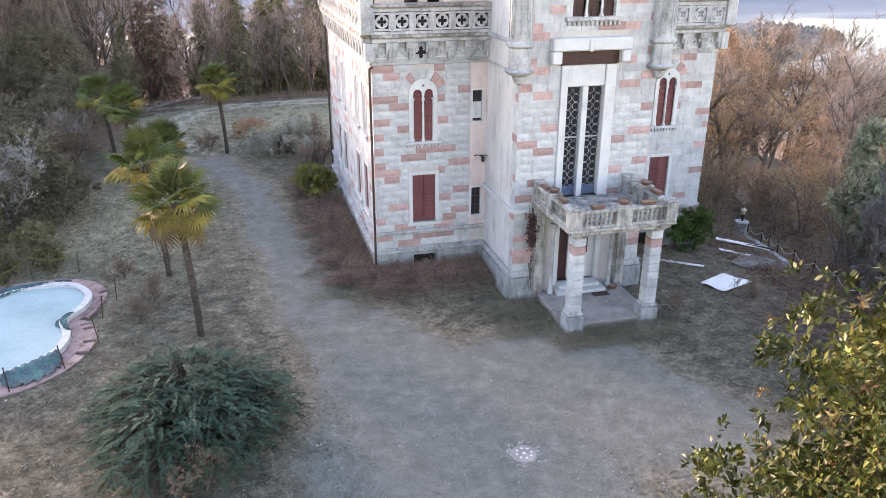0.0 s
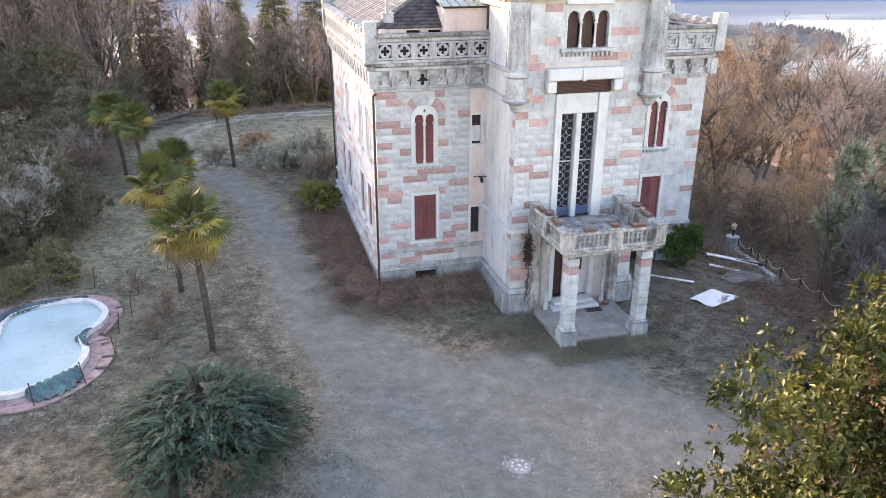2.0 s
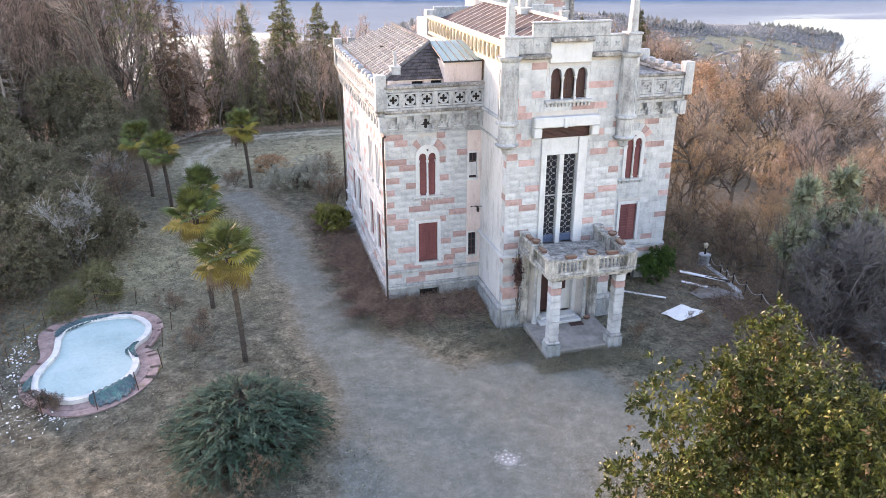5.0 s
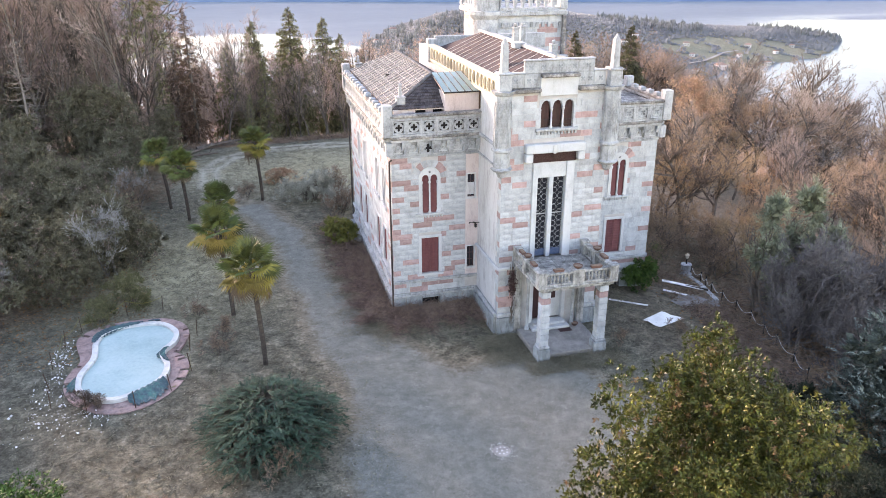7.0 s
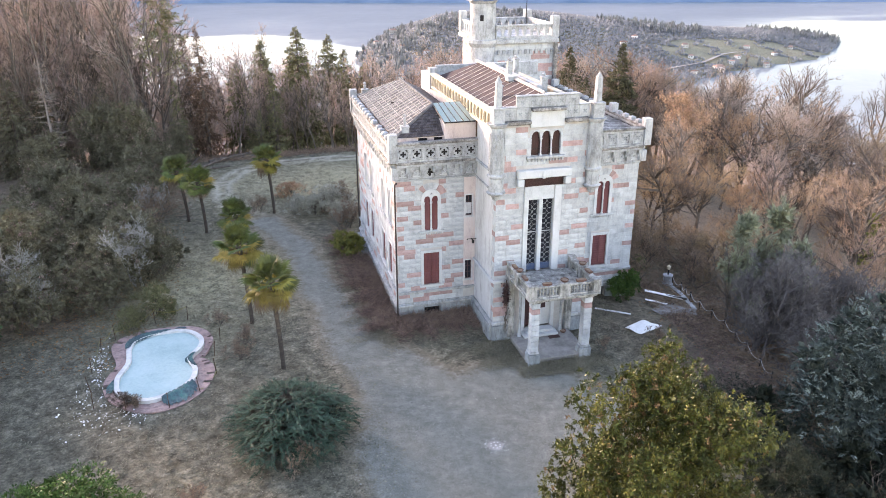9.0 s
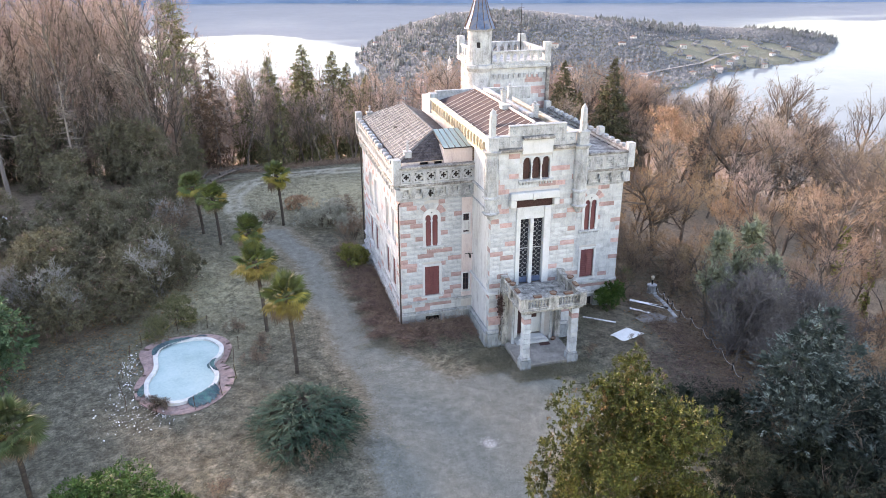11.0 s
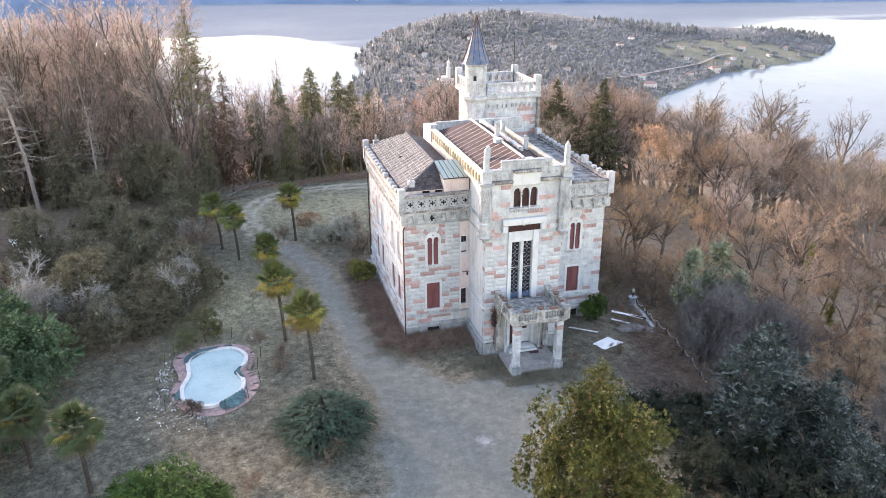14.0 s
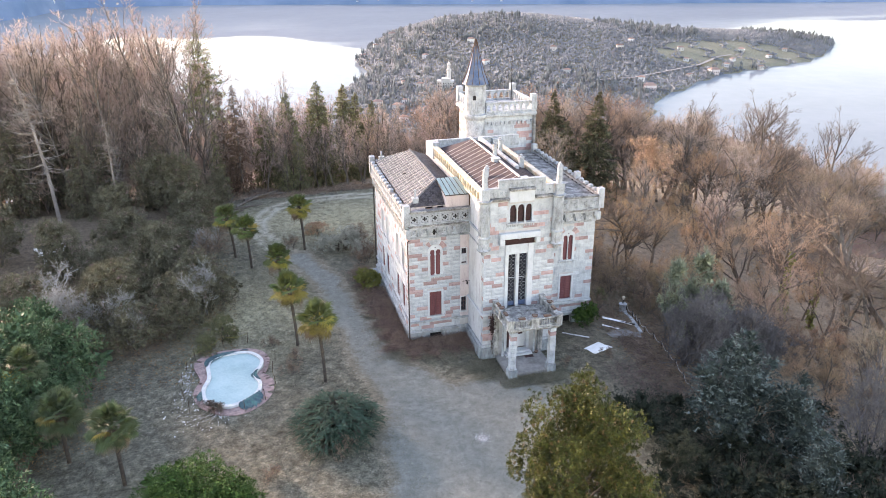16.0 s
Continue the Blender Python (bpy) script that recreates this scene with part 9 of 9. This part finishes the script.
def flower_pot(x, y, z, r, wide, turn, label):
    t = thing("flower_pot", Matrix.Translation((x, y, z)) @ Euler((0, 0, turn)).to_matrix().to_4x4(), label, "flower pot", "pots on the balcony")
    s = Shell()
    if wide:
        s.box(-r * 1.35, r * 1.35, -r * 0.6, r * 0.6, 0, 0.10, 0, 0.025)
        s.box(-r * 1.4, r * 1.4, -r * 0.65, r * 0.65, 0.101, 0.13, 0, 0.012)
    else:
        s.lathe([(r * 0.6, 0), (r * 0.95, 0.10), (r, 0.12), (r, 0.15), (r * 0.87, 0.15), (r * 0.82, 0.12)], 0, 0, 0, 14)
    part("pot", s, TERRACOTTA, t)
    s = Shell()
    if wide:
        s.box(-r * 1.25, r * 1.25, -r * 0.5, r * 0.5, 0.131, 0.145)
    else:
        s.lathe([(r * 0.82, 0.12), (r * 0.5, 0.135), (0.0, 0.14)], 0, 0, 0, 12)
    part("soil", s, BRUSH, t)


flower_pot(4.65, -5.75, 5.281, 0.22, False, 0, "round terracotta pot on the balcony pedestal")
flower_pot(4.66, -6.6, 5.171, 0.2, True, 1.57, "long terracotta trough on the handrail")
flower_pot(5.6, -7.70, 5.171, 0.2, True, 0.0, "long terracotta trough on the handrail")
flower_pot(6.65, -7.72, 5.281, 0.25, False, 0, "round terracotta pot on the middle pedestal")
flower_pot(7.7, -7.70, 5.171, 0.22, True, 0.0, "long terracotta trough on the handrail")
flower_pot(8.69, -6.6, 5.171, 0.22, True, 1.57, "long terracotta trough on the handrail")
flower_pot(8.69, -5.75, 5.281, 0.24, False, 0, "round grey-rimmed pot on the balcony pedestal")
flower_pot(4.66, -4.9, 5.171, 0.2, True, 1.57, "small terracotta trough by the wall")
flower_pot(8.15, -4.75, 0.201, 0.2, False, 0, "dark round pot standing on the porch floor")
s = Shell()
s.box(7.0, 7.75, -5.35, -4.98, 0.201, 0.222, 0, 0.008)
ob = part("doormat", s, DARKWOOD)
tagged(ob, "worn dark brown doormat on the porch floor", "doormat")


def vine():
    gen = np.random.default_rng(91)
    t = thing("dead_vine", (0, 0, 0), "dead brown climber hanging from the porch ledge", "vine")
    n = 60
    x = 4.35 + gen.normal(size=n) * 0.05
    z0 = gen.uniform(0.3, 3.8, n)
    b = np.stack([x, np.full(n, TF - 0.30), z0], -1)
    e = b + np.stack([gen.normal(size=n) * 0.08, gen.normal(size=n) * 0.04 - 0.03, gen.uniform(0.3, 0.8, n)], -1)
    part("stem", array_mesh("stem", *prisms(b, e, np.full(n, 0.018), np.full(n, 0.012)), [BARK]), None, t)
    n = 500
    c = np.stack([4.35 + gen.normal(size=n) * 0.11, TF - 0.33 + gen.normal(size=n) * 0.04, 3.2 + gen.normal(size=n) * 0.4], -1)
    w = unit(np.stack([gen.normal(size=n), gen.normal(size=n) * 0.4, -np.abs(gen.normal(size=n))], -1))
    part("dry_leaves", array_mesh("dry_leaves", *blades(c, w, side_of(w, gen), gen.uniform(0.08, 0.16, n), gen.uniform(0.05, 0.09, n)), [DARKWOOD]), None, t)


vine()
s = Shell()
s.box(-3.0, -1.75, 12.2, 16.2, -0.3, 0.28, 0, 0.04)
tagged(part("concrete_platform", s, CONCRETE), "low grey concrete platform against the side wall", "platform")


def log(x, y, a, L, r):
    s = Shell()
    s.path([(0, 0, 0), (L * 0.5, 0.05, 0.06), (L, 0.1, 0.0)], [r, r * 0.85, r * 0.6], 8)
    for k in range(4):
        f = 0.2 + 0.2 * k
        s.tube((L * f, 0, 0.05), (L * f + 0.4, 0.5 * (-1) ** k, 0.5 + 0.1 * k), 0.05, 0.015, 5)
    ob = part("felled_log", s, BARK)
    ob.matrix_basis = Matrix.Translation(gz(x, y, r * 0.8)) @ Euler((0, 0, a)).to_matrix().to_4x4()
    tagged(ob, "fallen pale trunk with broken stubs at the wood's edge", "log", "felled trunks at the wood edge")


for x, y, a, L, r in ((-14.5, 43.6, 0.55, 5.5, 0.22), (-15.5, 41.0, 0.9, 4.5, 0.16), (-17.0, 39.5, 0.3, 5.0, 0.14), (-12.0, 45.6, 0.2, 4.0, 0.18), (-16.5, 42.6, 1.3, 3.6, 0.12), (-17.8, 36.5, 0.7, 4.4, 0.12)):
    log(x, y, a, L, r)


# ---- the far shore ----
def house(x, y, w, d, h, turn, wall, roof, label, dz=0.0):
    t = thing("house", Matrix.Translation((x, y, ground_at(x, y) + dz)) @ Euler((0, 0, turn)).to_matrix().to_4x4(), label, "house", "houses of the lake village")
    s = Shell()
    s.box(-w / 2, w / 2, -d / 2, d / 2, -4, h)
    b = part("wall", s, wall, t)
    s = Shell()
    e, k = 0.6, h + min(w, d) * 0.28
    s.add([(-w / 2 - e, -d / 2 - e, h), (w / 2 + e, -d / 2 - e, h), (w / 2 + e, d / 2 + e, h), (-w / 2 - e, d / 2 + e, h), (-w / 4, 0, k), (w / 4, 0, k)], [(0, 1, 5, 4), (1, 2, 5), (2, 3, 4, 5), (3, 0, 4), (3, 2, 1, 0)])
    part("roof", s, roof, t)
    n = max(2, int(w / 3.2))
    for fl in range(max(1, int(h / 3.2))):
        for i in range(n):
            u = -w / 2 + w * (i + 0.5) / n
            q = Shell()
            q.box(u - 0.5, u + 0.5, -d / 2 - 0.05, -d / 2 + 0.05, 0.9 + 3.1 * fl, 2.4 + 3.1 * fl)
            part("window", q, VOID, b)
    return t


hr = random.Random(12)
for x, y, w, h, lab in ((268, 1340, 22, 12, 0), (222, 1255, 14, 8, 0), (190, 1180, 16, 6, 1), (158, 770, 18, 8, 0), (126, 768, 14, 7, 1), (140, 800, 16, 8, 0), (172, 795, 12, 7, 1), (185, 740, 16, 7, 0), (112, 738, 12, 7, 0), (152, 715, 14, 6, 1),
                        (645, 895, 22, 8, 2), (738, 915, 13, 6, 0), (690, 930, 12, 6, 1), (492, 805, 24, 8, 2), (505, 850, 14, 7, 1), (590, 870, 14, 6, 0), (640, 960, 12, 5, 1), (720, 960, 14, 5, 1), (770, 1010, 16, 6, 0), (800, 980, 12, 5, 1),
                        (660, 1010, 15, 6, 0), (560, 1020, 16, 7, 0), (600, 1060, 14, 6, 1), (860, 1020, 12, 5, 0), (450, 1020, 14, 8, 0), (330, 980, 16, 7, 1), (300, 900, 14, 7, 0), (345, 1100, 16, 8, 0), (262, 1060, 14, 7, 1), (240, 1130, 16, 7, 0), (420, 900, 14, 7, 0), (380, 830, 14, 6, 1), (210, 880, 15, 7, 0), (240, 860, 13, 6, 1), (195, 905, 12, 7, 0)):
    house(x, y, w * 0.62, w * 0.45, h * 0.7, hr.uniform(-0.9, 0.6), (RENDERWALL, PLASTER, ROSY)[lab], TILEROOF, ("pale lakeside house with tiled roof", "cream village house among bare trees", "rosy lakeside house with tiled roof")[lab], 0.5)
house(88, 36.5, 12, 9, 6, -0.4, ROSY, TILEROOF, "salmon-pink house beyond the wooded slope", -1.0)
house(-35, 27.5, 1.8, 1.5, 1.6, 0.4, PLASTER, SHEET, "small pale shed roof among dark shrubs", 0.0)


def church():
    x, y = 238.0, 860.0
    t = thing("church", Matrix.Translation((x, y, ground_at(x, y))) @ Euler((0, 0, -0.3)).to_matrix().to_4x4() @ Matrix.Scale(0.75, 4), "pale villa-like church with a slender minaret tower", "church")
    s = Shell()
    s.box(-14, 14, -9, 9, -6, 14)
    s.box(-7, 7, -9.6, 9, 14, 18)
    b = part("nave", s, RENDERWALL, t)
    for k in range(7):
        for fl in range(3):
            q = Shell()
            q.box(-13 + 4.2 * k, -11.4 + 4.2 * k, -9.06, -8.9, 0.5 + 4.2 * fl, 3.2 + 4.2 * fl)
            part("window", q, VOID, b)
    s = Shell()
    s.lathe([(3.4, 14), (3.4, 30), (4.2, 31), (4.2, 32.5), (2.4, 33), (2.2, 38), (2.9, 39.5), (2.4, 42), (0.6, 44), (0.3, 48), (0.0, 49)], 5, 0, 0, 12)
    part("tower", s, RENDERWALL, t, "slender domed tower")


church()


def lane(name, pts, wide, label):
    s = Shell()
    for i in range(len(pts) - 1):
        a, b = Vector(pts[i]), Vector(pts[i + 1])
        n = 8
        for k in range(n):
            p, q = a.lerp(b, k / n), a.lerp(b, (k + 1) / n)
            w = Vector((q.y - p.y, p.x - q.x)).normalized() * wide / 2
            s.add([(p.x + w.x, p.y + w.y, ground_at(p.x, p.y) + 2.5), (q.x + w.x, q.y + w.y, ground_at(q.x, q.y) + 2.5), (q.x - w.x, q.y - w.y, ground_at(q.x, q.y) + 2.5), (p.x - w.x, p.y - w.y, ground_at(p.x, p.y) + 2.5)], [(0, 1, 2, 3)])
    tagged(part(name, s, CONCRETE), label, "road", kind="structure")


lane("road_far", [(735, 985), (705, 975), (640, 930), (560, 890), (500, 860), (430, 845)], 5, "pale lane climbing across the peninsula")


# ---- backdrop of mountains over the far shore ----
def shore_at(x):
    """The line of the far shore."""
    return float(np.interp(x, [-2600, -700, -553, -505, -455, -20, 606, 1118, 1615, 1894, 3800], [1900, 2000, 2046, 2180, 2440, 2415, 2228, 2078, 1956, 1886, 1500]))


def backdrop():
    mt = bpy.data.materials.new("hazy_mountain")
    mt.use_nodes = True
    nd, ln = mt.node_tree.nodes, mt.node_tree.links.new
    b = nd["Principled BSDF"]
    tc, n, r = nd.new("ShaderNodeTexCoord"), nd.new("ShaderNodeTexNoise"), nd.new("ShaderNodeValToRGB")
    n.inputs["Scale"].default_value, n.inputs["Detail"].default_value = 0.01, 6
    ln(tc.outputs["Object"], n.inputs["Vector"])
    # the haze of distance is put into these blue tones
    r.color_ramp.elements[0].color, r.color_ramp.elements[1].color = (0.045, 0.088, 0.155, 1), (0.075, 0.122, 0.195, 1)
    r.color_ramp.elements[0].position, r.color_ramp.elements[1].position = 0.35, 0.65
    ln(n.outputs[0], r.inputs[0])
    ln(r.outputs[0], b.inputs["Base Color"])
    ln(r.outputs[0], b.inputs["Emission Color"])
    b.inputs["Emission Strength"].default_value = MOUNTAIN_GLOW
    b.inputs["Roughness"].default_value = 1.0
    s = Shell()
    n_, rows = 120, 8
    vs = []
    for i in range(n_ + 1):
        f = i / n_
        x = -2600 + 6400 * f
        y, peak = shore_at(x), float(np.interp(x, [-1200, -500, 0, 1100, 1500, 1800], [165, 150, 150, 175, 140, 90]))
        peak *= 1 + 0.10 * math.sin(f * 29) + 0.06 * math.sin(f * 67 + 1)
        for j in range(rows + 1):
            g = j / rows
            vs.append((x, y + 5 * math.sin(x * 0.05) + 420 * g, LAKE - 3 + (peak + 3) * g ** 0.6))
    s.add(vs, [(i * (rows + 1) + j, (i + 1) * (rows + 1) + j, (i + 1) * (rows + 1) + j + 1, i * (rows + 1) + j + 1) for i in range(n_) for j in range(rows)])
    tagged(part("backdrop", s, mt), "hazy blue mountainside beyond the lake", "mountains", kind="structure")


backdrop()
tr = random.Random(31)
for k in range(34):
    x = tr.choice((tr.uniform(330, 1120), tr.uniform(330, 1000), tr.uniform(-520, 60), tr.uniform(1120, 1800)))
    up = tr.random() ** 1.5
    w = tr.uniform(5, 10)
    t = thing("house", Matrix.Translation((x, shore_at(x) + 14 + 70 * up, LAKE + 6 + 26 * up)) @ Euler((0, 0, tr.uniform(-0.5, 0.3))).to_matrix().to_4x4(), "white house of the town on the far shore", "house", "houses of the far town")
    s = Shell()
    s.box(-w / 2, w / 2, -4, 4, -12, 2.6)
    part("wall", s, RENDERWALL, t)
    s = Shell()
    s.add([(-w / 2 - 0.6, -4.6, 2.6), (w / 2 + 0.6, -4.6, 2.6), (w / 2 + 0.6, 4.6, 2.6), (-w / 2 - 0.6, 4.6, 2.6), (-w / 2 + 2, 0, 4.8), (w / 2 - 2, 0, 4.8)], [(0, 1, 5, 4), (1, 2, 5), (2, 3, 4, 5), (3, 0, 4), (3, 2, 1, 0)])
    part("roof", s, TILEROOF, t)


# ---- wall stones ----
for mf, stones, wall, single in STONE_JOBS:
    rest = Shell(mf)
    for u0, u1, z0, z1, is_pink in stones:
        p = rng.uniform(0.008, 0.022)
        if single:
            m = mf @ Matrix.Translation(((u0 + u1) / 2, p - 0.03, (z0 + z1) / 2)) @ Matrix.Diagonal((u1 - u0 - 0.012, 0.06, z1 - z0 - 0.012, 1))
            place_piece("stone_block", BLOCK_PINK if is_pink else BLOCK_GREY, m, wall)
        else:
            rest.box(u0 + 0.006, u1 - 0.006, -0.05, p, z0 + 0.006, z1 - 0.006, 1 if is_pink else 0)
    if not single and rest.v:
        tagged(part("ashlar_facing", rest, [STONE_J, PINK_J], wall), kind="stuff")
